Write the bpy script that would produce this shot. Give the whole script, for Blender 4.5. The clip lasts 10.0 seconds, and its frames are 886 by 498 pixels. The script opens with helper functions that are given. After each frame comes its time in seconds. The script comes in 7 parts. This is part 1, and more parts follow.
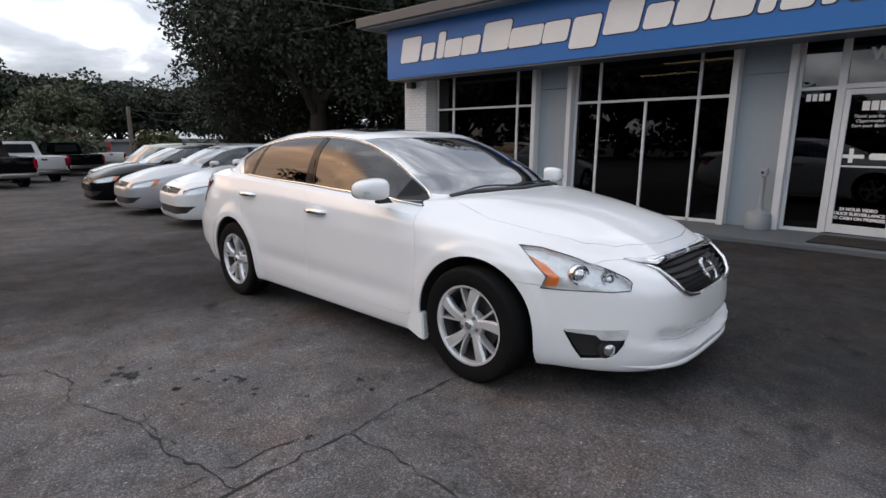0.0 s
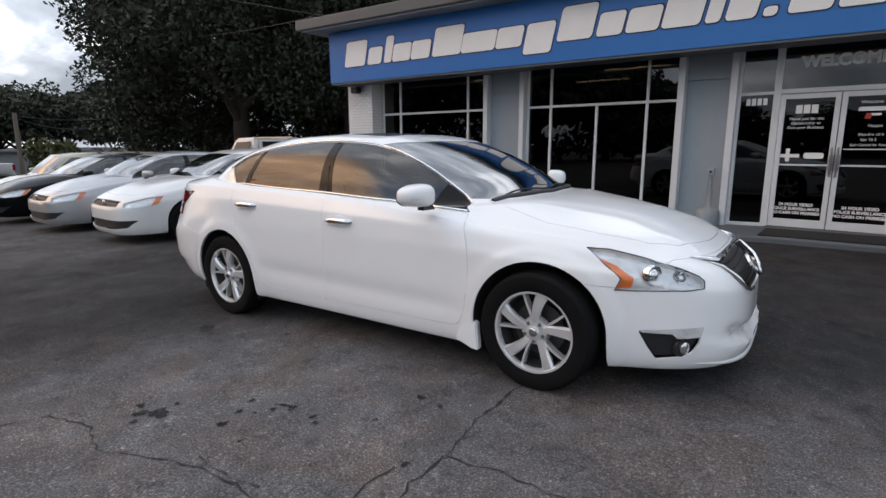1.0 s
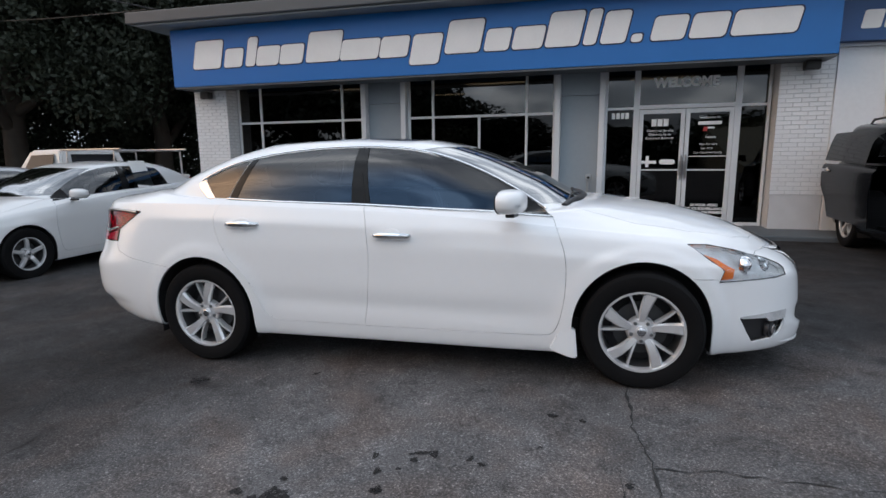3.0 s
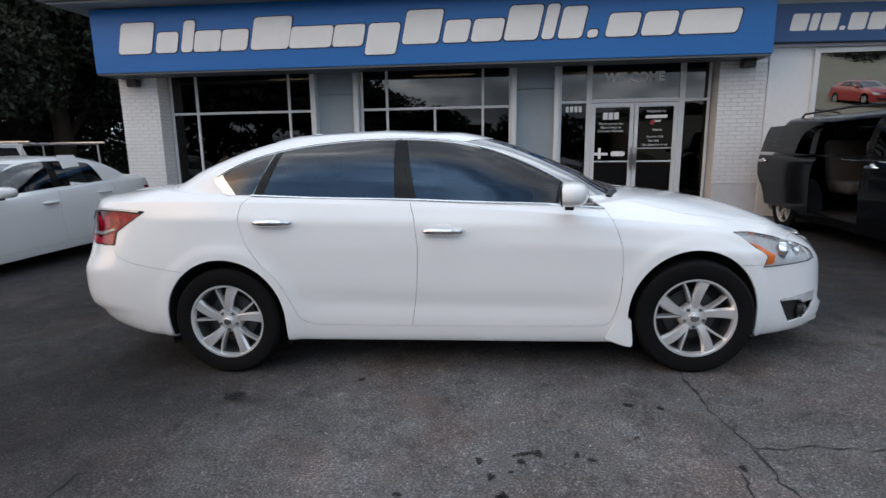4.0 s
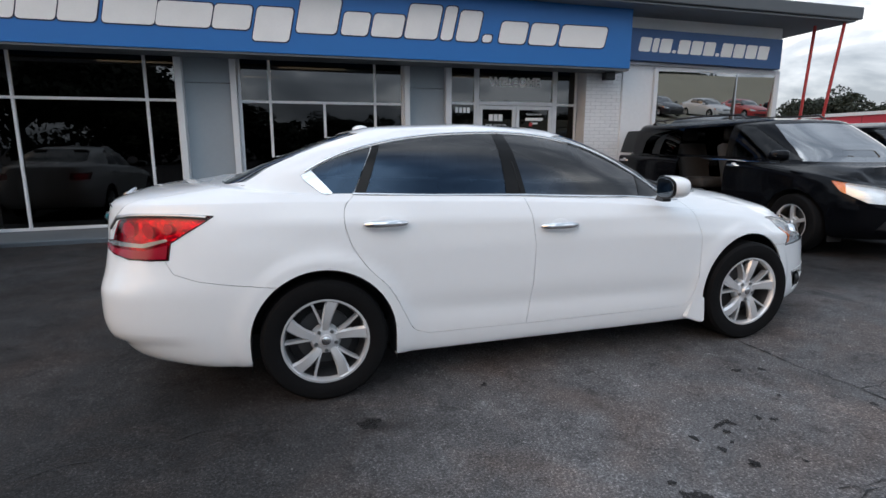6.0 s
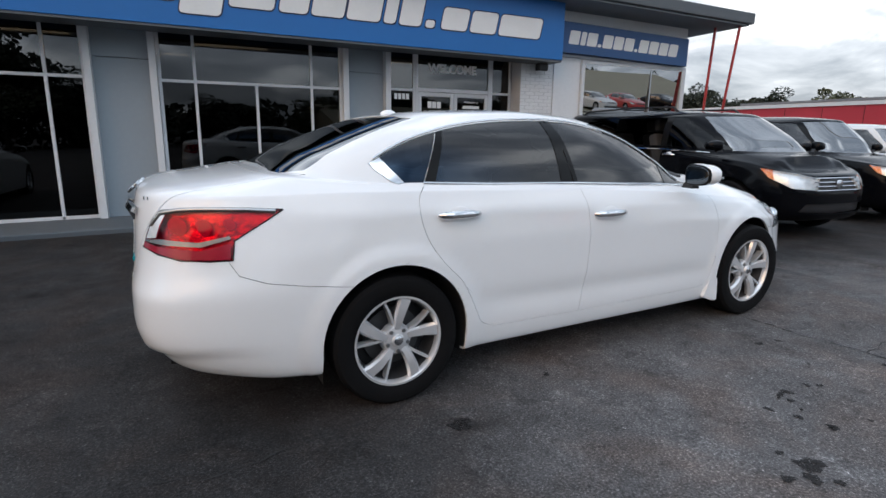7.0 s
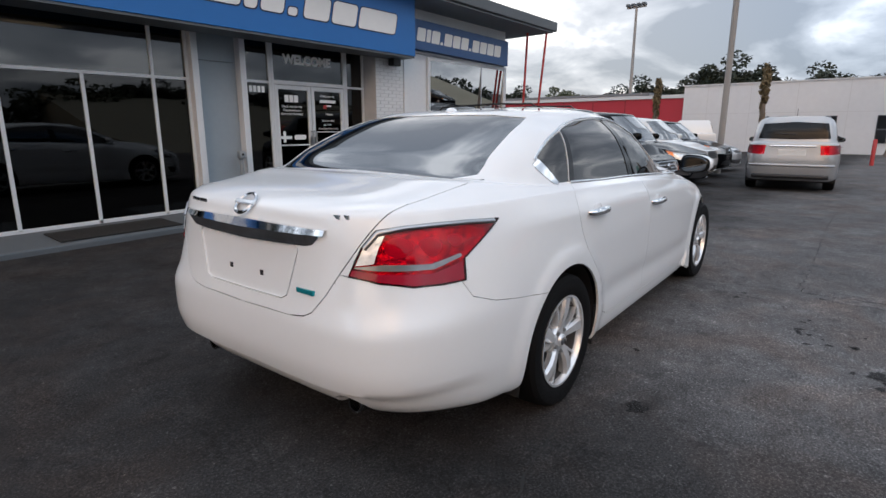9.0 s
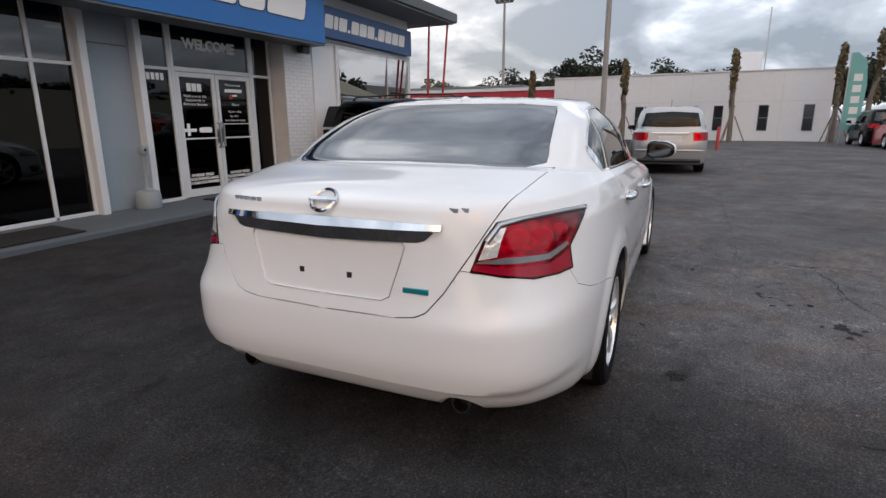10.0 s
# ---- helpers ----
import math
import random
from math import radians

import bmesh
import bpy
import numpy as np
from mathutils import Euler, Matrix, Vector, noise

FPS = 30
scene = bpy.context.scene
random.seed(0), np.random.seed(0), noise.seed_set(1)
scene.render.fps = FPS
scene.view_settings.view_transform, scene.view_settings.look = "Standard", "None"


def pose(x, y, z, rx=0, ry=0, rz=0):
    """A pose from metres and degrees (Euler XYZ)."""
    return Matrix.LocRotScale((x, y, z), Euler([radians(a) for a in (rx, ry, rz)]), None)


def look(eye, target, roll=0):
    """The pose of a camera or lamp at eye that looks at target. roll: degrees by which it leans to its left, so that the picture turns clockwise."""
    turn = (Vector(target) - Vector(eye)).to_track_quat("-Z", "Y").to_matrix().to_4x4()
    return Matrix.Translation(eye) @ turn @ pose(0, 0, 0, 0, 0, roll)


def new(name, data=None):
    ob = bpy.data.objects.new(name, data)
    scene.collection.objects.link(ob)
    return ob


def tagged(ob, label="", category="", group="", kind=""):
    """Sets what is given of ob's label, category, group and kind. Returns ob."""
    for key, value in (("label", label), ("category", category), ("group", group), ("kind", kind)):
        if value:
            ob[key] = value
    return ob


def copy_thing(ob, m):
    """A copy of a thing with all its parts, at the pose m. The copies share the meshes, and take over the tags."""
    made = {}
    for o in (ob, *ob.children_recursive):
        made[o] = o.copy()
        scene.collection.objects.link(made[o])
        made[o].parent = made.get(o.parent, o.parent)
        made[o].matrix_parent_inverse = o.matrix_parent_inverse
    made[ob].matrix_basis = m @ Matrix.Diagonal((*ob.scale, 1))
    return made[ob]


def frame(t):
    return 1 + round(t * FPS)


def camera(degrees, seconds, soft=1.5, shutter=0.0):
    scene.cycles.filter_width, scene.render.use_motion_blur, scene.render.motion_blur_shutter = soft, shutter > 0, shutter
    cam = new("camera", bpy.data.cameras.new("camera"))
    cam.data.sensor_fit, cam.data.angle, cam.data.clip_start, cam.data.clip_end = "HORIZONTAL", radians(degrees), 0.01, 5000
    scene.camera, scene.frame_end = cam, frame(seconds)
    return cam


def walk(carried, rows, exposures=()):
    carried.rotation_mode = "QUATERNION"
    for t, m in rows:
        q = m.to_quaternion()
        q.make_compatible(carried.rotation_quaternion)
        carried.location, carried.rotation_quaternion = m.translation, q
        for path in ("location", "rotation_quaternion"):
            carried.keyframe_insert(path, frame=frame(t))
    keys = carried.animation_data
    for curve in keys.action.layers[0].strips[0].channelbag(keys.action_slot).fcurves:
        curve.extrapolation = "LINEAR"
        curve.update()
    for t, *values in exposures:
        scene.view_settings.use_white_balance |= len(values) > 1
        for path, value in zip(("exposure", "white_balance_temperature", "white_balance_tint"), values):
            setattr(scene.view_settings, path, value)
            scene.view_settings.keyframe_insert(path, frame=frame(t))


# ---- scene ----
cam = camera(79.1, 10.0)
PATH = [
    (0, (0.434, 0.223, 1.392), (-0.999, 1.557, 0.987), 0.4),
    (0.5, (0.116, 0.041, 1.381), (-1.203, 1.49, 0.98), -0.2),
    (1, (-0.216, -0.213, 1.377), (-1.433, 1.326, 0.992), -0.2),
    (1.5, (-0.548, -0.395, 1.358), (-1.624, 1.251, 0.989), -0.4),
    (2, (-0.924, -0.528, 1.367), (-1.862, 1.199, 0.999), -0.4),
    (2.5, (-1.341, -0.688, 1.355), (-2.102, 1.128, 1.005), -0.4),
    (3, (-1.738, -0.755, 1.335), (-2.337, 1.122, 0.992), -0.6),
    (4.5, (-2.965, -0.857, 1.343), (-3.095, 1.102, 0.96), -0.2),
    (5, (-3.432, -0.848, 1.327), (-3.371, 1.114, 0.94), 0.6),
    (5.5, (-3.882, -0.795, 1.323), (-3.635, 1.154, 0.946), 0.3),
    (7, (-5.168, -0.273, 1.304), (-4.36, 1.509, 0.887), 0.8),
    (7.5, (-5.565, -0.036, 1.308), (-4.577, 1.646, 0.865), 1.2),
    (8, (-5.95, 0.223, 1.309), (-4.793, 1.791, 0.863), 0.7),
    (8.5, (-6.261, 0.553, 1.324), (-4.942, 1.992, 0.89), -0.1),
    (9, (-6.598, 0.886, 1.323), (-5.132, 2.176, 0.889), 0.1),
    (9.5, (-6.844, 1.241, 1.301), (-5.243, 2.354, 0.854), 0.2),
    (10, (-7.037, 1.622, 1.313), (-5.322, 2.54, 0.848), -0.3),
]
walk(cam, [(t, look(eye, target, roll)) for t, eye, target, roll in PATH],
     [(0, -0.02, 5960, 11), (2, -0.02, 5760, 9), (5, 0.02, 5600, 7), (7, 0.02, 5570, 7), (8.5, -0.03, 5640, 8), (9.2, -0.08, 5740, 9), (10, -0.12, 5880, 10)])

# ---------------------------------------------------------------- light
SUN_DIR = Vector((-0.70, -0.48, 0.52)).normalized()
world = bpy.data.worlds.new("overcast_sky")
scene.world = world
world.use_nodes = True
wt = world.node_tree
wt.nodes.clear()


def wnode(kind, **values):
    n = wt.nodes.new(kind)
    for k, v in values.items():
        n.inputs[k].default_value = v
    return n


w_out = wt.nodes.new("ShaderNodeOutputWorld")
w_bg = wt.nodes.new("ShaderNodeBackground")
w_sky = wt.nodes.new("ShaderNodeTexSky")
w_sky.sky_type = "NISHITA"
w_sky.sun_disc = False
w_sky.sun_elevation = math.asin(SUN_DIR.z)
w_sky.sun_rotation = math.atan2(SUN_DIR.x, SUN_DIR.y)
w_sky.air_density = 1.0
w_sky.dust_density = 3.0
w_tc = wt.nodes.new("ShaderNodeTexCoord")
w_sep = wt.nodes.new("ShaderNodeSeparateXYZ")
wt.links.new(w_tc.outputs["Generated"], w_sep.inputs[0])
# clouds lie on a flat layer: the direction divided by its height
w_add = wnode("ShaderNodeMath")
w_add.operation = "MAXIMUM"
w_add.inputs[1].default_value = 0.0
wt.links.new(w_sep.outputs["Z"], w_add.inputs[0])
w_add2 = wnode("ShaderNodeMath")
w_add2.operation = "ADD"
w_add2.inputs[1].default_value = 0.30
wt.links.new(w_add.outputs[0], w_add2.inputs[0])
w_div = wt.nodes.new("ShaderNodeVectorMath")
w_div.operation = "DIVIDE"
w_comb = wt.nodes.new("ShaderNodeCombineXYZ")
for k in ("X", "Y", "Z"):
    wt.links.new(w_add2.outputs[0], w_comb.inputs[k])
wt.links.new(w_tc.outputs["Generated"], w_div.inputs[0])
wt.links.new(w_comb.outputs[0], w_div.inputs[1])
w_noise = wnode("ShaderNodeTexNoise", Scale=2.2, Detail=8.0, Roughness=0.52, Distortion=0.3)
wt.links.new(w_div.outputs[0], w_noise.inputs["Vector"])
w_ramp = wt.nodes.new("ShaderNodeValToRGB")
w_ramp.color_ramp.elements[0].position, w_ramp.color_ramp.elements[0].color = 0.38, (0.38, 0.395, 0.42, 1)
w_ramp.color_ramp.elements[1].position, w_ramp.color_ramp.elements[1].color = 0.63, (1.40, 1.35, 1.28, 1)
e = w_ramp.color_ramp.elements.new(0.52)
e.color = (0.70, 0.705, 0.715, 1)
wt.links.new(w_noise.outputs["Fac"], w_ramp.inputs[0])
w_skymul = wt.nodes.new("ShaderNodeVectorMath")
w_skymul.operation = "SCALE"
w_skymul.inputs["Scale"].default_value = 0.10
wt.links.new(w_sky.outputs[0], w_skymul.inputs[0])
w_mix = wt.nodes.new("ShaderNodeMix")
w_mix.data_type = "RGBA"
w_mix.inputs["Factor"].default_value = 0.86
wt.links.new(w_skymul.outputs[0], w_mix.inputs[6])
wt.links.new(w_ramp.outputs[0], w_mix.inputs[7])
w_bg.inputs["Strength"].default_value = 1.0
# an overcast sky is brighter overhead than near the horizon
w_up = wt.nodes.new("ShaderNodeMath")
w_up.operation = "MULTIPLY_ADD"
w_up.inputs[1].default_value, w_up.inputs[2].default_value = 0.70, 1.10
wt.links.new(w_add.outputs[0], w_up.inputs[0])
w_lift = wt.nodes.new("ShaderNodeVectorMath")
w_lift.operation = "SCALE"
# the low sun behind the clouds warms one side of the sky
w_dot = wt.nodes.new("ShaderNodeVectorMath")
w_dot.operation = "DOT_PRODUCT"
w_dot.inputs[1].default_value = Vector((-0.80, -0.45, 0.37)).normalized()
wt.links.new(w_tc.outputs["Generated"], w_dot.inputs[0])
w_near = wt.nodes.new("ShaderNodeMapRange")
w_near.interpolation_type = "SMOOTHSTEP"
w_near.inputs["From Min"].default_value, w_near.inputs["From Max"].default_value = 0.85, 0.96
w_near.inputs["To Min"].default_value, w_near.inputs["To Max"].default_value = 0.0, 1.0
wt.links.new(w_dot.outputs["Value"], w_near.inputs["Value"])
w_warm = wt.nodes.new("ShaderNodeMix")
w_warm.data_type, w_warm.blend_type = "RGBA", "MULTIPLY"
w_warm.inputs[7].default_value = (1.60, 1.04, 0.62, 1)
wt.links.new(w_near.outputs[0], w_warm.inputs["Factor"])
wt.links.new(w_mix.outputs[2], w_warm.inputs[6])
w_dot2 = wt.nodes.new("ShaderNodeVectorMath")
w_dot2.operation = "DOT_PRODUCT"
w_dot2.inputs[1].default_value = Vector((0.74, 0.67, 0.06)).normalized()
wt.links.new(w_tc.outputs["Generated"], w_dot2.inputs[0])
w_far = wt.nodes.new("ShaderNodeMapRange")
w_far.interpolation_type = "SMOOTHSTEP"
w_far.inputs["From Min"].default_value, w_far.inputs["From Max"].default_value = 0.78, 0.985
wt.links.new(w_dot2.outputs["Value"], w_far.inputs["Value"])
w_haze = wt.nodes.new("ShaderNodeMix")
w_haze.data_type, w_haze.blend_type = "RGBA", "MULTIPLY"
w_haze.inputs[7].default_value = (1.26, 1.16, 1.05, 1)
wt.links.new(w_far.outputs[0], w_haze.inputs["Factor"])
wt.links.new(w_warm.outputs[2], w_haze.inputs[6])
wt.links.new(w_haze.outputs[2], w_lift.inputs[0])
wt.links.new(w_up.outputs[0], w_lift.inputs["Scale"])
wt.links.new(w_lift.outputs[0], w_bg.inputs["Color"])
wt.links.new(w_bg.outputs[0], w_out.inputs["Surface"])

sun_data = bpy.data.lights.new("sun", "SUN")
sun_data.energy, sun_data.angle, sun_data.color = 0.40, radians(95), (0.92, 0.965, 1.0)
sun = new("sun", sun_data)
sun.matrix_world = look(SUN_DIR * 50, (0, 0, 0))


# ---------------------------------------------------------------- materials
def material(name, base, rough=0.5, metal=0.0, var=0.0, scale=4.0, bump=0.0, bump_scale=60.0, coat=0.0, spec=0.5, fine=0.0, obj_var=0.0):
    """A principled material with variation at two scales and a fine relief."""
    m = bpy.data.materials.new(name)
    m.use_nodes = True
    nt = m.node_tree
    b = nt.nodes["Principled BSDF"]
    b.inputs["Base Color"].default_value = (*base, 1)
    b.inputs["Roughness"].default_value = rough
    b.inputs["Metallic"].default_value = metal
    b.inputs["Coat Weight"].default_value = coat
    b.inputs["Coat Roughness"].default_value = 0.03
    b.inputs["Specular IOR Level"].default_value = spec
    tc = nt.nodes.new("ShaderNodeTexCoord")
    if var or fine or obj_var:
        n1 = nt.nodes.new("ShaderNodeTexNoise")
        n1.inputs["Scale"].default_value, n1.inputs["Detail"].default_value = scale, 6.0
        nt.links.new(tc.outputs["Object"], n1.inputs["Vector"])
        n2 = nt.nodes.new("ShaderNodeTexNoise")
        n2.inputs["Scale"].default_value, n2.inputs["Detail"].default_value = scale * 14, 3.0
        nt.links.new(tc.outputs["Object"], n2.inputs["Vector"])
        a = nt.nodes.new("ShaderNodeMath")
        a.operation = "MULTIPLY_ADD"
        a.inputs[1].default_value, a.inputs[2].default_value = 2 * var, 1 - var
        nt.links.new(n1.outputs["Fac"], a.inputs[0])
        f = nt.nodes.new("ShaderNodeMath")
        f.operation = "MULTIPLY_ADD"
        f.inputs[1].default_value = 2 * fine
        nt.links.new(n2.outputs["Fac"], f.inputs[0])
        o = nt.nodes.new("ShaderNodeMath")
        o.operation = "SUBTRACT"
        o.inputs[1].default_value = fine
        nt.links.new(a.outputs[0], o.inputs[0])
        nt.links.new(o.outputs[0], f.inputs[2])
        last = f
        if obj_var:
            oi = nt.nodes.new("ShaderNodeObjectInfo")
            k = nt.nodes.new("ShaderNodeMath")
            k.operation = "MULTIPLY_ADD"
            k.inputs[1].default_value = obj_var
            nt.links.new(oi.outputs["Random"], k.inputs[0])
            nt.links.new(f.outputs[0], k.inputs[2])
            last = k
        v = nt.nodes.new("ShaderNodeVectorMath")
        v.operation = "SCALE"
        v.inputs[0].default_value = base
        nt.links.new(last.outputs[0], v.inputs["Scale"])
        nt.links.new(v.outputs[0], b.inputs["Base Color"])
    if bump:
        nb = nt.nodes.new("ShaderNodeTexNoise")
        nb.inputs["Scale"].default_value, nb.inputs["Detail"].default_value = bump_scale, 5.0
        nt.links.new(tc.outputs["Object"], nb.inputs["Vector"])
        bp = nt.nodes.new("ShaderNodeBump")
        bp.inputs["Strength"].default_value, bp.inputs["Distance"].default_value = bump, 0.01
        nt.links.new(nb.outputs["Fac"], bp.inputs["Height"])
        nt.links.new(bp.outputs[0], b.inputs["Normal"])
    return m


def glass(name, tint, gloss_rough=0.0, ior=1.5, extra=0.0, film=None):
    """A thin pane: clear or tinted see-through with a fresnel gloss."""
    m = bpy.data.materials.new(name)
    m.use_nodes = True
    nt = m.node_tree
    nt.nodes.clear()
    out = nt.nodes.new("ShaderNodeOutputMaterial")
    tr = nt.nodes.new("ShaderNodeBsdfTransparent")
    tr.inputs["Color"].default_value = (*tint, 1)
    gl = nt.nodes.new("ShaderNodeBsdfGlossy")
    gl.inputs["Roughness"].default_value = gloss_rough
    if film:
        lw = nt.nodes.new("ShaderNodeLayerWeight")
        lw.inputs["Blend"].default_value = 0.35
        rp = nt.nodes.new("ShaderNodeValToRGB")
        rp.color_ramp.elements[0].position, rp.color_ramp.elements[0].color = 0.07, (*film[0], 1)
        rp.color_ramp.elements[1].position, rp.color_ramp.elements[1].color = 0.17, (*film[1], 1)
        nt.links.new(lw.outputs["Facing"], rp.inputs[0])
        nt.links.new(rp.outputs[0], gl.inputs["Color"])
    fr = nt.nodes.new("ShaderNodeFresnel")
    fr.inputs["IOR"].default_value = ior
    ad = nt.nodes.new("ShaderNodeMath")
    ad.operation = "MULTIPLY_ADD"
    ad.inputs[1].default_value, ad.inputs[2].default_value = 1.0, extra
    ad.use_clamp = True
    nt.links.new(fr.outputs[0], ad.inputs[0])
    mx = nt.nodes.new("ShaderNodeMixShader")
    nt.links.new(ad.outputs[0], mx.inputs[0])
    nt.links.new(tr.outputs[0], mx.inputs[1])
    nt.links.new(gl.outputs[0], mx.inputs[2])
    nt.links.new(mx.outputs[0], out.inputs["Surface"])
    return m


M_PEARL = material("pearl_white_paint", (0.86, 0.872, 0.88), 0.42, spec=0.25, coat=1.0, var=0.02, scale=1.2, fine=0.01)
M_PEARL.node_tree.nodes["Principled BSDF"].inputs["Coat IOR"].default_value = 1.55
M_WHITE_CAR = material("white_car_paint", (0.72, 0.725, 0.72), 0.35, coat=0.9, var=0.03, scale=1.0)
M_SILVER = material("silver_car_paint", (0.43, 0.44, 0.455), 0.35, metal=0.5, coat=0.8, var=0.03, scale=1.0)
M_BLACK_CAR = material("black_car_paint", (0.003, 0.0035, 0.005), 0.15, coat=0.10, spec=0.10, var=0.1, scale=2.0)
M_DARK_CAR = material("dark_grey_car_paint", (0.03, 0.032, 0.036), 0.3, metal=0.3, coat=1.0, var=0.1, scale=2.0)
M_GOLD_CAR = material("pale_gold_car_paint", (0.36, 0.34, 0.24), 0.35, metal=0.3, coat=0.8, var=0.05, scale=1.0)
M_RED_CAR = material("red_car_paint", (0.45, 0.03, 0.03), 0.3, coat=1.0, var=0.05, scale=1.0)
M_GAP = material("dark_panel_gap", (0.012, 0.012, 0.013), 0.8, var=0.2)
M_PLASTIC = material("black_plastic_trim", (0.02, 0.02, 0.022), 0.45, var=0.15, scale=6, bump=0.1, bump_scale=300)
M_PILLAR = material("gloss_black_pillar", (0.008, 0.008, 0.008), 0.18, spec=0.2, var=0.1)
M_CHROME = material("chrome", (0.80, 0.81, 0.82), 0.06, metal=1.0, var=0.03, scale=20)
M_ALLOY = material("silver_alloy", (0.84, 0.85, 0.86), 0.26, metal=0.60, var=0.06, scale=12, fine=0.03)
# near-black: shade behind the spokes is put into this colour; lamp seals share it
M_RIM_DARK = material("shaded_rim_and_seal", (0.05, 0.05, 0.052), 0.5, metal=0.3, var=0.2, scale=12)
M_ALLOY_DARK = material("shaded_alloy", (0.16, 0.165, 0.17), 0.4, metal=0.7, var=0.1, scale=12)
M_RUBBER = material("tyre_rubber", (0.007, 0.007, 0.0075), 0.75, spec=0.12, var=0.25, scale=9, bump=0.25, bump_scale=140, fine=0.1)
M_TINT = glass("tinted_car_glass", (0.10, 0.11, 0.11), ior=1.55, extra=0.05)
M_FILM = glass("film_tinted_car_glass", (0.05, 0.055, 0.06), ior=1.5, extra=0.035, film=((0.42, 0.63, 0.95), (0.98, 0.95, 0.92)))
M_SCREEN = glass("dark_rear_screen_glass", (0.014, 0.015, 0.016), ior=1.55, extra=0.26)
M_CLEAR = glass("windscreen_glass", (0.16, 0.22, 0.25), ior=1.5, extra=0.40)
M_CARGLASS = glass("car_window_glass", (0.17, 0.20, 0.21), ior=1.5, extra=0.10)
M_CARSCREEN = glass("car_windscreen_glass", (0.15, 0.19, 0.21), ior=1.5, extra=0.32)
M_LENS = glass("clear_lamp_lens", (0.92, 0.94, 0.95), ior=1.45, extra=0.02)
M_REDLENS = material("red_lamp_lens", (0.30, 0.003, 0.022), 0.15, coat=0.1, var=0.35, scale=9, spec=0.5)
M_REDGLASS = glass("clear_red_lamp_glass", (0.80, 0.010, 0.070), ior=1.45, extra=0.0)
M_RED_BOWL = material("faceted_lamp_bowl", (0.85, 0.80, 0.80), 0.16, metal=0.75, var=0.55, scale=11, fine=0.3, bump=1.0, bump_scale=26)
M_AMBER = material("amber_reflector", (0.95, 0.24, 0.025), 0.15, coat=1.0, var=0.15, scale=30)
M_LAMP_IN = material("lamp_reflector", (0.75, 0.76, 0.78), 0.12, metal=1.0, var=0.1, scale=30)
M_CUP = material("pale_reflector_cup", (0.95, 0.90, 0.90), 0.25, var=0.2, scale=30)
M_GRILLE = material("black_grille_plastic", (0.006, 0.006, 0.007), 0.38, spec=0.2, var=0.1, scale=8)
M_HEAD = material("bright_lamp_reflector", (0.86, 0.87, 0.88), 0.16, metal=0.45, var=0.40, scale=16, fine=0.25, bump=0.6, bump_scale=24)
M_REAR_DARK = glass("black_rear_glass", (0.02, 0.021, 0.022), ior=1.45, extra=0.0)
M_LAMP_STRIP = material("grey_lamp_strip", (0.30, 0.30, 0.31), 0.25, metal=0.7, var=0.4, scale=30, fine=0.2)
M_MIRROR = material("dark_mirror_glass", (0.09, 0.10, 0.11), 0.03, metal=1.0, var=0.05, scale=8)
M_SEAT = material("grey_seat_cloth", (0.045, 0.045, 0.046), 0.85, var=0.15, scale=8, bump=0.2, bump_scale=300)
M_DASH = material("dark_dashboard", (0.03, 0.03, 0.032), 0.7, var=0.15, scale=10)
M_BADGE = material("badge_metal", (0.62, 0.63, 0.65), 0.15, metal=1.0, var=0.1, scale=40)
M_TEAL = material("teal_badge", (0.03, 0.32, 0.38), 0.25, metal=0.4, var=0.1, scale=40)
M_PAPER = material("white_paper", (0.75, 0.75, 0.73), 0.7, var=0.05, scale=10)
M_STEEL = material("brushed_steel", (0.45, 0.45, 0.46), 0.3, metal=1.0, var=0.1, scale=10)
M_EXHAUST = material("exhaust_steel", (0.30, 0.29, 0.28), 0.25, metal=1.0, var=0.2, scale=20)

M_SIGN_BLUE = material("blue_sign_face", (0.020, 0.150, 0.47), 0.42, var=0.08, scale=0.6, fine=0.03, bump=0.05, bump_scale=8)
M_SIGN_NAVY = material("navy_sign_face", (0.026, 0.085, 0.24), 0.4, var=0.08, scale=1.0, fine=0.03)
M_LETTER = material("white_sign_letters", (0.86, 0.86, 0.85), 0.45, var=0.06, scale=3, fine=0.03)
M_LETTER_EDGE = material("navy_letter_outline", (0.012, 0.02, 0.06), 0.5, var=0.1, scale=3)
M_BRICK = material("white_painted_brick", (0.76, 0.77, 0.78), 0.6, var=0.08, scale=3, fine=0.06, bump=0.35, bump_scale=55, obj_var=0.05)
M_MORTAR = material("painted_mortar", (0.60, 0.61, 0.625), 0.8, var=0.1, scale=5, bump=0.4, bump_scale=80)
M_STUCCO = material("white_painted_stucco", (0.76, 0.775, 0.79), 0.65, var=0.06, scale=1.2, fine=0.05, bump=0.25, bump_scale=90)
M_GREYPAINT = material("blue_grey_painted_panel", (0.30, 0.345, 0.38), 0.5, var=0.06, scale=1.2, fine=0.04, bump=0.12, bump_scale=50)
M_WHITE_METAL = material("white_painted_frame", (0.68, 0.70, 0.72), 0.4, var=0.06, scale=3, fine=0.05)
M_FASCIA = material("dark_grey_roof_fascia", (0.085, 0.095, 0.105), 0.45, var=0.12, scale=1.0, fine=0.05)
M_SOFFIT = material("grey_painted_soffit", (0.20, 0.22, 0.235), 0.6, var=0.08, scale=1.0, fine=0.04)
M_SHOPGLASS = glass("dark_shop_glass", (0.06, 0.064, 0.064), ior=1.45, extra=0.01)
M_TRANSOM = glass("filmed_transom_glass", (0.06, 0.064, 0.066), ior=1.5, extra=0.055)
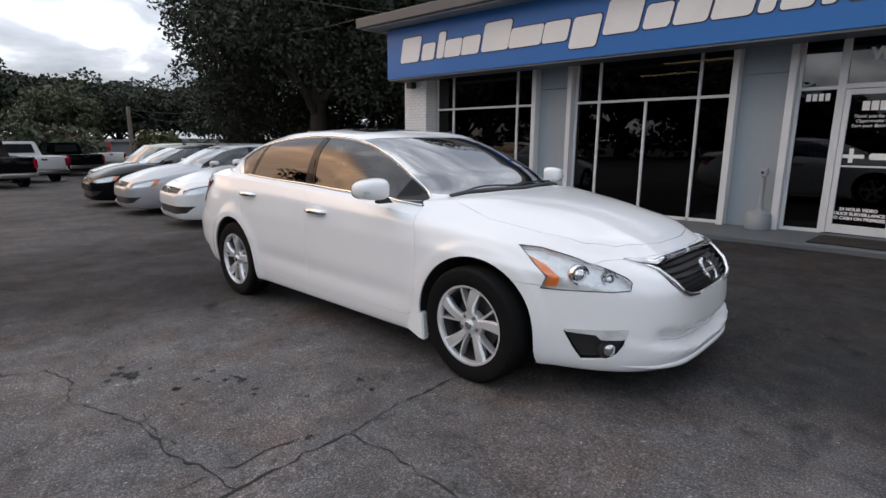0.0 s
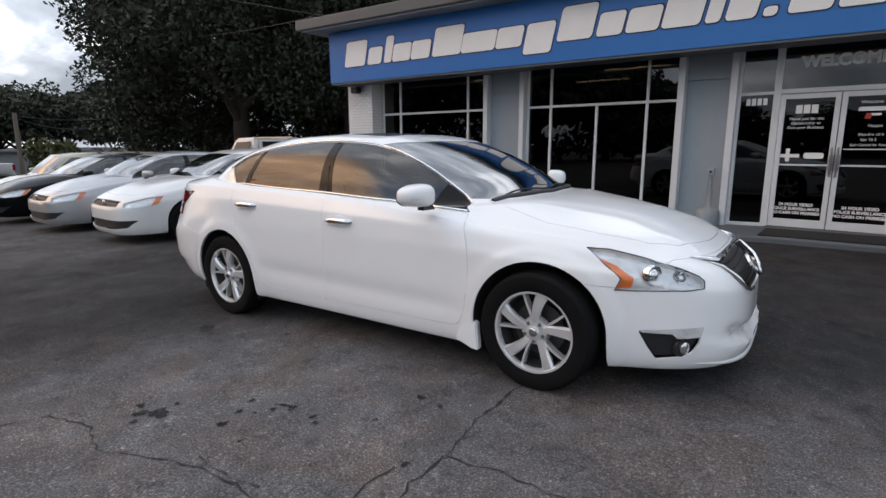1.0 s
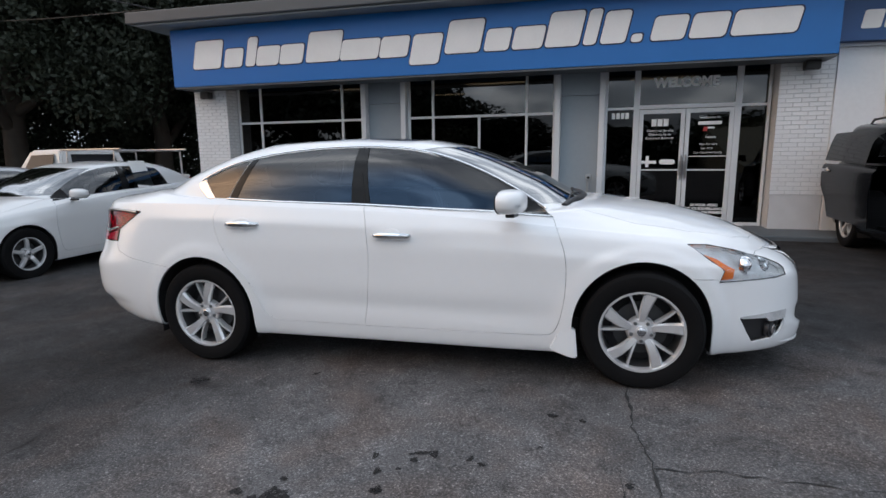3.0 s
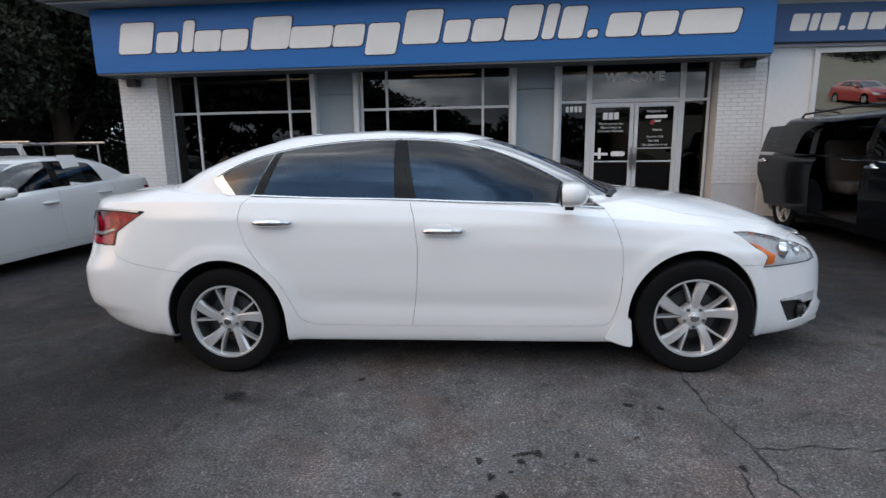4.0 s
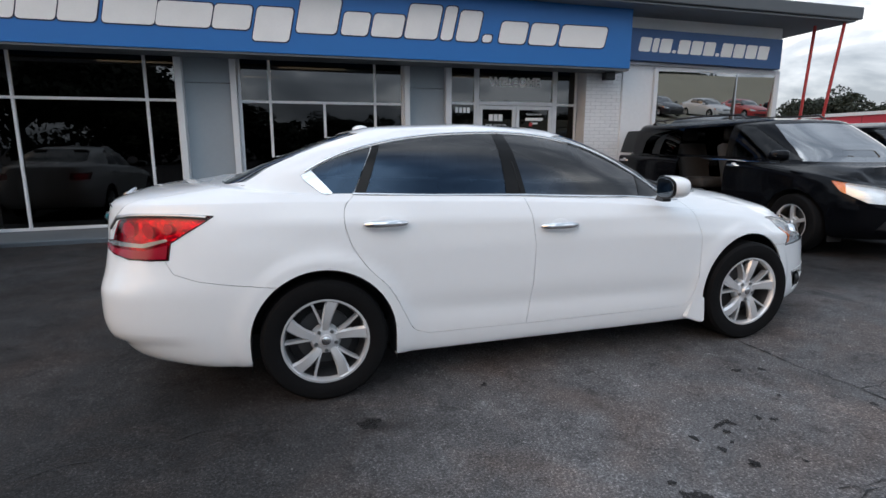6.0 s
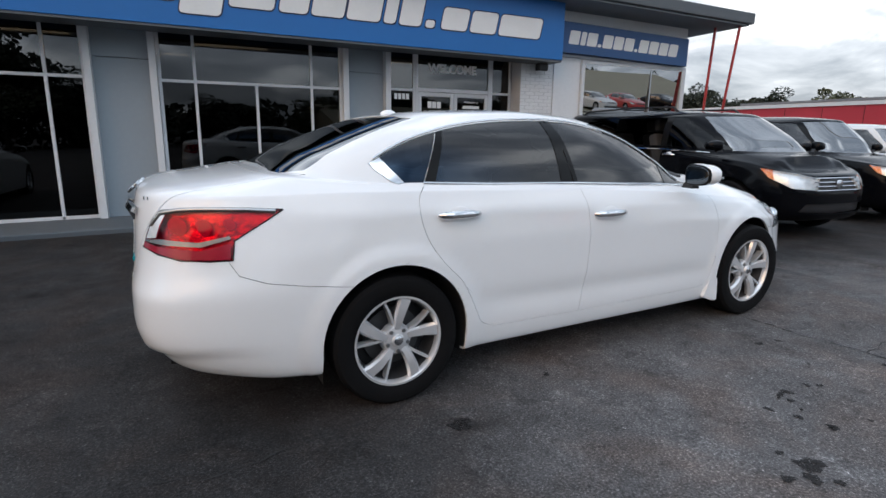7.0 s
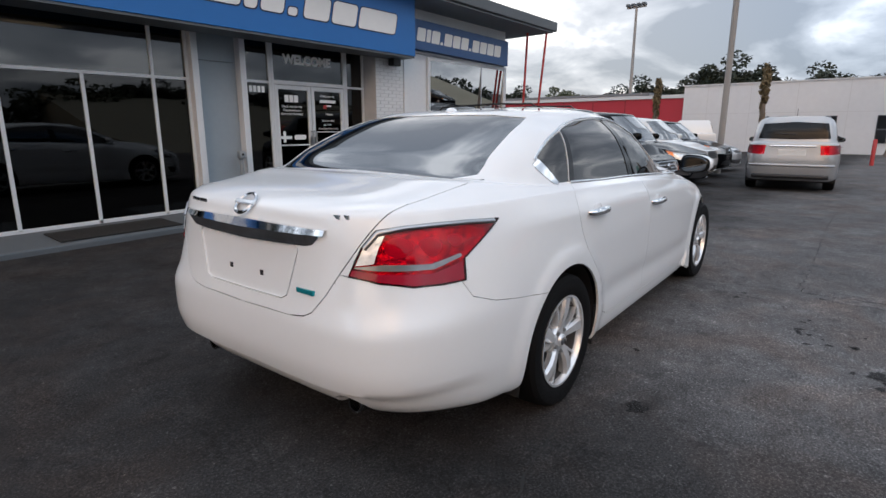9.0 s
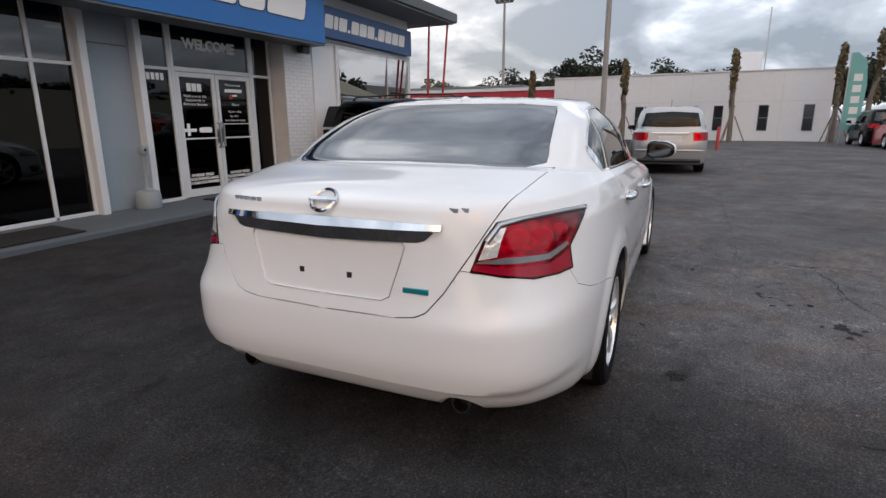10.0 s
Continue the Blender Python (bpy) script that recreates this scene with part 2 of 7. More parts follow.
M_MIRRORGLASS = glass("reflective_shop_glass", (0.06, 0.06, 0.055), ior=1.6, extra=0.42)
# the room's dimness is put into these near-black wall, ceiling and floor colours
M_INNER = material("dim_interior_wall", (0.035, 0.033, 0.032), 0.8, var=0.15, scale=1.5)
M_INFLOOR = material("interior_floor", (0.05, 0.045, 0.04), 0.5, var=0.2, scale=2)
M_KERB = material("grey_painted_concrete", (0.105, 0.122, 0.137), 0.7, var=0.12, scale=1.5, fine=0.08, bump=0.3, bump_scale=70)
M_MAT = material("black_rubber_mat", (0.012, 0.012, 0.012), 0.85, var=0.2, scale=20, bump=0.4, bump_scale=200)
M_BIN = material("grey_plastic_bin", (0.30, 0.33, 0.35), 0.5, var=0.08, scale=5, fine=0.04)
M_RED_WALL = material("red_painted_wall", (0.42, 0.028, 0.045), 0.55, var=0.08, scale=0.4, fine=0.04)
M_FAR_WALL = material("white_painted_block_wall", (0.70, 0.715, 0.74), 0.7, var=0.06, scale=0.25, fine=0.05)
M_DARKWIN = material("dark_window", (0.015, 0.017, 0.02), 0.08, var=0.2, scale=3)
M_POLE_WOOD = material("weathered_pole_wood", (0.17, 0.14, 0.115), 0.85, var=0.2, scale=2, bump=0.5, bump_scale=30, fine=0.1)
M_POLE_CONC = material("concrete_pole", (0.30, 0.285, 0.27), 0.8, var=0.12, scale=1.5, bump=0.2, bump_scale=50)
M_RED_POST = material("red_painted_post", (0.40, 0.03, 0.03), 0.5, var=0.1, scale=3)
M_BARK = material("dark_bark", (0.05, 0.042, 0.034), 0.95, var=0.3, scale=3, bump=0.8, bump_scale=14, fine=0.15)
M_LEAF = material("oak_leaves", (0.020, 0.027, 0.014), 0.7, var=0.55, scale=0.5, obj_var=0.1, fine=0.3)
M_LEAF2 = material("grey_green_leaves", (0.075, 0.085, 0.045), 0.7, var=0.45, scale=0.5, fine=0.3)
M_PALM = material("dry_palm_fibre", (0.17, 0.135, 0.075), 0.9, var=0.3, scale=3, fine=0.2)
M_PALMLEAF = material("palm_leaf", (0.08, 0.085, 0.03), 0.7, var=0.3, scale=2, fine=0.2)
M_FLAG = material("teal_banner_cloth", (0.18, 0.42, 0.40), 0.7, var=0.08, scale=2)
M_BANK = material("pale_worn_bank", (0.29, 0.27, 0.20), 0.9, var=0.2, scale=0.4, fine=0.15, bump=0.4, bump_scale=6)
M_CABLE = material("black_cable", (0.02, 0.02, 0.022), 0.6, var=0.1)


def asphalt():
    m = bpy.data.materials.new("old_asphalt")
    m.use_nodes = True
    nt = m.node_tree
    b = nt.nodes["Principled BSDF"]
    b.inputs["Specular IOR Level"].default_value = 0.16
    tc = nt.nodes.new("ShaderNodeTexCoord")

    def noi(scale, detail, rough=0.6, dist=0.0):
        n = nt.nodes.new("ShaderNodeTexNoise")
        n.inputs["Scale"].default_value, n.inputs["Detail"].default_value = scale, detail
        n.inputs["Roughness"].default_value, n.inputs["Distortion"].default_value = rough, dist
        nt.links.new(tc.outputs["Object"], n.inputs["Vector"])
        return n.outputs["Fac"]

    def ramp(fac, stops):
        r = nt.nodes.new("ShaderNodeValToRGB")
        els = r.color_ramp.elements
        while len(els) < len(stops):
            els.new(0.5)
        for el, (p, c) in zip(els, stops):
            el.position, el.color = p, (c, c, c, 1)
        nt.links.new(fac, r.inputs[0])
        return r.outputs[0]

    def mul(a, c):
        x = nt.nodes.new("ShaderNodeMix")
        x.data_type, x.blend_type = "RGBA", "MULTIPLY"
        x.inputs["Factor"].default_value = 1.0
        nt.links.new(a, x.inputs[6])
        nt.links.new(c, x.inputs[7])
        return x.outputs[2]

    base = nt.nodes.new("ShaderNodeRGB")
    base.outputs[0].default_value = (0.080, 0.078, 0.079, 1)
    big = ramp(noi(0.55, 5, 0.6, 0.4), [(0.32, 0.70), (0.5, 0.97), (0.68, 1.25)])
    mid = ramp(noi(3.2, 7, 0.68, 0.3), [(0.30, 0.72), (0.5, 1.0), (0.72, 1.32)])
    pale = ramp(noi(5.5, 4, 0.55, 1.2), [(0.60, 1.0), (0.70, 1.25), (0.78, 1.9)])
    oil = ramp(noi(1.9, 3, 0.5, 0.8), [(0.26, 0.45), (0.34, 1.0)])
    grit = ramp(noi(95.0, 4, 0.78), [(0.33, 0.38), (0.5, 0.88), (0.60, 1.45), (0.68, 3.0)])
    chips = ramp(noi(34.0, 3, 0.6), [(0.64, 1.0), (0.69, 1.5), (0.74, 2.6)])
    blot = ramp(noi(9.0, 6, 0.7, 0.5), [(0.30, 0.62), (0.46, 1.0), (0.62, 1.06), (0.75, 1.5)])
    # paler east of x -3 and before y 3, and far west; darker elsewhere
    sep = nt.nodes.new("ShaderNodeSeparateXYZ")
    warp = nt.nodes.new("ShaderNodeTexNoise")
    warp.inputs["Scale"].default_value, warp.inputs["Detail"].default_value = 1.3, 5.0
    nt.links.new(tc.outputs["Object"], warp.inputs["Vector"])
    wv = nt.nodes.new("ShaderNodeVectorMath")
    wv.operation = "MULTIPLY_ADD"
    wv.inputs[1].default_value = (1.1, 1.1, 0)
    nt.links.new(warp.outputs["Color"], wv.inputs[0])
    nt.links.new(tc.outputs["Object"], wv.inputs[2])
    nt.links.new(wv.outputs[0], sep.inputs[0])

    def step(sock, lo, hi):
        mr = nt.nodes.new("ShaderNodeMapRange")
        mr.interpolation_type = "SMOOTHSTEP"
        mr.inputs["From Min"].default_value, mr.inputs["From Max"].default_value = lo, hi
        nt.links.new(sock, mr.inputs["Value"])
        return mr.outputs[0]

    def times(a, c):
        x = nt.nodes.new("ShaderNodeMath")
        x.operation = "MULTIPLY"
        nt.links.new(a, x.inputs[0])
        nt.links.new(c, x.inputs[1])
        return x.outputs[0]

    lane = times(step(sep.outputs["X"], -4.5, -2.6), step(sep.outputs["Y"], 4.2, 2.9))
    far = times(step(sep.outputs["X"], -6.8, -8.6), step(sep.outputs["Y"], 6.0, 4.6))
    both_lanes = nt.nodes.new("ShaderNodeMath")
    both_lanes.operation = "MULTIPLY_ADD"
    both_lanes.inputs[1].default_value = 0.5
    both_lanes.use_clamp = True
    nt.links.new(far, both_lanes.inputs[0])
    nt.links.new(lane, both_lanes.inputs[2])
    uneven = ramp(both_lanes.outputs[0], [(0.0, 0.40), (1.0, 1.30)])
    col = base.outputs[0]
    for r in (big, mid, pale, oil, blot, grit, chips, uneven):
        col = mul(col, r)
    # a rusty brown cast in places
    rust = nt.nodes.new("ShaderNodeMix")
    rust.data_type, rust.blend_type = "RGBA", "MULTIPLY"
    rust.inputs[7].default_value = (1.12, 0.97, 0.88, 1)
    nt.links.new(ramp(noi(1.4, 4, 0.6, 0.6), [(0.45, 0.0), (0.68, 1.0)]), rust.inputs["Factor"])
    nt.links.new(col, rust.inputs[6])
    nt.links.new(rust.outputs[2], b.inputs["Base Color"])
    rr = ramp(noi(2.0, 5), [(0.3, 0.68), (0.7, 0.95)])
    nt.links.new(rr, b.inputs["Roughness"])
    vor = nt.nodes.new("ShaderNodeTexVoronoi")
    vor.inputs["Scale"].default_value = 230.0
    nt.links.new(tc.outputs["Object"], vor.inputs["Vector"])
    bp = nt.nodes.new("ShaderNodeBump")
    bp.inputs["Strength"].default_value, bp.inputs["Distance"].default_value = 0.22, 0.004
    nt.links.new(vor.outputs["Distance"], bp.inputs["Height"])
    nt.links.new(bp.outputs[0], b.inputs["Normal"])
    return m


M_ASPHALT = asphalt()
M_CRACK = material("tarred_crack", (0.020, 0.020, 0.020), 0.9, var=0.3, scale=6)
M_STAIN = material("oil_stain", (0.020, 0.019, 0.019), 0.7, spec=0.2, var=0.3, scale=8, fine=0.3)


def mottle(m, scale, lo, hi):
    """Let a stain break up over its ground, where little of it has soaked in."""
    nt = m.node_tree
    tc = nt.nodes.new("ShaderNodeTexCoord")
    n = nt.nodes.new("ShaderNodeTexNoise")
    n.inputs["Scale"].default_value, n.inputs["Detail"].default_value = scale, 5.0
    nt.links.new(tc.outputs["Object"], n.inputs["Vector"])
    r = nt.nodes.new("ShaderNodeMapRange")
    r.inputs["From Min"].default_value, r.inputs["From Max"].default_value = lo, hi
    nt.links.new(n.outputs["Fac"], r.inputs["Value"])
    nt.links.new(r.outputs[0], nt.nodes["Principled BSDF"].inputs["Alpha"])


mottle(M_STAIN, 90.0, 0.26, 0.52)


# ---------------------------------------------------------------- mesh helpers
def link_mesh(name, bm, mat, parent=None, label="", smooth=False, normals=None):
    me = bpy.data.meshes.new(name)
    bm.to_mesh(me)
    bm.free()
    for m in (mat if isinstance(mat, (list, tuple)) else [mat]):
        me.materials.append(m)
    if smooth:
        me.polygons.foreach_set("use_smooth", [True] * len(me.polygons))
        me.set_sharp_from_angle(angle=radians(smooth if smooth > 1 else 40))
    ob = new(name, me)
    if parent is not None:
        ob.parent = parent
    if label:
        ob["label"] = label
    return ob


def part(name, bm, mat, parent, label="", smooth=False):
    return link_mesh(name, bm, mat, parent, label, smooth)


def thing(name, label, category, m=Matrix(), group="", kind=""):
    ob = new(name)
    ob.matrix_basis = m
    return tagged(ob, label, category, group, kind)


def add_box(bm, lo, hi, bevel=0.0):
    lo, hi = Vector(lo), Vector(hi)
    r = bmesh.ops.create_cube(bm, size=1.0)
    for v in r["verts"]:
        v.co = Vector(((lo[i] + hi[i]) / 2 + v.co[i] * (hi[i] - lo[i]) for i in range(3)))
    if bevel:
        es = list({e for v in r["verts"] for e in v.link_edges})
        bmesh.ops.bevel(bm, geom=es, offset=bevel, segments=2, profile=0.5, affect="EDGES")
    return bm


def box(lo, hi, bevel=0.0):
    return add_box(bmesh.new(), lo, hi, bevel)


def shear_x(bm, slope, x0=0.0):
    for v in bm.verts:
        v.co.z += slope * (v.co.x - x0)
    return bm


def add_tube(bm, pts, r, sides=8, closed=False, radii=None):
    """A tube along points."""
    pts = [Vector(p) for p in pts]
    rings = []
    n = len(pts)
    for i, p in enumerate(pts):
        a = pts[(i - 1) % n] if (i or closed) else p
        c = pts[(i + 1) % n] if (i < n - 1 or closed) else p
        d = (c - a).normalized()
        up = Vector((0, 0, 1)) if abs(d.z) < 0.9 else Vector((1, 0, 0))
        s = d.cross(up).normalized()
        t = s.cross(d)
        rr = radii[i] if radii else r
        rings.append([bm.verts.new(p + rr * (math.cos(k * math.tau / sides) * s + math.sin(k * math.tau / sides) * t)) for k in range(sides)])
    for i in range(n if closed else n - 1):
        a, c = rings[i], rings[(i + 1) % n]
        for k in range(sides):
            bm.faces.new((a[k], a[(k + 1) % sides], c[(k + 1) % sides], c[k]))
    if not closed:
        bm.faces.new(rings[0])
        bm.faces.new(rings[-1][::-1])
    return bm


def lathe(profile, steps=48, axis="Y", closed=False):
    """Turn (radius, along) points round an axis."""
    bm = bmesh.new()
    rings = []
    for k in range(steps):
        c, s = math.cos(k * math.tau / steps), math.sin(k * math.tau / steps)
        ring = []
        for r, h in profile:
            ring.append(bm.verts.new((r * c, h, r * s) if axis == "Y" else (r * c, r * s, h)))
        rings.append(ring)
    m = len(profile)
    for k in range(steps):
        a, b = rings[k], rings[(k + 1) % steps]
        for j in range(m if closed else m - 1):
            bm.faces.new((a[j], a[(j + 1) % m], b[(j + 1) % m], b[j]))
    bmesh.ops.recalc_face_normals(bm, faces=bm.faces[:])
    return bm


def prism(pts, depth, axis="Y", at=0.0):
    """A flat outline of (u, z) pushed along an axis."""
    bm = bmesh.new()

    def co(u, z, d):
        return (u, d, z) if axis == "Y" else ((d, u, z) if axis == "X" else (u, z, d))

    a = [bm.verts.new(co(u, z, at)) for u, z in pts]
    b = [bm.verts.new(co(u, z, at + depth)) for u, z in pts]
    n = len(pts)
    bm.faces.new(a)
    bm.faces.new(b[::-1])
    for i in range(n):
        bm.faces.new((a[i], b[i], b[(i + 1) % n], a[(i + 1) % n]))
    bmesh.ops.recalc_face_normals(bm, faces=bm.faces[:])
    return bm


def join_into(bm, other):
    me = bpy.data.meshes.new("tmp")
    other.to_mesh(me)
    other.free()
    bm.from_mesh(me)
    bpy.data.meshes.remove(me)
    return bm


GROUND_LINE = ((-700, -1.3), (-60, -1.1), (-36, -0.85), (-22, -0.50), (-15, -0.28), (-9, -0.135), (-1, 0.047), (1.5, 0.06), (8, 0.0), (900, 0.0))


def ground_z(x, y=0.0):
    """The lot rises gently along the shop, falls away to the west and levels out to the east."""
    for (xa, za), (xb, zb) in zip(GROUND_LINE, GROUND_LINE[1:]):
        if x <= xb:
            return za + (zb - za) * (x - xa) / (xb - xa)
    return 0.0


# ---------------------------------------------------------------- ground
def build_ground():
    bm = bmesh.new()
    xs = [-700, -300, -120, -60, -36, -29, -22, -15, -9, -5, -1, 1.5, 8, 12, 20, 40, 80, 160, 400, 900]
    ys = [-600, -200, -80, -30, -10, -4, 0, 4, 8, 14, 30, 80, 200, 600]
    grid = [[bm.verts.new((x, y, ground_z(x))) for y in ys] for x in xs]
    for i in range(len(xs) - 1):
        for j in range(len(ys) - 1):
            bm.faces.new((grid[i][j], grid[i + 1][j], grid[i + 1][j + 1], grid[i][j + 1]))
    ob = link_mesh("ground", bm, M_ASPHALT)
    return tagged(ob, "old dark grey asphalt lot with paler and darker patches", "ground", kind="structure")


ground = build_ground()


# ---------------------------------------------------------------- shop
YG = 9.33   # glass line
SHOP_LEAN = -0.006


def walk_z(x):
    return ground_z(x) + 0.07


def build_walk():
    bm = bmesh.new()
    xs = [-11.4, -9, -5, -1, 1.5, 5.2]
    lo, hi = [], []
    for x in xs:
        z = walk_z(x)
        lo.append([bm.verts.new((x, 8.12, z - 0.4)), bm.verts.new((x, 8.10, z - 0.012)), bm.verts.new((x, 8.115, z)), bm.verts.new((x, 9.9, z)), bm.verts.new((x, 9.9, z - 0.4))])
    for a, b in zip(lo, lo[1:]):
        for k in range(4):
            bm.faces.new((a[k], b[k], b[k + 1], a[k + 1]))
    bm.faces.new(lo[0])
    bm.faces.new(lo[-1][::-1])
    bmesh.ops.recalc_face_normals(bm, faces=bm.faces[:])
    tagged(link_mesh("pavement", bm, M_KERB), "grey painted concrete walk with a low kerb along the shop", "pavement", kind="structure")


build_walk()


def brick_pier(name, x0, x1, yf, yb, z0, z1):
    """A pier of painted bricks in running bond round its front and two sides."""
    core = tagged(link_mesh(name, box((x0 + 0.012, yf + 0.012, z0 - 0.3), (x1 - 0.012, yb, z1)), M_MORTAR), "white painted brick pier beside the shop front", "wall", kind="structure")
    return core


def bay(name, x0, x1, mull_up, mull_low, z_top, z_mid=2.06):
    """A shop window: frame, transom, mullions and panes."""
    zl = walk_z((x0 + x1) / 2)
    w = thing(name, "dark reflective shop window in a white painted frame", "window", kind="structure")
    f = 0.045
    yb, yf = YG + 0.03, YG - 0.035

    def bar(lo, hi, slope=0.0):
        bm = box(lo, hi, 0.004)
        if slope:
            shear_x(bm, slope, (x0 + x1) / 2)
        part("window_frame", bm, M_WHITE_METAL, w)

    bar((x0, yf, zl - 0.1), (x0 + f, yb, z_top))
    bar((x1 - f, yf, zl - 0.1), (x1, yb, z_top))
    bar((x0 + f, yf, zl), (x1 - f, yb, zl + 0.05), 0.022)
    bar((x0 + f, yf, z_mid - 0.022), (x1 - f, yb, z_mid + 0.022))
    bar((x0 + f, yf, z_top - 0.05), (x1 - f, yb, z_top))
    for x in mull_up:
        bar((x - 0.022, yf, z_mid + 0.022), (x + 0.022, yb, z_top - 0.05))
    for x in mull_low:
        bar((x - 0.022, yf, zl + 0.0), (x + 0.022, yb, z_mid - 0.022))
    for zs, ms in (((z_mid, z_top), mull_up), ((zl - 0.1, z_mid), mull_low)):
        edges = [x0 + 0.02, *ms, x1 - 0.02]
        for a, b in zip(edges, edges[1:]):
            p = part("pane", box((a, YG - 0.004, zs[0]), (b, YG + 0.004, zs[1])), M_TRANSOM if ms is mull_up and zs[1] == z_top else M_SHOPGLASS, w)
            p.visible_shadow = False
    return w


Z_HEAD = 2.95
bay("window_1", -9.56, -6.57, (-8.99, -7.06), (-8.99, -7.06), Z_HEAD)
bay("window_2", -5.63, -2.80, (-5.12, -3.32), (-5.12, -4.21, -3.32), Z_HEAD)
bay("window_3", -1.95, -1.43, (), (), Z_HEAD, 2.10)
bay("window_4", 0.14, 0.60, (), (), Z_HEAD, 2.10)


def pilaster(name, x0, x1):
    p = thing(name, "blue-grey painted panel between two white square posts", "wall panel", kind="structure")
    z0 = walk_z((x0 + x1) / 2)
    part("panel", box((x0 + 0.08, YG - 0.01, z0 - 0.1), (x1 - 0.08, YG + 0.12, 2.35)), M_GREYPAINT, p)
    part("panel", box((x0 + 0.08, YG - 0.014, 2.36), (x1 - 0.08, YG + 0.12, 3.4)), M_GREYPAINT, p)
    for x in (x0 + 0.035, x1 - 0.035):
        part("post", box((x - 0.05, YG - 0.17, z0 - 0.05), (x + 0.05, YG + 0.06, 3.4), 0.008), M_WHITE_METAL, p)
    return p


pilaster("wall_panel_1", -6.56, -5.65)
pilaster("wall_panel_2", -2.79, -1.96)
brick_pier("wall_pier_1", -10.38, -9.57, 8.95, 9.8, walk_z(-10), 3.4)
brick_pier("wall_pier_2", 0.61, 1.34, 8.95, 9.8, walk_z(1), 3.4)


def door_set():
    d = thing("door_1", "white metal framed double glass shop door", "door", kind="structure")
    z0 = walk_z(-0.6)
    xa, xb, zt = -1.43, 0.14, 2.10
    yf, yb = YG - 0.04, YG + 0.035
    for lo, hi in (((xa, yf, z0), (xa + 0.05, yb, Z_HEAD)), ((xb - 0.05, yf, z0), (xb, yb, Z_HEAD)), ((xa + 0.05, yf, zt - 0.02), (xb - 0.05, yb, zt + 0.045)), ((xa + 0.05, yf, Z_HEAD - 0.05), (xb - 0.05, yb, Z_HEAD))):
        part("door_frame", box(lo, hi, 0.004), M_WHITE_METAL, d)
    p = part("transom_pane", box((xa + 0.03, YG - 0.004, zt), (xb - 0.03, YG + 0.004, Z_HEAD)), M_TRANSOM, d)
    p.visible_shadow = False
    xm = (xa + xb) / 2
    for a, b, hinge in ((xa + 0.055, xm - 0.006, 0), (xm + 0.006, xb - 0.055, 1)):
        leaf = part("door_leaf", box((a, yf + 0.004, z0 + 0.01), (a + 0.065, yb - 0.006, zt - 0.03), 0.004), M_WHITE_METAL, d)
        part("stile", box((b - 0.065, yf + 0.004, z0 + 0.01), (b, yb - 0.006, zt - 0.03), 0.004), M_WHITE_METAL, leaf)
        part("rail", box((a + 0.065, yf + 0.006, z0 + 0.01), (b - 0.065, yb - 0.008, z0 + 0.13), 0.004), M_WHITE_METAL, leaf)
        part("rail", box((a + 0.065, yf + 0.006, zt - 0.10), (b - 0.065, yb - 0.008, zt - 0.03), 0.004), M_WHITE_METAL, leaf)
        part("push_bar", box((a + 0.065, yf + 0.006, 1.04), (b - 0.065, yf + 0.02, 1.065), 0.004), M_WHITE_METAL, leaf)
        pane = part("pane", box((a + 0.05, YG - 0.004, z0 + 0.1), (b - 0.05, YG + 0.004, zt - 0.08)), M_SHOPGLASS, leaf)
        pane.visible_shadow = False
        hx = b - 0.03 if hinge == 0 else a + 0.03
        hd = add_tube(bmesh.new(), [(hx, yf, 0.90), (hx, yf - 0.06, 0.92), (hx, yf - 0.06, 1.28), (hx, yf, 1.30)], 0.013)
        part("handle", hd, M_STEEL, leaf, "brushed steel pull handle", smooth=True)
        part("lock", box((hx - 0.03, yf - 0.02, 0.98), (hx + 0.03, yf, 1.2), 0.004), M_STEEL, leaf)
    return d


door_set()

# body of the building behind and above the glass
tagged(link_mesh("wall_lintel", box((-10.36, 9.0, Z_HEAD), (1.32, 9.28, 3.9)), M_SOFFIT), "grey painted wall above the shop windows", "wall", kind="structure")
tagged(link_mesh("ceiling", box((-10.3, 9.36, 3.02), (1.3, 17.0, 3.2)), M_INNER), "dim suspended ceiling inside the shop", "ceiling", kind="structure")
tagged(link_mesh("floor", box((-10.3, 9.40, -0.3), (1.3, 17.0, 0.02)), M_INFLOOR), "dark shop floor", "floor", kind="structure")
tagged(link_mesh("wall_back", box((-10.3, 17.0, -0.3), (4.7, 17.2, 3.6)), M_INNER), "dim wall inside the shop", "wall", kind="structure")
tagged(link_mesh("wall_west", box((-10.36, 9.82, -0.4), (-10.16, 17.2, 3.9)), M_STUCCO), "white painted side wall of the shop", "wall", kind="structure")
tagged(link_mesh("wall_east", box((4.62, 9.0, -0.3), (4.82, 17.2, 3.68)), M_STUCCO), "white painted side wall of the shop", "wall", kind="structure")
# bay with the large reflective window
tagged(link_mesh("wall_bay", box((1.345, 8.92, -0.2), (1.98, 9.2, 3.72)), M_STUCCO), "white painted plain wall beside the large window", "wall", kind="structure")
tagged(link_mesh("wall_bay_top", box((1.98, 8.92, 2.80), (4.82, 9.1, 3.72)), M_STUCCO), "white painted wall above the large window", "wall", kind="structure")
tagged(link_mesh("wall_bay_low", box((1.98, 8.92, -0.2), (4.82, 9.1, 0.55)), M_STUCCO), "white painted wall below the large window", "wall", kind="structure")


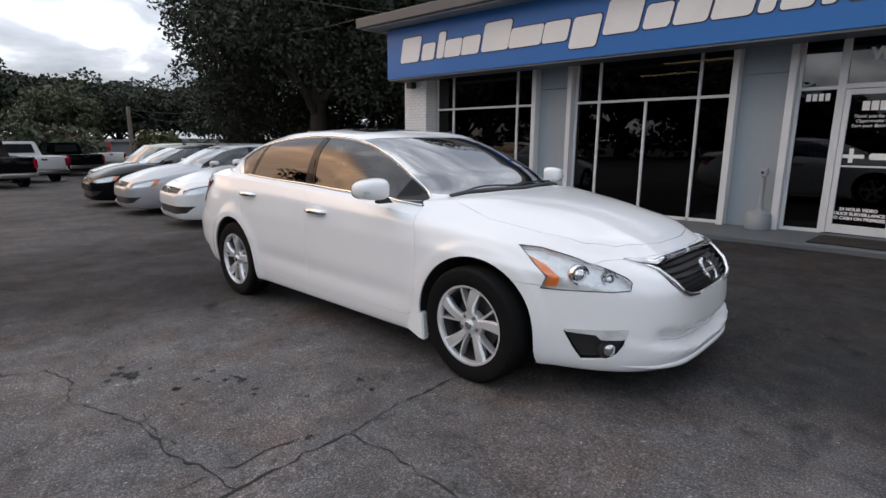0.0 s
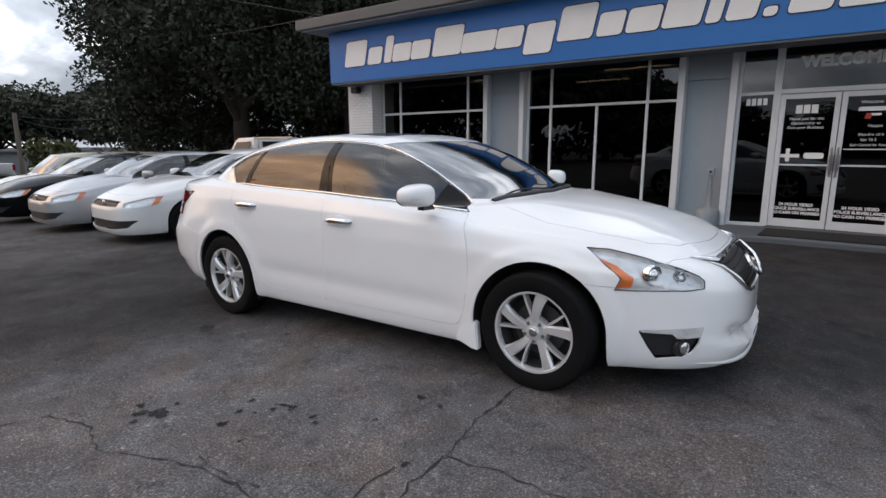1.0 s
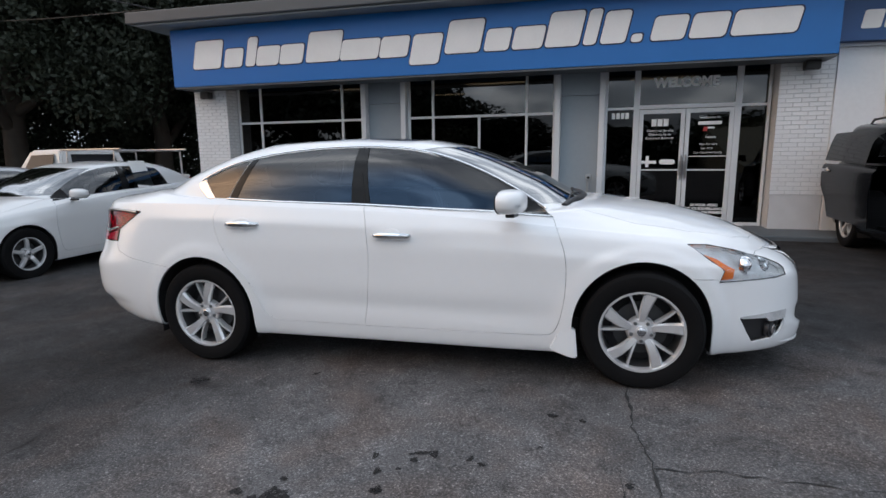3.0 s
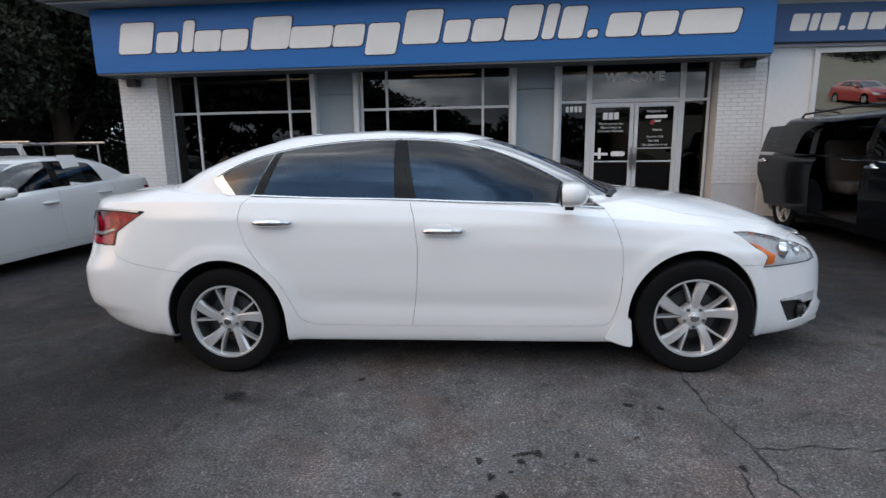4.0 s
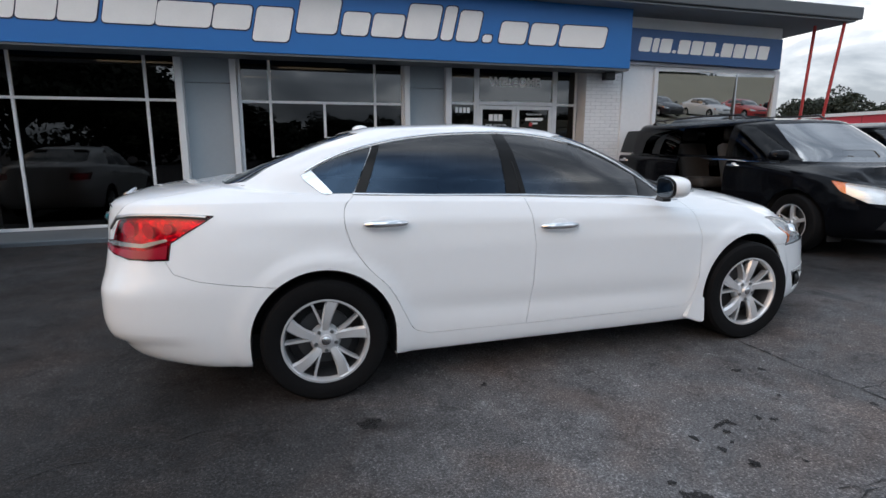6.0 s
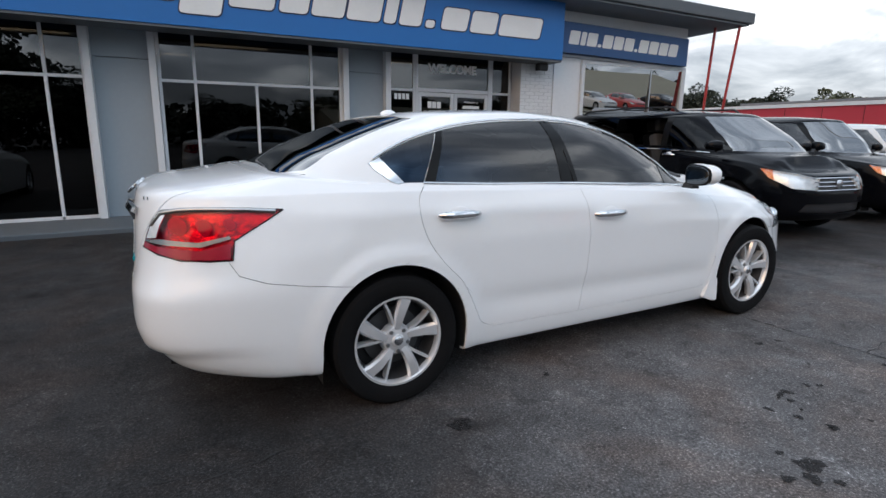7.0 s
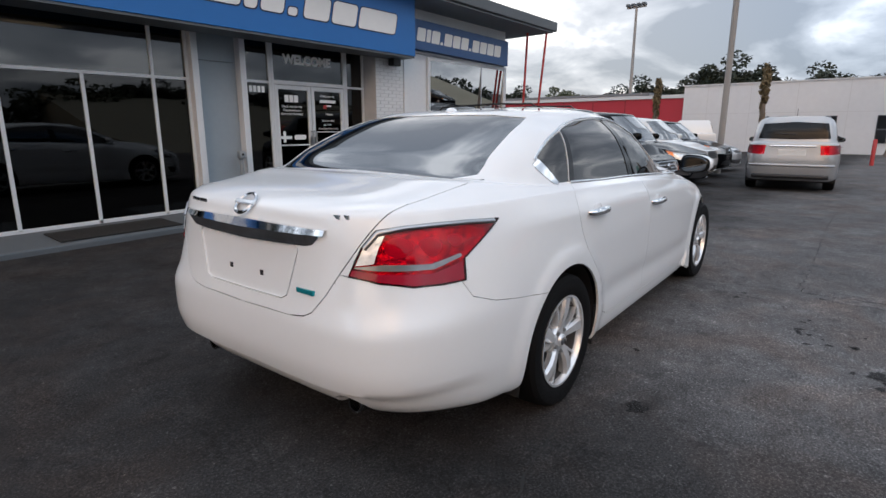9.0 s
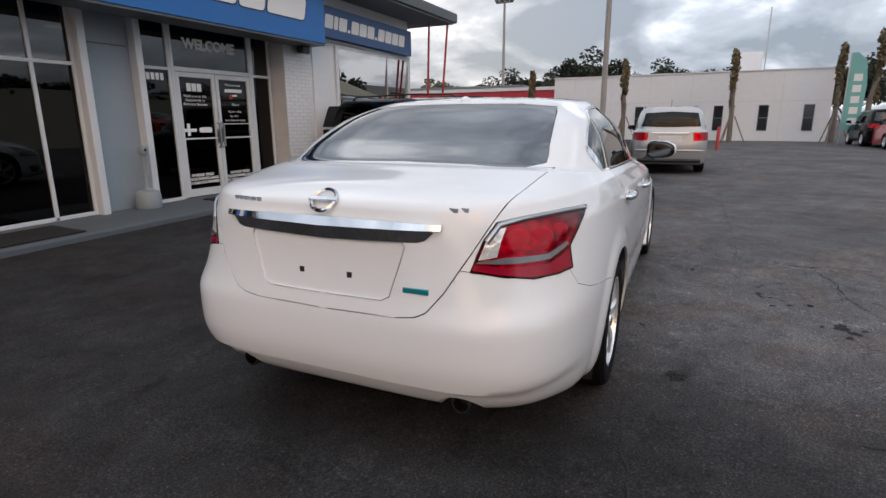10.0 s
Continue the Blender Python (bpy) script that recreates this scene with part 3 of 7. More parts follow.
def big_window():
    w = thing("window_5", "large mirror-like shop window in a white frame", "window", kind="structure")
    for lo, hi in (((1.98, 8.86, 0.55), (2.06, 9.02, 2.80)), ((4.70, 8.86, 0.55), (4.815, 9.02, 2.80)), ((2.06, 8.86, 2.73), (4.70, 9.02, 2.80)), ((2.06, 8.86, 0.55), (4.70, 9.02, 0.62))):
        part("window_frame", box(lo, hi, 0.004), M_WHITE_METAL, w)
    part("mullion", box((3.80, 8.865, 0.62), (3.83, 9.01, 2.73)), M_STEEL, w)
    pane = box((2.04, 8.985, 0.6), (4.72, 8.993, 2.75))
    # the large pane leans out a little at its head
    for v in pane.verts:
        v.co.y -= (v.co.z - 0.6) * 0.055
    part("pane", pane, M_MIRRORGLASS, w)


big_window()


def sheared(bm, slope, x0):
    return shear_x(bm, slope, x0)


roof = bmesh.new()
add_box(roof, (-11.05, 8.0, 3.80), (5.70, 17.6, 4.02), 0.02)
tagged(link_mesh("roof", sheared(roof, -0.017, -2.7), [M_FASCIA]), "flat roof with a dark grey metal edge", "roof", kind="structure")
soff = box((-10.9, 8.06, 3.765), (5.6, 17.4, 3.795))
tagged(link_mesh("soffit", sheared(soff, -0.017, -2.7), M_SOFFIT), "grey painted boards under the roof overhang", "soffit", kind="structure")


def rounded_bar(w, h, skew, r=0.06, seg=3):
    """A slanted plain bar outline from (0, 0), with rounded corners."""
    pts = []
    for cx, cz, a0 in ((w - r, r, -90), (w - r, h - r, 0), (r, h - r, 90), (r, r, 180)):
        for k in range(seg + 1):
            a = radians(a0 + 90 * k / seg)
            x, z = cx + r * math.cos(a), cz + r * math.sin(a)
            pts.append((x + skew * z, z))
    return pts


def main_sign():
    s = thing("shop_sign", "long blue box sign with large slanted white letter shapes", "sign")
    x0, x1, z0, z1, yf = -10.41, 1.19, 2.73, 3.83, 8.45
    bm = box((x0, yf, z0), (x1, 8.98, z1), 0.006)
    part("sign_box", sheared(bm, SHOP_LEAN, -4.6), M_SIGN_BLUE, s)
    part("bottom_trim", sheared(box((x0 + 0.01, yf + 0.015, z0 - 0.035), (x1 - 0.01, 8.97, z0 - 0.003)), SHOP_LEAN, -4.6), M_FASCIA, s)
    base, cap, low, desc = 3.05, 3.58, 3.40, 2.90
    # letter bars: left edge at the base line, width, foot, head
    bars = [(-9.90, 0.66, base, cap), (-9.16, 0.42, base, low), (-8.66, 0.22, base, cap), (-8.42, 0.50, base, low), (-7.90, 0.50, base, low),
            (-7.33, 0.70, base, cap), (-6.62, 0.76, base, low), (-5.84, 0.54, base, low), (-5.27, 0.54, desc, low), (-4.62, 0.62, base, cap),
            (-3.93, 0.42, base, low), (-3.46, 0.50, base, low), (-2.92, 0.54, base, cap), (-2.32, 0.20, base, cap), (-2.06, 0.38, base, cap - 0.05),
            (-1.60, 0.16, base, base + 0.12), (-1.32, 0.48, base, low), (-0.78, 0.50, base, low), (-0.22, 0.86, base, low)]
    for x, w, a, b in bars:
        h = b - a
        back = prism([(x + u - 0.018, a + z - 0.018) for u, z in rounded_bar(w + 0.036, h + 0.036, 0.22, min(0.07, w * 0.3))], 0.006, at=yf - 0.006)
        letter = part("letter", sheared(back, SHOP_LEAN, -4.6), M_LETTER_EDGE, s)
        face = prism([(x + u, a + z) for u, z in rounded_bar(w, h, 0.22, min(0.06, w * 0.28))], 0.006, at=yf - 0.0125)
        part("letter_face", sheared(face, SHOP_LEAN, -4.6), M_LETTER, letter)
    return s


main_sign()


def side_sign():
    s = thing("panel_sign", "navy panel sign with white number-like bars and a pale edge", "sign")
    x0, x1, z0, z1, yf = 1.25, 4.66, 2.86, 3.42, 8.72
    part("board", sheared(box((x0, yf, z0), (x1, 8.915, z1), 0.004), -0.022, 3), M_SIGN_NAVY, s)
    x = 1.50
    for w in (0.24, 0.12, 0.24, 0.08, 0.24, 0.24, 0.24, 0.08, 0.24, 0.24, 0.24, 0.24):
        h = 0.06 if w < 0.1 else 0.25
        bm = prism([(x + u, 3.02 + z) for u, z in rounded_bar(w, h, 0.18, min(0.03, w * 0.3))], 0.006, at=yf - 0.006)
        part("bar", sheared(bm, -0.022, 3), M_LETTER, s)
        x += w + 0.035
    part("sill", sheared(box((x0, 8.85, z0 - 0.05), (4.8, 8.915, z0 - 0.005)), -0.022, 3), M_WHITE_METAL, s)


side_sign()


def flood_light(x, y, z):
    f = thing("flood_light", "small black wall flood light under the sign", "lamp", pose(x, y, z), "flood lights under the sign")
    part("housing", box((-0.10, -0.10, -0.07), (0.10, 0.06, 0.07), 0.02), M_PLASTIC, f)
    part("lens", box((-0.08, -0.085, -0.076), (0.08, 0.03, -0.071)), M_LENS, f)
    part("bracket", box((-0.02, 0.06, -0.02), (0.02, 0.12, 0.05)), M_PLASTIC, f)


flood_light(-9.95, 8.83, 2.62)
flood_light(0.98, 8.83, 2.60)


# ---------------------------------------------------------------- cars
def pchip(u, P, uu):
    """Monotone cubic through control rows P at u, read at uu."""
    u, P, uu = np.asarray(u, float), np.asarray(P, float), np.asarray(uu, float)
    h = np.diff(u).reshape(-1, *([1] * (P.ndim - 1)))
    d = np.diff(P, axis=0) / h
    m = np.zeros_like(P)
    a, b = d[:-1], d[1:]
    w1, w2 = 2 * h[1:] + h[:-1], h[1:] + 2 * h[:-1]
    same = a * b > 0
    den = np.where(same, w1 / np.where(same, a, 1) + w2 / np.where(same, b, 1), 1)
    m[1:-1] = np.where(same, (w1 + w2) / den, 0)
    m[0], m[-1] = d[0], d[-1]
    i = np.clip(np.searchsorted(u, uu, side="right") - 1, 0, len(u) - 2)
    s = ((uu - u[i]) / (u[i + 1] - u[i])).reshape(-1, *([1] * (P.ndim - 1)))
    H = h[i]
    return (1 + 2 * s) * (1 - s) ** 2 * P[i] + s * (1 - s) ** 2 * H * m[i] + s * s * (3 - 2 * s) * P[i + 1] + s * s * (s - 1) * H * m[i + 1]


def catmull(u, P, uu):
    """A smoother cubic through control rows, with slopes from the neighbours."""
    u, P, uu = np.asarray(u, float), np.asarray(P, float), np.asarray(uu, float)
    m = np.gradient(P, u, axis=0)
    i = np.clip(np.searchsorted(u, uu, side="right") - 1, 0, len(u) - 2)
    shape = (-1, *([1] * (P.ndim - 1)))
    H = (u[i + 1] - u[i]).reshape(shape)
    s = (uu - u[i]).reshape(shape) / H
    return (1 + 2 * s) * (1 - s) ** 2 * P[i] + s * (1 - s) ** 2 * H * m[i] + s * s * (3 - 2 * s) * P[i + 1] + s * s * (s - 1) * H * m[i + 1]


Z_KEYS = (-1.0, -0.75, 0.0, 0.75, 1.0)


def ring_points(ring, sp, sq):
    """One closed level of a body: rear x, front x, half width, rear and front squareness, five heights along it."""
    xr, xf, w, nr, nf, zs = ring
    n = np.where(sp > 0, nf, nr)
    r = (np.abs(sp) ** n + np.abs(sq) ** n) ** (-1.0 / n)
    xm = (xr + xf) / 2
    X = xm + sp * r * (xf - xr) / 2
    Y = w * sq * r
    Z = pchip(Z_KEYS, zs, np.clip(sp * r / np.max(np.abs(sp * r)), -1, 1))
    return np.stack([X, Y, Z], 1)


def body_grid(lower, upper, centre, n_side=110, n_end=26, step=0.035):
    """Stack the levels of a car body into one smooth grid for the half with y >= 0."""
    ends = np.linspace(0, 1, n_end, endpoint=False)
    side = np.linspace(-1, 1, n_side + 1)
    sp = np.concatenate([-np.ones(n_end), side, np.ones(n_end)])
    sq = np.concatenate([ends, np.ones(n_side + 1), ends[::-1]])
    low = [ring_points(r, sp, sq) for r in lower]
    up = [ring_points(r, sp, sq) for r in upper]
    a, b = low[-1], up[0]
    cx, cz = zip(*centre)
    shelf = []
    half = np.max(a[:, 1])
    for f in (0.12, 0.3, 0.5, 0.7, 0.88):
        p = a * (1 - f) + b * f
        wx = np.interp(p[:, 0], a[n_end:-n_end, 0], a[n_end:-n_end, 1])
        k = np.clip(1 - (p[:, 1] / np.maximum(wx, 0.05)) ** 2, 0, 1)
        zc = pchip(cx, np.array(cz), np.clip(p[:, 0], cx[0], cx[-1]))
        p[:, 2] += (zc - p[:, 2]) * k
        shelf.append(p)
    rows = low + shelf + up
    gap = [np.mean(np.linalg.norm(q - p, axis=1)) for p, q in zip(rows, rows[1:])]
    u = np.concatenate([[0], np.cumsum(np.maximum(gap, 0.02))])
    uu = []
    for i, g in enumerate(gap):
        k = max(2, int(math.ceil(g / step)))
        uu += list(u[i] + (u[i + 1] - u[i]) * np.arange(k) / k)
    uu.append(u[-1])
    return pchip(u, np.array(rows), np.array(uu))


def grid_mesh(G):
    bm = bmesh.new()
    V = [[bm.verts.new(p) for p in row] for row in G]
    for i in range(len(V) - 1):
        for j in range(len(V[0]) - 1):
            q = [V[i][j], V[i][j + 1], V[i + 1][j + 1], V[i + 1][j]]
            if len({tuple(round(c, 5) for c in v.co) for v in q}) == 4:
                bm.faces.new(q)
    bmesh.ops.remove_doubles(bm, verts=bm.verts[:], dist=0.0008)
    bmesh.ops.recalc_face_normals(bm, faces=bm.faces[:])
    if sum(f.normal.y * f.calc_area() for f in bm.faces) < 0:
        bmesh.ops.reverse_faces(bm, faces=bm.faces[:])
    return bm


VIEWS = {
    "side": (Vector((1, 0, 0)), Vector((0, 1, 0))),
    "front": (Vector((0, 1, 0)), Vector((1, 0, 0))),
    "rear": (Vector((0, 1, 0)), Vector((-1, 0, 0))),
    "frontcorner": (Vector((-1, 1, 0)).normalized(), Vector((1, 1, 0)).normalized()),
    "rearcorner": (Vector((1, 1, 0)).normalized(), Vector((-1, 1, 0)).normalized()),
    "top": (Vector((1, 0, 0)), Vector((0, 0, 1))),
}


def flat(view, co):
    ax, _ = VIEWS[view]
    return (ax.dot(co), co.y if view == "top" else co.z)


def inside(pts, p):
    x, y = p
    c = False
    for (x1, y1), (x2, y2) in zip(pts, pts[1:] + pts[:1]):
        if (y1 > y) != (y2 > y) and x < (x2 - x1) * (y - y1) / (y2 - y1) + x1:
            c = not c
    return c


def cut_region(bm, view, pts, mark, keep, layer, only=None):
    """Cut the outline into the sheet along the view and mark the faces within it."""
    ax, d = VIEWS[view]
    up = Vector((0, 1, 0)) if view == "top" else Vector((0, 0, 1))
    us, vs = [p[0] for p in pts], [p[1] for p in pts]
    lo, hi = (min(us), min(vs)), (max(us), max(vs))

    least = -2.0 if mark in (17, 18) else 0.05

    def fits(f):
        return f.normal.dot(d) > least and keep(f.calc_center_median())

    cand = []
    for f in bm.faces:
        q = [flat(view, v.co) for v in f.verts]
        if max(a for a, _ in q) >= lo[0] and min(a for a, _ in q) <= hi[0] and max(b for _, b in q) >= lo[1] and min(b for _, b in q) <= hi[1] and fits(f):
            cand.append(f)
    for p, q in zip(pts, pts[1:] + pts[:1]):
        a, b = (min(p[0], q[0]), min(p[1], q[1])), (max(p[0], q[0]), max(p[1], q[1]))
        sel = []
        for f in cand:
            if not f.is_valid:
                continue
            fl = [flat(view, v.co) for v in f.verts]
            if max(c for c, _ in fl) >= a[0] and min(c for c, _ in fl) <= b[0] and max(c for _, c in fl) >= a[1] and min(c for _, c in fl) <= b[1]:
                sel.append(f)
        if not sel:
            continue
        seg = ax * (q[0] - p[0]) + up * (q[1] - p[1])
        no = seg.cross(d)
        if no.length < 1e-9:
            continue
        es = list({e for f in sel for e in f.edges})
        vv = list({v for f in sel for v in f.verts})
        r = bmesh.ops.bisect_plane(bm, geom=sel + es + vv, dist=1e-5, plane_co=ax * p[0] + up * p[1], plane_no=no.normalized())
        cand = [f for f in cand if f.is_valid]
        known = set(cand)
        cand += [g for g in r["geom"] if isinstance(g, bmesh.types.BMFace) and g not in known]
    for f in cand:
        if f.is_valid and (only is None or f[layer] in only):
            c = f.calc_center_median()
            if inside(pts, flat(view, c)) and f.normal.dot(d) > least and keep(c):
                f[layer] = mark


def smooth_line(pts, n=6, closed=False):
    """A rounder outline through the points."""
    P = np.array(pts, float)
    if closed:
        P = np.vstack([P[-1], P, P[0], P[1]])
    u = np.concatenate([[0], np.cumsum(np.sqrt(np.linalg.norm(np.diff(P, axis=0), axis=1)))])
    if closed:
        uu = np.concatenate([np.linspace(u[i], u[i + 1], n, endpoint=False) for i in range(1, len(u) - 2)])
    else:
        uu = np.append(np.concatenate([np.linspace(u[i], u[i + 1], n, endpoint=False) for i in range(len(u) - 1)]), u[-1])
    return [tuple(float(c) for c in p) for p in catmull(u, P, uu)]


def arch(x, z, r, low=-0.1, n=26):
    return [(x + r * math.cos(a), z + r * math.sin(a)) for a in np.linspace(0, math.pi, n)] + [(x - r, low), (x + r, low)]


def take(bm, layer, marks, gap=0.0, flange=0.012, mirror=False, push=0.0):
    """The faces with these marks as a sheet of their own, edges folded inwards."""
    out = bmesh.new()
    vmap = {}
    nrm = {}
    for f in bm.faces:
        if f[layer] in marks:
            vs = []
            for v in f.verts:
                if v not in vmap:
                    vmap[v] = out.verts.new(v.co + push * v.normal)
                    nrm[vmap[v]] = v.normal.copy()
                vs.append(vmap[v])
            out.faces.new(vs)
    out.normal_update()
    rim = [e for e in out.edges if len(e.link_faces) == 1]
    if gap:
        move = {}
        for e in rim:
            f = e.link_faces[0]
            mid = (e.verts[0].co + e.verts[1].co) / 2
            t = (e.verts[1].co - e.verts[0].co).normalized()
            inw = f.normal.cross(t)
            if inw.dot(f.calc_center_median() - mid) < 0:
                inw = -inw
            for v in e.verts:
                move.setdefault(v, []).append(inw)
        for v, ds in move.items():
            if abs(v.co.y) < 1e-4:
                continue
            s = sum(ds, Vector())
            if s.length > 1e-6:
                v.co += s.normalized() * gap
    if flange:
        twin = {}
        for e in rim:
            if all(abs(v.co.y) < 1e-4 for v in e.verts):
                continue
            for v in e.verts:
                if v not in twin:
                    twin[v] = out.verts.new(v.co - flange * nrm[v])
        for e in rim:
            a, b = e.verts
            if a in twin and b in twin and not (abs(a.co.y) < 1e-4 and abs(b.co.y) < 1e-4):
                loop = e.link_loops[0]
                if loop.vert == a:
                    out.faces.new((b, a, twin[a], twin[b]))
                else:
                    out.faces.new((a, b, twin[b], twin[a]))
    if mirror:
        for v in out.verts:
            v.co.y = -v.co.y
        bmesh.ops.reverse_faces(out, faces=out.faces[:])
    return out


def both(bm, layer, marks, **kw):
    """The marked sheet and its mirror image joined along the middle."""
    a = take(bm, layer, marks, **kw)
    join_into(a, take(bm, layer, marks, mirror=True, **kw))
    bmesh.ops.remove_doubles(a, verts=[v for v in a.verts if abs(v.co.y) < 0.002], dist=0.0015)
    return a


def wheel(parent, x, y, z, side, radius=0.334, width=0.215, rim=0.226, spokes=5, style="twin", dark=False):
    """A wheel at a hub: tyre, rim with its spokes, cap, nuts and brake disc."""
    w = new("wheel")
    w.parent = parent
    h = width / 2
    tyre = lathe([(rim - 0.004, -h * 0.82), (rim + 0.012, -h * 0.9), (radius - 0.055, -h), (radius - 0.02, -h * 0.95), (radius - 0.004, -h * 0.78), (radius, -h * 0.4),
                  (radius, h * 0.4), (radius - 0.004, h * 0.78), (radius - 0.02, h * 0.95), (radius - 0.055, h), (rim + 0.012, h * 0.9), (rim - 0.004, h * 0.82)], 56)
    part("tyre", tyre, M_RUBBER, w, smooth=35)
    o = -h * 0.80
    barrel = lathe([(rim - 0.002, o - 0.004), (rim + 0.003, o - 0.012), (rim - 0.008, o - 0.012), (rim - 0.016, o + 0.004), (rim - 0.018, o + 0.022)], 56)
    part("rim", barrel, M_ALLOY if not dark else M_ALLOY_DARK, w, smooth=35)
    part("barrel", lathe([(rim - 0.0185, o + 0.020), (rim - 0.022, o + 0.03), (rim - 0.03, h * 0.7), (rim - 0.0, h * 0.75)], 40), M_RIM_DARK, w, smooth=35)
    face = bmesh.new()
    r0, r1 = 0.045, rim - 0.014

    def spoke(a, w0, w1, bend, o0, o1, twist=0.0):
        n = 6
        rows = []
        for i in range(n):
            f = i / (n - 1)
            r = r0 + (r1 - r0) * f
            hw = w0 + (w1 - w0) * f
            off = o0 + (o1 - o0) * f - bend * math.sin(f * math.pi)
            ang = a + twist * f
            c, s = math.cos(ang), math.sin(ang)
            rows.append([face.verts.new((r * c - k * hw * s, off + q, r * s + k * hw * c)) for k, q in ((-1, 0.016), (-0.7, 0.0), (0.7, 0.0), (1, 0.016), (0.8, 0.045), (-0.8, 0.045))])
        for p, q in zip(rows, rows[1:]):
            for k in range(6):
                face.faces.new((p[k], p[(k + 1) % 6], q[(k + 1) % 6], q[k]))

    for k in range(spokes):
        a = k * math.tau / spokes + math.pi / 2
        if style == "twin":
            spoke(a - 0.02, 0.020, 0.037, 0.010, o + 0.012, o - 0.004, twist=-0.20)
            spoke(a + 0.20, 0.010, 0.008, 0.010, o + 0.026, o + 0.008, twist=0.10)
        else:
            spoke(a, 0.026, 0.024, 0.012, o + 0.012, o)
    bmesh.ops.recalc_face_normals(face, faces=face.faces[:])
    part("spokes", face, M_ALLOY if not dark else M_ALLOY_DARK, w, smooth=30)
    hub = lathe([(0.0, o - 0.004), (0.028, o - 0.004), (0.032, o + 0.002), (0.034, o + 0.006), (0.07, o + 0.012), (0.082, o + 0.03), (0.082, o + 0.06), (0, o + 0.06)], 30)
    part("hub", hub, M_ALLOY if not dark else M_ALLOY_DARK, w, smooth=35)
    cap = lathe([(0.0, o - 0.0085), (0.018, o - 0.0085), (0.024, o - 0.0045), (0.024, o - 0.003)], 24)
    part("cap", cap, M_BADGE, w, "round metal centre cap", smooth=35)
    for k in range(5):
        a = (k + 0.5) * math.tau / 5 + math.pi / 2
        nut = lathe([(0.0, -0.004), (0.009, -0.004), (0.011, 0.0), (0.011, 0.02)], 8)
        for v in nut.verts:
            v.co += Vector((0.056 * math.cos(a), o + 0.006, 0.056 * math.sin(a)))
        part("wheel_nut", nut, M_ALLOY_DARK, w)
    # disc and backing are coloured dark to stand in for shade between the spokes
    part("brake_disc", lathe([(0.07, 0.0), (0.150, 0.0), (0.150, 0.02), (0.07, 0.02)], 36, closed=True), M_RIM_DARK, w, "steel brake disc coloured dark as in shade")
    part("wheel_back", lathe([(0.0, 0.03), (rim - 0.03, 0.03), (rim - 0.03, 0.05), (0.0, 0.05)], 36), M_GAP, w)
    w.matrix_basis = pose(x, y, z, 0, 0, 0 if side < 0 else 180)
    return w


def seat(parent, x, y, z, rec=18):
    s = new("seat")
    s.parent = parent
    cushion = box((-0.25, -0.25, 0.0), (0.27, 0.25, 0.16), 0.05)
    part("cushion", cushion, M_SEAT, s, smooth=50)
    back = box((-0.09, -0.25, 0.0), (0.07, 0.25, 0.62), 0.05)
    back.transform(pose(-0.22, 0, 0.10, 0, -rec, 0))
    part("backrest", back, M_SEAT, s, smooth=50)
    head = box((-0.06, -0.13, 0.0), (0.05, 0.13, 0.19), 0.04)
    head.transform(pose(-0.43, 0, 0.74, 0, -rec * 0.6, 0))
    part("headrest", head, M_SEAT, s, smooth=50)
    s.matrix_basis = pose(x, y, z)
    return s


def mirror_part(parent, x, y, z, side, mat, glass_mat):
    """A door mirror: shell, foot and glass, reaching outwards."""
    bm = bmesh.new()
    bmesh.ops.create_uvsphere(bm, u_segments=24, v_segments=14, radius=1.0)
    for v in bm.verts:
        c = v.co
        f = 1.0 - 0.22 * c.y
        c.x = math.copysign(abs(c.x) ** 0.75, c.x) * 0.103 * f if c.x > 0 else max(c.x * 0.085, -0.035)
        c.z = math.copysign(abs(c.z) ** 0.62, c.z) * 0.066 * f
        c.y = math.copysign(abs(c.y) ** 0.75, c.y) * 0.114
    m = part("mirror", bm, mat, parent, smooth=50)
    for nm, x0, dx, sy, sz, mt in (("mirror_surround", -0.033, 0.010, 0.108, 0.066, M_GRILLE), ("mirror_glass", -0.041, 0.006, 0.094, 0.056, glass_mat)):
        oval = bmesh.new()
        bmesh.ops.create_uvsphere(oval, u_segments=28, v_segments=12, radius=1.0)
        for v in oval.verts:
            c = v.co
            v.co = Vector((x0 + dx * c.x, math.copysign(abs(c.y) ** 0.7, c.y) * sy * (1 - 0.04 * c.z), math.copysign(abs(c.z) ** 0.62, c.z) * sz * (1 - 0.2 * c.y)))
        part(nm, oval, mt, m, smooth=50)
    foot = prism([(-0.10, -0.02), (0.0, -0.02), (0.0, 0.05), (-0.04, 0.05)], 0.05, axis="X", at=-0.02)
    for v in foot.verts:
        v.co.y -= 0.05
        v.co.z -= 0.07
    part("mirror_foot", foot, M_PLASTIC, m)
    lamp = box((0.070, 0.0, -0.02), (0.092, 0.085, -0.008), 0.004)
    part("turn_lamp", lamp, M_LENS, m)
    m.matrix_basis = pose(x, y, z, 0, 0, 9) if side > 0 else pose(x, y, z, 0, 0, -9) @ Matrix.Diagonal((1, -1, 1, 1))
    return m


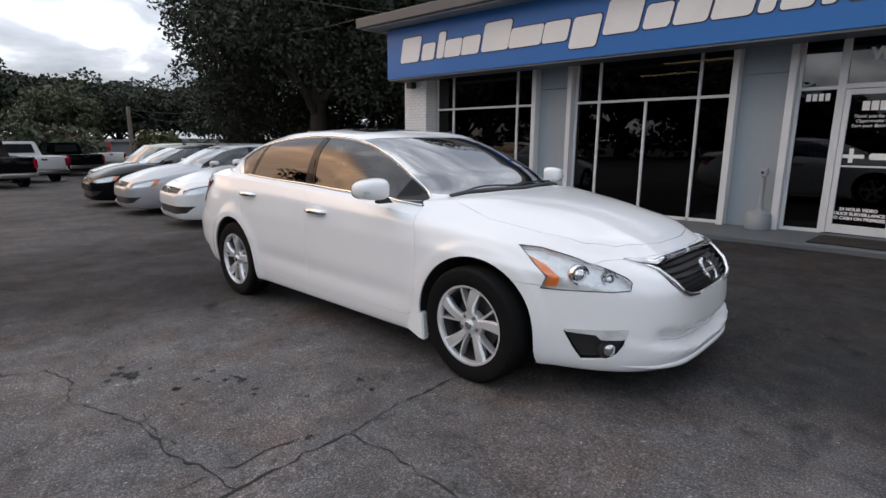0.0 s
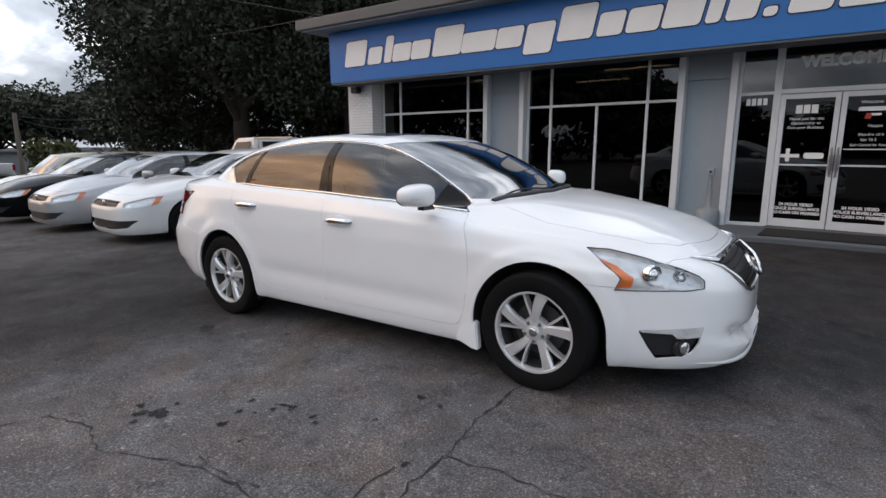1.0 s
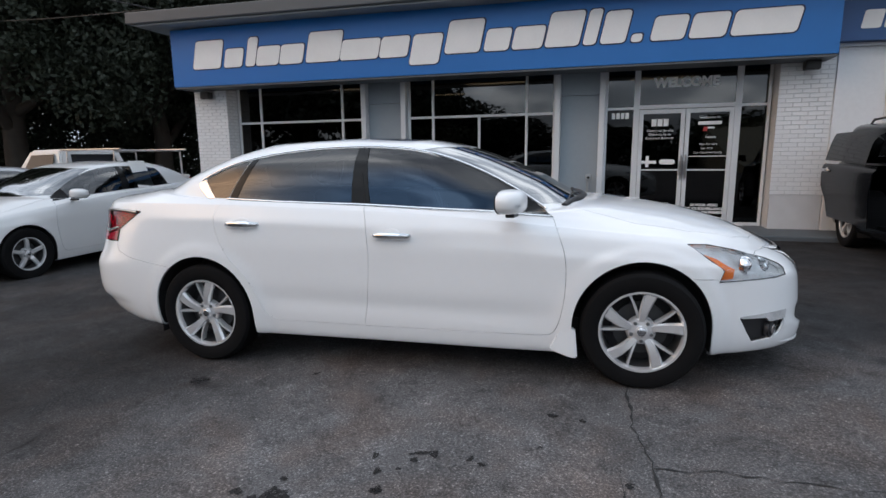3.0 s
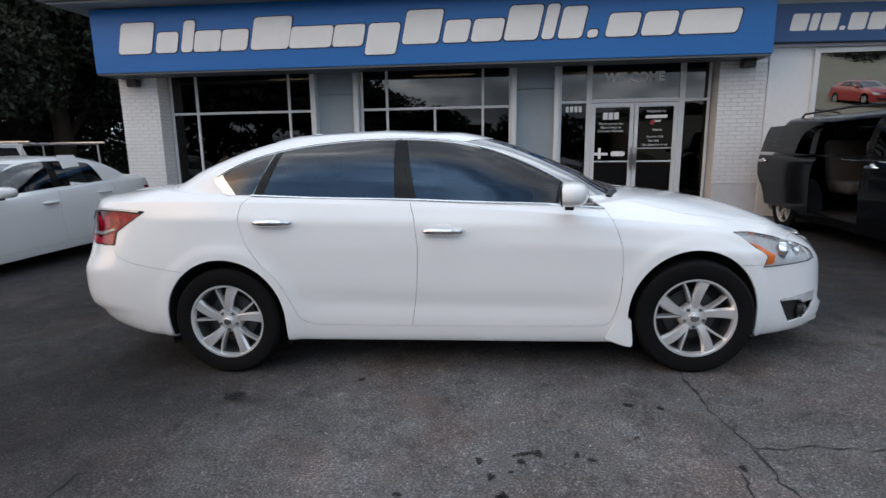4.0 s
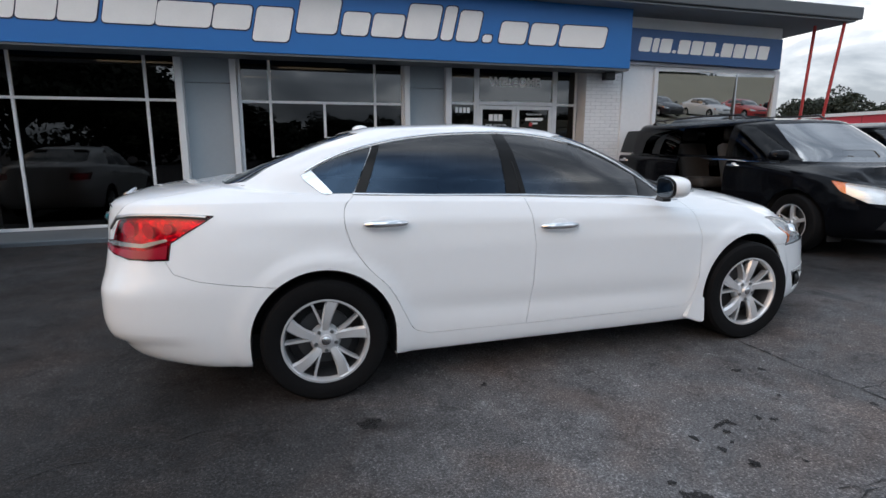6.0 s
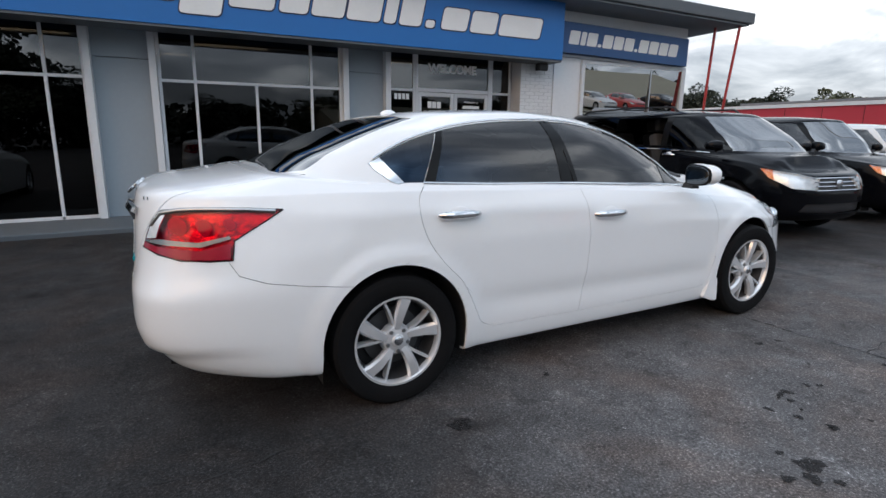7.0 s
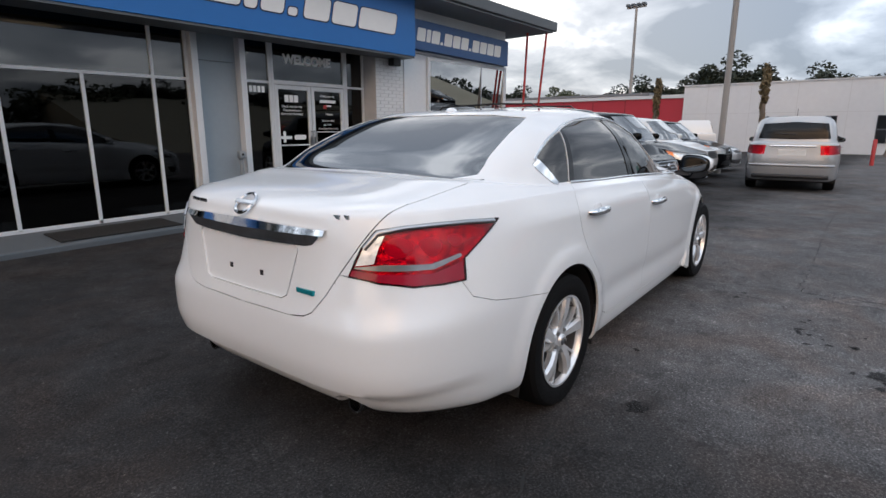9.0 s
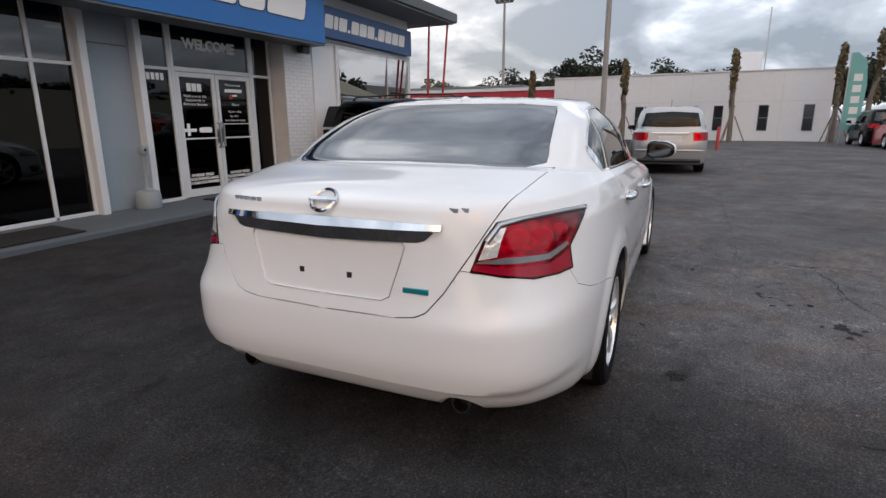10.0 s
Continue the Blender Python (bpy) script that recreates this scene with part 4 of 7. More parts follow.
def door_handle(parent, x, y, z, side, mat=None, rise=0.0):
    h = bmesh.new()
    pts = [(-0.115, 0.0, 0.0), (-0.10, 0.022, 0.0), (-0.05, 0.034, 0.001), (0.05, 0.034, 0.0), (0.10, 0.022, -0.003), (0.115, 0.0, -0.004)]
    add_tube(h, pts, 0.012, 10, radii=[0.011, 0.016, 0.018, 0.018, 0.015, 0.010])
    for v in h.verts:
        v.co.z *= 1.15
    ob = part("handle", h, mat or M_CHROME, parent, "chrome door handle" if mat is None else "", smooth=50)
    cup = bmesh.new()
    bmesh.ops.create_uvsphere(cup, u_segments=20, v_segments=8, radius=1.0)
    for v in cup.verts:
        v.co = Vector((v.co.x * 0.060, v.co.y * 0.006, v.co.z * 0.040))
    part("handle_cup", cup, M_PEARL if mat is None else mat, ob, smooth=50)
    ob.matrix_basis = pose(x, y, z) if side > 0 else pose(x, y, z) @ Matrix.Diagonal((1, -1, 1, 1))
    return ob


def sheet_tree(bm):
    from mathutils import bvhtree
    return bvhtree.BVHTree.FromBMesh(bm)


def build_car(name, label, m, S, group=""):
    """A car from its spec: levels, outlines and fittings."""
    car = thing(name, label, "car" if "cat" not in S else S["cat"], m, group)
    paint = S["paint"]
    G = body_grid(S["lower"], S["upper"], S["centre"], S.get("n_side", 56), S.get("n_end", 14), S.get("step", 0.07))
    xs = np.array(S["wheels"])
    for wx in S["wheels"]:
        r = np.hypot(G[:, :, 0] - wx, G[:, :, 2] - S["wheel_r"] - 0.01)
        k = np.clip((S["arch_r"] + S.get("flare_w", 0.075) - r) / S.get("flare_s", 0.045), 0, 1)
        G[:, :, 1] += S.get("flare", 0.012) * k * k * (3 - 2 * k) * (G[:, :, 2] < 0.95) * (G[:, :, 1] > 0.6)
    if "crease" in S:
        zc, push = S["crease"]
        k = np.clip((zc - G[:, :, 2]) / 0.020, 0, 1) * np.clip((-G[:, :, 0] - 1.9) / 0.3, 0, 1)
        G[:, :, 0] += push * k * k * (3 - 2 * k)
    if "shoulder" in S:
        # a soft crease along the flank and a hollow above the sill
        flank = np.clip((G[:, :, 1] - 0.55) / 0.2, 0, 1)
        zc = np.interp(G[:, :, 0], *S["shoulder"])
        fade = np.clip((2.05 - np.abs(G[:, :, 0])) / 0.5, 0, 1)
        G[:, :, 1] += 0.013 * np.exp(-np.sqrt((G[:, :, 2] - zc) ** 2 + 0.010 ** 2) / 0.055) * flank * fade
        mid = np.clip((1.02 - np.abs(G[:, :, 0])) / 0.25, 0, 1)
        lowz = np.interp(G[:, :, 0], [-1.0, 1.0], [0.46, 0.40])
        G[:, :, 1] -= 0.011 * np.exp(-((G[:, :, 2] - lowz) / 0.060) ** 2) * flank * mid
    if S.get("intake"):
        # a shallow air slot across the front bumper, and the lip that juts out below it
        ay = np.abs(G[:, :, 1])
        zz = G[:, :, 2] - 0.06 * (ay / 0.5) ** 2
        nose = np.clip((G[:, :, 0] - 1.9) / 0.15, 0, 1) * np.clip((0.56 - ay) / 0.12, 0, 1)
        slot = np.clip((zz - 0.262) / 0.022, 0, 1) * np.clip((0.352 - zz) / 0.030, 0, 1)
        G[:, :, 0] -= 0.040 * slot * nose
        lip = np.clip((0.262 - zz) / 0.022, 0, 1) * np.clip((G[:, :, 0] - 1.9) / 0.15, 0, 1) * np.clip((0.80 - ay) / 0.25, 0, 1)
        G[:, :, 0] += 0.022 * lip
    bm = grid_mesh(G)
    layer = bm.faces.layers.int.new("mark")
    tree = sheet_tree(bm)
    for i, wx in enumerate(S["wheels"]):
        cut_region(bm, "side", arch(wx, S["wheel_r"] + S.get("arch_dz", 0.012), S["arch_r"]), 99, lambda c: c.y > 0.3 and c.z < 1.0, layer)
    cab = S["cabin_z"]
    for mark, view, pts in S["cuts"]:
        if mark in (17, 18):
            keep = (lambda c: True)
        elif view == "side":
            keep = (lambda c: c.y > 0.35)
        elif view in ("front", "frontcorner"):
            keep = (lambda c: c.x > S["front_from"]) if mark != 8 else (lambda c: c.z > cab - 0.12 and c.x > S["mid_x"])
        elif view in ("rear", "rearcorner"):
            keep = (lambda c: c.x < S["rear_to"]) if mark != 9 else (lambda c: c.z > cab - 0.12 and c.x < S["mid_x"])
        elif mark == 19:
            keep = (lambda c: c.z > 1.36)
        else:
            keep = (lambda c: c.z < 1.12)
        only = {"side": (0,)}.get(view, (0, 13, 14, 17, 18))
        if mark in (5, 6, 7, 20, 21, 22, 23, 24, 25, 26, 27):
            only = None
        cut_region(bm, view, pts, mark, keep, layer, only)
    bm.normal_update()
    gap = S.get("gap", 0.002)
    marks = {f[layer] for f in bm.faces}
    part("body", both(bm, layer, (0,), gap=gap), paint, car, smooth=40)
    for mk, nm in ((13, "bonnet"), (14, "boot_lid"), (17, "front_bumper"), (18, "rear_bumper")):
        if mk in marks:
            part(nm, both(bm, layer, (mk,), gap=gap * (2.2 if mk == 14 else 1)), paint, car, smooth=40)
    for mir in (False, True):
        for mk, nm in ((1, "front_door"), (2, "rear_door")):
            if mk in marks:
                dm = take(bm, layer, (mk,), gap=gap, mirror=mir)
                door = part(nm, dm, paint, car, smooth=40)
                if S.get("slide") and mir and mk == 2:
                    door.location = (-0.98, -0.075, 0.0)
                hx, hz = S["handles"][mk - 1]
                hit = tree.ray_cast(Vector((hx, 3, hz)), Vector((0, -1, 0)))[0]
                if hit:
                    door_handle(door, hx, (hit.y - 0.002) * (-1 if mir else 1), hz, -1 if mir else 1, S.get("handle_mat"))
        for mk, nm, mt in ((3, "front_window", S["glass"]), (4, "rear_window", S["glass"]), (5, "quarter_window", S["glass"]), (6, "black_pillar", M_PILLAR), (24, "black_pillar", M_PILLAR), (25, "mirror_sail", M_PILLAR), (7, "chrome_trim", M_CHROME)):
            if mk in marks:
                dm = take(bm, layer, (mk,), gap=0.001, flange=0.006, mirror=mir, push=-0.004 if mk in (3, 4, 5) else (0.002 if mk == 7 else -0.001))
                ob = part(nm, dm, mt, car, smooth=40)
                if S.get("slide") and mir and mk == 4:
                    ob.location = (-0.98, -0.080, 0.0)
        if 10 in marks:
            lens = part("headlight", take(bm, layer, (10, 20), gap=0.001, flange=0.02, mirror=mir), M_LENS, car, "clear headlight with an amber reflector", smooth=40)
            lens.visible_shadow = False
            part("lamp_bowl", take(bm, layer, (10, 20), flange=-0.028, mirror=mir, push=-0.03), M_HEAD, lens, smooth=40)
            s = -1 if mir else 1
            for lx, ly, lz, lr in S.get("bulbs", ()):
                sp = bmesh.new()
                bmesh.ops.create_uvsphere(sp, u_segments=18, v_segments=10, radius=lr)
                b = part("projector", sp, S.get("bulb_mat", M_LAMP_IN), lens, smooth=60)
                b.matrix_basis = pose(lx + 0.018, ly * s + 0.012 * s, lz)
                bez = lathe([(lr * 1.05, -0.012), (lr * 1.30, -0.016), (lr * 1.42, 0.0), (lr * 1.36, 0.02), (lr * 1.05, 0.02)], 24, closed=True)
                bez.transform(pose(lx + 0.026, ly * s + 0.018 * s, lz, 0, 0, 90 + 28 * s))
                part("lamp_bezel", bez, M_CHROME, lens, smooth=40)
            if 20 in marks:
                part("amber_reflector", take(bm, layer, (20,), flange=0.02, mirror=mir, push=-0.012), M_AMBER, lens, "orange side reflector", smooth=40)
        if 11 in marks:
            red = (11, 21, 26, 27) if 21 in marks else (11,)
            tl = part("tail_light", take(bm, layer, red, gap=0.001, flange=0.02, mirror=mir, push=0.004), M_REDGLASS, car, "red tail light with a clear strip", smooth=40)
            tl.visible_shadow = False
            part("lamp_bowl", take(bm, layer, red, flange=-0.024, mirror=mir, push=-0.022), M_RED_BOWL, tl, smooth=40)
            if 21 in marks:
                part("clear_panel", take(bm, layer, (21,), gap=0.0, flange=0.008, mirror=mir, push=0.0055), M_HEAD, tl, smooth=40)
                part("clear_strip", take(bm, layer, (27,), gap=0.0, flange=0.008, mirror=mir, push=0.0060), M_LAMP_STRIP, tl, smooth=40)
                part("lower_lens", take(bm, layer, (26,), gap=0.001, flange=0.008, mirror=mir, push=0.0055), M_REDLENS, tl, smooth=40)
        if 15 in marks:
            fg = part("fog_lamp_panel", take(bm, layer, (15,), flange=0.03, mirror=mir, push=-0.03), M_PLASTIC, car, smooth=40)
        if 22 in marks:
            part("fog_strip", take(bm, layer, (22,), flange=0.02, mirror=mir, push=0.003), M_HEAD, car, "silver lamp strip", smooth=40)
        mx, my, mz = S["mirror"]
        mirror_part(car, mx, my * (-1 if mir else 1), mz, -1 if mir else 1, S.get("mirror_mat", paint), M_MIRROR)
    if 8 in marks:
        part("windscreen", both(bm, layer, (8,), gap=0.001, flange=0.006, push=-0.003), S.get("windscreen", M_CARSCREEN), car, smooth=40)
    if 9 in marks:
        part("rear_screen", both(bm, layer, (9,), gap=0.001, flange=0.006, push=-0.003), S.get("screen", S["glass"]), car, smooth=40)
    if 12 in marks:
        gr = part("grille", both(bm, layer, (12,), flange=0.03, push=-0.03), M_PLASTIC, car, "black slatted grille", smooth=40)
    if 19 in marks:
        part("sunroof", both(bm, layer, (19,), gap=0.002, flange=0.006, push=-0.002), M_PILLAR, car, smooth=40)
    if 23 in marks:
        part("number_panel", both(bm, layer, (23,), gap=0.0, flange=-0.007, push=-0.005), paint, car, smooth=40)
    # underside and wheel housings
    L0, L1, W = min(p[0] for p in S["lower"]) + 0.2, max(p[1] for p in S["lower"]) - 0.25, S["lower"][0][2]
    part("underbody", box((L0 + 0.35, -W + 0.16, 0.20), (L1 - 0.45, W - 0.16, 0.34)), M_GAP, car)
    for wx in S["wheels"]:
        for sd in (-1, 1):
            hs = bmesh.new()
            pts = arch(wx, S["wheel_r"] + S.get("arch_dz", 0.012), S["arch_r"] + 0.004, low=0.16, n=18)[:-2]
            pts = [(wx + S["arch_r"] + 0.004, 0.18)] + pts + [(wx - S["arch_r"] - 0.004, 0.18)]
            yo = S["lower"][3][2] - 0.02
            a = []
            for x, z in pts:
                hit = tree.ray_cast(Vector((x, 3, max(z, 0.27))), Vector((0, -1, 0)))[0]
                a.append(hs.verts.new((x, sd * min(yo, hit.y - 0.014 if hit else 0.8), z)))
            b = [hs.verts.new((x, sd * (yo - 0.34), z)) for x, z in pts]
            for i in range(len(pts) - 1):
                hs.faces.new((a[i], a[i + 1], b[i + 1], b[i]))
            hs.faces.new(b)
            part("wheel_housing", hs, M_GAP, car)
            wheel(car, wx, sd * S["wheel_y"], S["wheel_r"], sd, S["wheel_r"], S.get("tyre_w", 0.215), S["rim_r"], 5, S.get("wheel_style", "star"), S.get("dark_rim", False))
    # cabin
    for x, y in S.get("seats", ((0.15, 0.37), (0.15, -0.37), (-0.80, 0.37), (-0.80, -0.37))):
        seat(car, x, y, S.get("seat_z", 0.46))
    dx = S.get("dash_x", 0.72)
    dash = box((dx, -0.68, 0.62), (dx + 0.42, 0.68, cab - 0.06), 0.06)
    part("dashboard", dash, M_DASH, car, smooth=50)
    sw = bmesh.new()
    add_tube(sw, [(0, 0.185 * math.cos(a), 0.185 * math.sin(a)) for a in np.linspace(0, math.tau, 24, endpoint=False)], 0.016, 8, closed=True)
    add_tube(sw, [(0, -0.18, 0), (0.02, 0, -0.01), (0, 0.18, 0)], 0.018, 6)
    ob = part("steering_wheel", sw, M_DASH, car, smooth=50)
    ob.matrix_basis = pose(dx - 0.12, 0.37, cab - 0.10, 0, 22, 0)
    return car, bm, layer, tree


# ---- the white saloon in the middle of the lot
HERO_LOW = [
    (-2.34, 2.24, 0.890, 5.0, 3.5, (0.268, 0.215, 0.190, 0.165, 0.165)),
    (-2.43, 2.32, 0.935, 5.3, 3.6, (0.285, 0.230, 0.203, 0.180, 0.180)),
    (-2.50, 2.355, 0.962, 5.8, 3.7, (0.380, 0.345, 0.320, 0.280, 0.265)),
    (-2.525, 2.36, 0.972, 6.0, 3.7, (0.510, 0.490, 0.460, 0.420, 0.370)),
    (-2.52, 2.36, 0.976, 6.0, 3.6, (0.630, 0.630, 0.610, 0.540, 0.470)),
    (-2.50, 2.355, 0.976, 5.2, 3.5, (0.740, 0.770, 0.760, 0.680, 0.560)),
    (-2.485, 2.33, 0.962, 4.8, 3.4, (0.860, 0.900, 0.870, 0.720, 0.625)),
    (-2.475, 2.265, 0.940, 4.6, 3.3, (0.980, 1.000, 0.950, 0.785, 0.690)),
    (-2.455, 2.185, 0.912, 4.5, 3.2, (1.070, 1.075, 1.010, 0.825, 0.740)),
]
HERO_UP = [
    (-1.88, 1.10, 0.872, 5.4, 3.6, (1.160, 1.110, 1.045, 0.985, 1.025)),
    (-1.65, 0.80, 0.832, 6.0, 3.8, (1.255, 1.210, 1.165, 1.115, 1.175)),
    (-1.38, 0.45, 0.764, 6.2, 4.2, (1.355, 1.330, 1.300, 1.270, 1.330)),
    (-1.16, 0.22, 0.650, 6.0, 4.4, (1.424, 1.405, 1.405, 1.375, 1.405)),
    (-1.05, 0.10, 0.590, 5.0, 4.0, (1.450, 1.440, 1.443, 1.420, 1.432)),
    (-0.86, -0.02, 0.300, 3.5, 3.2, (1.465, 1.466, 1.470, 1.453, 1.452)),
    (-0.70, -0.20, 0.002, 3.0, 3.0, (1.473, 1.476, 1.478, 1.473, 1.468)),
]
HERO_CENTRE = [(-2.46, 1.075), (-2.33, 1.122), (-2.08, 1.146), (-1.84, 1.165), (1.10, 1.025), (1.30, 1.005), (1.60, 0.962), (1.88, 0.892), (2.08, 0.808), (2.19, 0.74)]


def belt(x):
    return float(np.interp(x, [-1.45, -1.21, -0.80, -0.23, 0.49, 0.90], [1.10, 1.093, 1.068, 1.044, 0.997, 0.958]))


B_MID = [(-0.232, belt(-0.23)), (-0.205, 0.95), (-0.186, 0.763), (-0.200, 0.55), (-0.217, 0.428), (-0.240, 0.303)]
FRONT_EDGE = smooth_line([(0.905, 0.952), (0.940, 0.87), (0.972, 0.76), (0.980, 0.66), (0.968, 0.50), (0.935, 0.36), (0.90, 0.305), (0.84, 0.291)], 4)
REAR_EDGE = smooth_line([(-1.195, 1.091), (-1.243, 1.045), (-1.258, 0.97), (-1.225, 0.835), (-1.140, 0.705), (-1.045, 0.605), (-0.965, 0.455), (-0.915, 0.355), (-0.83, 0.316)], 4)
BELT_F = [(x, belt(x)) for x in np.linspace(-0.232, 0.905, 10)]
BELT_R = [(x, belt(x)) for x in np.linspace(-1.195, -0.232, 8)]
DLO_TOP = smooth_line([(0.905, 0.958), (0.712, 1.086), (0.511, 1.200), (0.28, 1.300), (0.052, 1.362), (-0.143, 1.388), (-0.35, 1.398), (-0.60, 1.395), (-0.80, 1.382), (-1.00, 1.355), (-1.225, 1.300), (-1.36, 1.245), (-1.455, 1.195)], 4)


def dlo(xa, xb, inset=0.0):
    """Side window outline between two x, from the belt up to the roof rail."""
    top = [(x, z - inset) for x, z in DLO_TOP if xa < x < xb]
    return [(x, belt(x) + 0.006) for x in np.linspace(xa, xb, 10)] + top


def dlo_top(x):
    xs, zs = zip(*sorted(DLO_TOP))
    return float(np.interp(x, xs, zs))


def slant(xb0, xt0, xb1, xt1, n=8):
    """A piece of the side window band between two slanted lines."""
    a = [(xb0 + (xb1 - xb0) * k / n, belt(xb0 + (xb1 - xb0) * k / n) + 0.006) for k in range(n + 1)]
    b = [(xt1 + (xt0 - xt1) * k / n, dlo_top(xt1 + (xt0 - xt1) * k / n)) for k in range(n + 1)]
    return a + b


FRONT_GLASS = [(x, belt(x) + 0.006) for x in np.linspace(-0.20, 0.80, 10)] + [(x, z) for x, z in DLO_TOP if -0.262 < x < 0.80] + [(-0.262, dlo_top(-0.262))]
SAIL = [(0.62, belt(0.62) + 0.006), (0.905, 0.958)] + [(x, z) for x, z in DLO_TOP if 0.66 < x < 0.90]
HERO_CUTS = [
    (17, "side", [(1.20, 0.05), (2.7, 0.05), (2.7, 0.742), (2.02, 0.742), (1.80, 0.615), (1.66, 0.625), (1.50, 0.62), (1.20, 0.3)]),
    (18, "side", [(-1.20, 0.05), (-2.8, 0.05), (-2.8, 0.860), (-2.45, 0.857), (-2.40, 0.842), (-2.30, 0.822), (-2.13, 0.815), (-2.09, 0.745), (-1.98, 0.705), (-1.81, 0.675), (-1.62, 0.652), (-1.45, 0.64), (-1.2, 0.3)]),
    (1, "side", B_MID[::-1] + BELT_F[1:-1] + FRONT_EDGE),
    (2, "side", B_MID + REAR_EDGE[::-1] + BELT_R[1:-1]),
    (3, "side", FRONT_GLASS),
    (4, "side", slant(-1.130, -1.025, -0.325, -0.335)),
    (5, "side", slant(-1.30, -1.40, -1.195, -1.07)),
    (6, "side", slant(-0.325, -0.335, -0.20, -0.262)),
    (24, "side", slant(-1.190, -1.07, -1.130, -1.025)),
    (25, "side", SAIL),
    (7, "side", [(-1.30, belt(-1.30) + 0.006), (-1.40, dlo_top(-1.40) - 0.004), (-1.455, 1.197), (-1.44, 1.17), (-1.36, 1.105), (-1.33, 1.095)]),
    (8, "front", [(-0.1, 1.025)] + smooth_line([(0.0, 1.030), (0.35, 1.025), (0.58, 1.02), (0.70, 1.035)], 3) + smooth_line([(0.685, 1.09), (0.645, 1.22), (0.59, 1.33), (0.56, 1.372)], 3) + [(0.50, 1.384), (0.2, 1.392), (-0.1, 1.393)]),
    (9, "rear", [(-0.1, 1.168)] + [(0.0, 1.168), (0.35, 1.163), (0.56, 1.155), (0.625, 1.168), (0.622, 1.20)] + [(0.592, 1.30), (0.560, 1.38), (0.53, 1.412)] + [(0.35, 1.428), (-0.1, 1.434)]),
    (14, "rear", [(-0.1, 0.664), (0.30, 0.672), (0.37, 0.682), (0.41, 0.702), (0.466, 0.774), (0.552, 0.924), (0.603, 1.025), (0.640, 1.10), (0.665, 1.15), (0.60, 1.155), (0.35, 1.163), (-0.1, 1.168)]),
    (23, "rear", [(-0.1, 0.725), (0.24, 0.728), (0.27, 0.745), (0.325, 0.93), (0.31, 0.955), (-0.1, 0.955)]),
    (13, "top", [(1.06, -0.1), (1.02, 0.30), (0.93, 0.58), (1.00, 0.625), (1.13, 0.648), (1.36, 0.685), (1.655, 0.635), (1.895, 0.565), (2.02, 0.46), (2.085, 0.30), (2.117, 0.15), (2.125, -0.1)]),
    (11, "rearcorner", [(-0.765, 1.016), (-0.81, 0.978), (-0.87, 0.934), (-0.925, 0.893), (-0.923, 0.812), (-1.01, 0.810), (-1.13, 0.813), (-1.25, 0.832), (-1.362, 0.854), (-1.335, 0.910), (-1.309, 0.960), (-1.257, 1.017), (-1.16, 1.028), (-1.063, 1.031), (-0.90, 1.027)]),
    (26, "rearcorner", [(-1.345, 0.880), (-1.25, 0.866), (-1.05, 0.856), (-0.935, 0.885), (-0.932, 0.817), (-1.01, 0.815), (-1.13, 0.818), (-1.25, 0.837), (-1.355, 0.858)]),
    (21, "rearcorner", [(-1.333, 0.894), (-1.303, 0.958), (-1.272, 0.994), (-1.225, 1.000), (-1.250, 0.955), (-1.268, 0.902)]),
    (27, "rearcorner", [(-1.335, 0.889), (-1.238, 0.898), (-1.06, 0.889), (-0.945, 0.914), (-0.937, 0.902), (-1.05, 0.869), (-1.25, 0.876), (-1.34, 0.884)]),
    (99, "rear", [(0.49 + 0.080 * math.cos(a), 0.285 + 0.066 * math.sin(a)) for a in np.linspace(0, math.tau, 20, endpoint=False)]),
    (10, "frontcorner", [(-0.628, 0.804), (-0.738, 0.796), (-0.868, 0.763), (-1.05, 0.704), (-1.13, 0.668), (-1.152, 0.645), (-1.138, 0.612), (-1.05, 0.605), (-0.93, 0.606), (-0.80, 0.604), (-0.715, 0.603), (-0.742, 0.663), (-0.688, 0.726)]),
    (20, "frontcorner", [(-0.660, 0.765), (-0.740, 0.728), (-0.803, 0.670), (-0.788, 0.617), (-0.726, 0.611), (-0.748, 0.663), (-0.697, 0.722)]),
    (19, "top", [(0.02, -0.1), (0.02, 0.36), (-0.02, 0.41), (-0.42, 0.41), (-0.46, 0.36), (-0.46, -0.1)]),
    (12, "front", [(-0.1, 0.722), (0.15, 0.720), (0.30, 0.716), (0.415, 0.700), (0.395, 0.630), (0.35, 0.575), (0.22, 0.548), (-0.1, 0.540)]),
    (15, "frontcorner", [(-0.824, 0.395), (-0.984, 0.400), (-1.130, 0.412), (-1.108, 0.336), (-1.08, 0.29), (-1.04, 0.264), (-0.914, 0.246), (-0.87, 0.31)]),
    (22, "frontcorner", [(-0.824, 0.402), (-1.132, 0.417), (-1.118, 0.366), (-1.00, 0.362), (-0.975, 0.386), (-0.84, 0.391)]),
]
WIDE = 1.07
HERO_CUTS = [(mk, vw, [(u, v) if vw == "side" else (u, v * WIDE) if vw == "top" else (u + 0.05, v) if "corner" in vw else (u * WIDE, v) for u, v in pts]) for mk, vw, pts in HERO_CUTS]
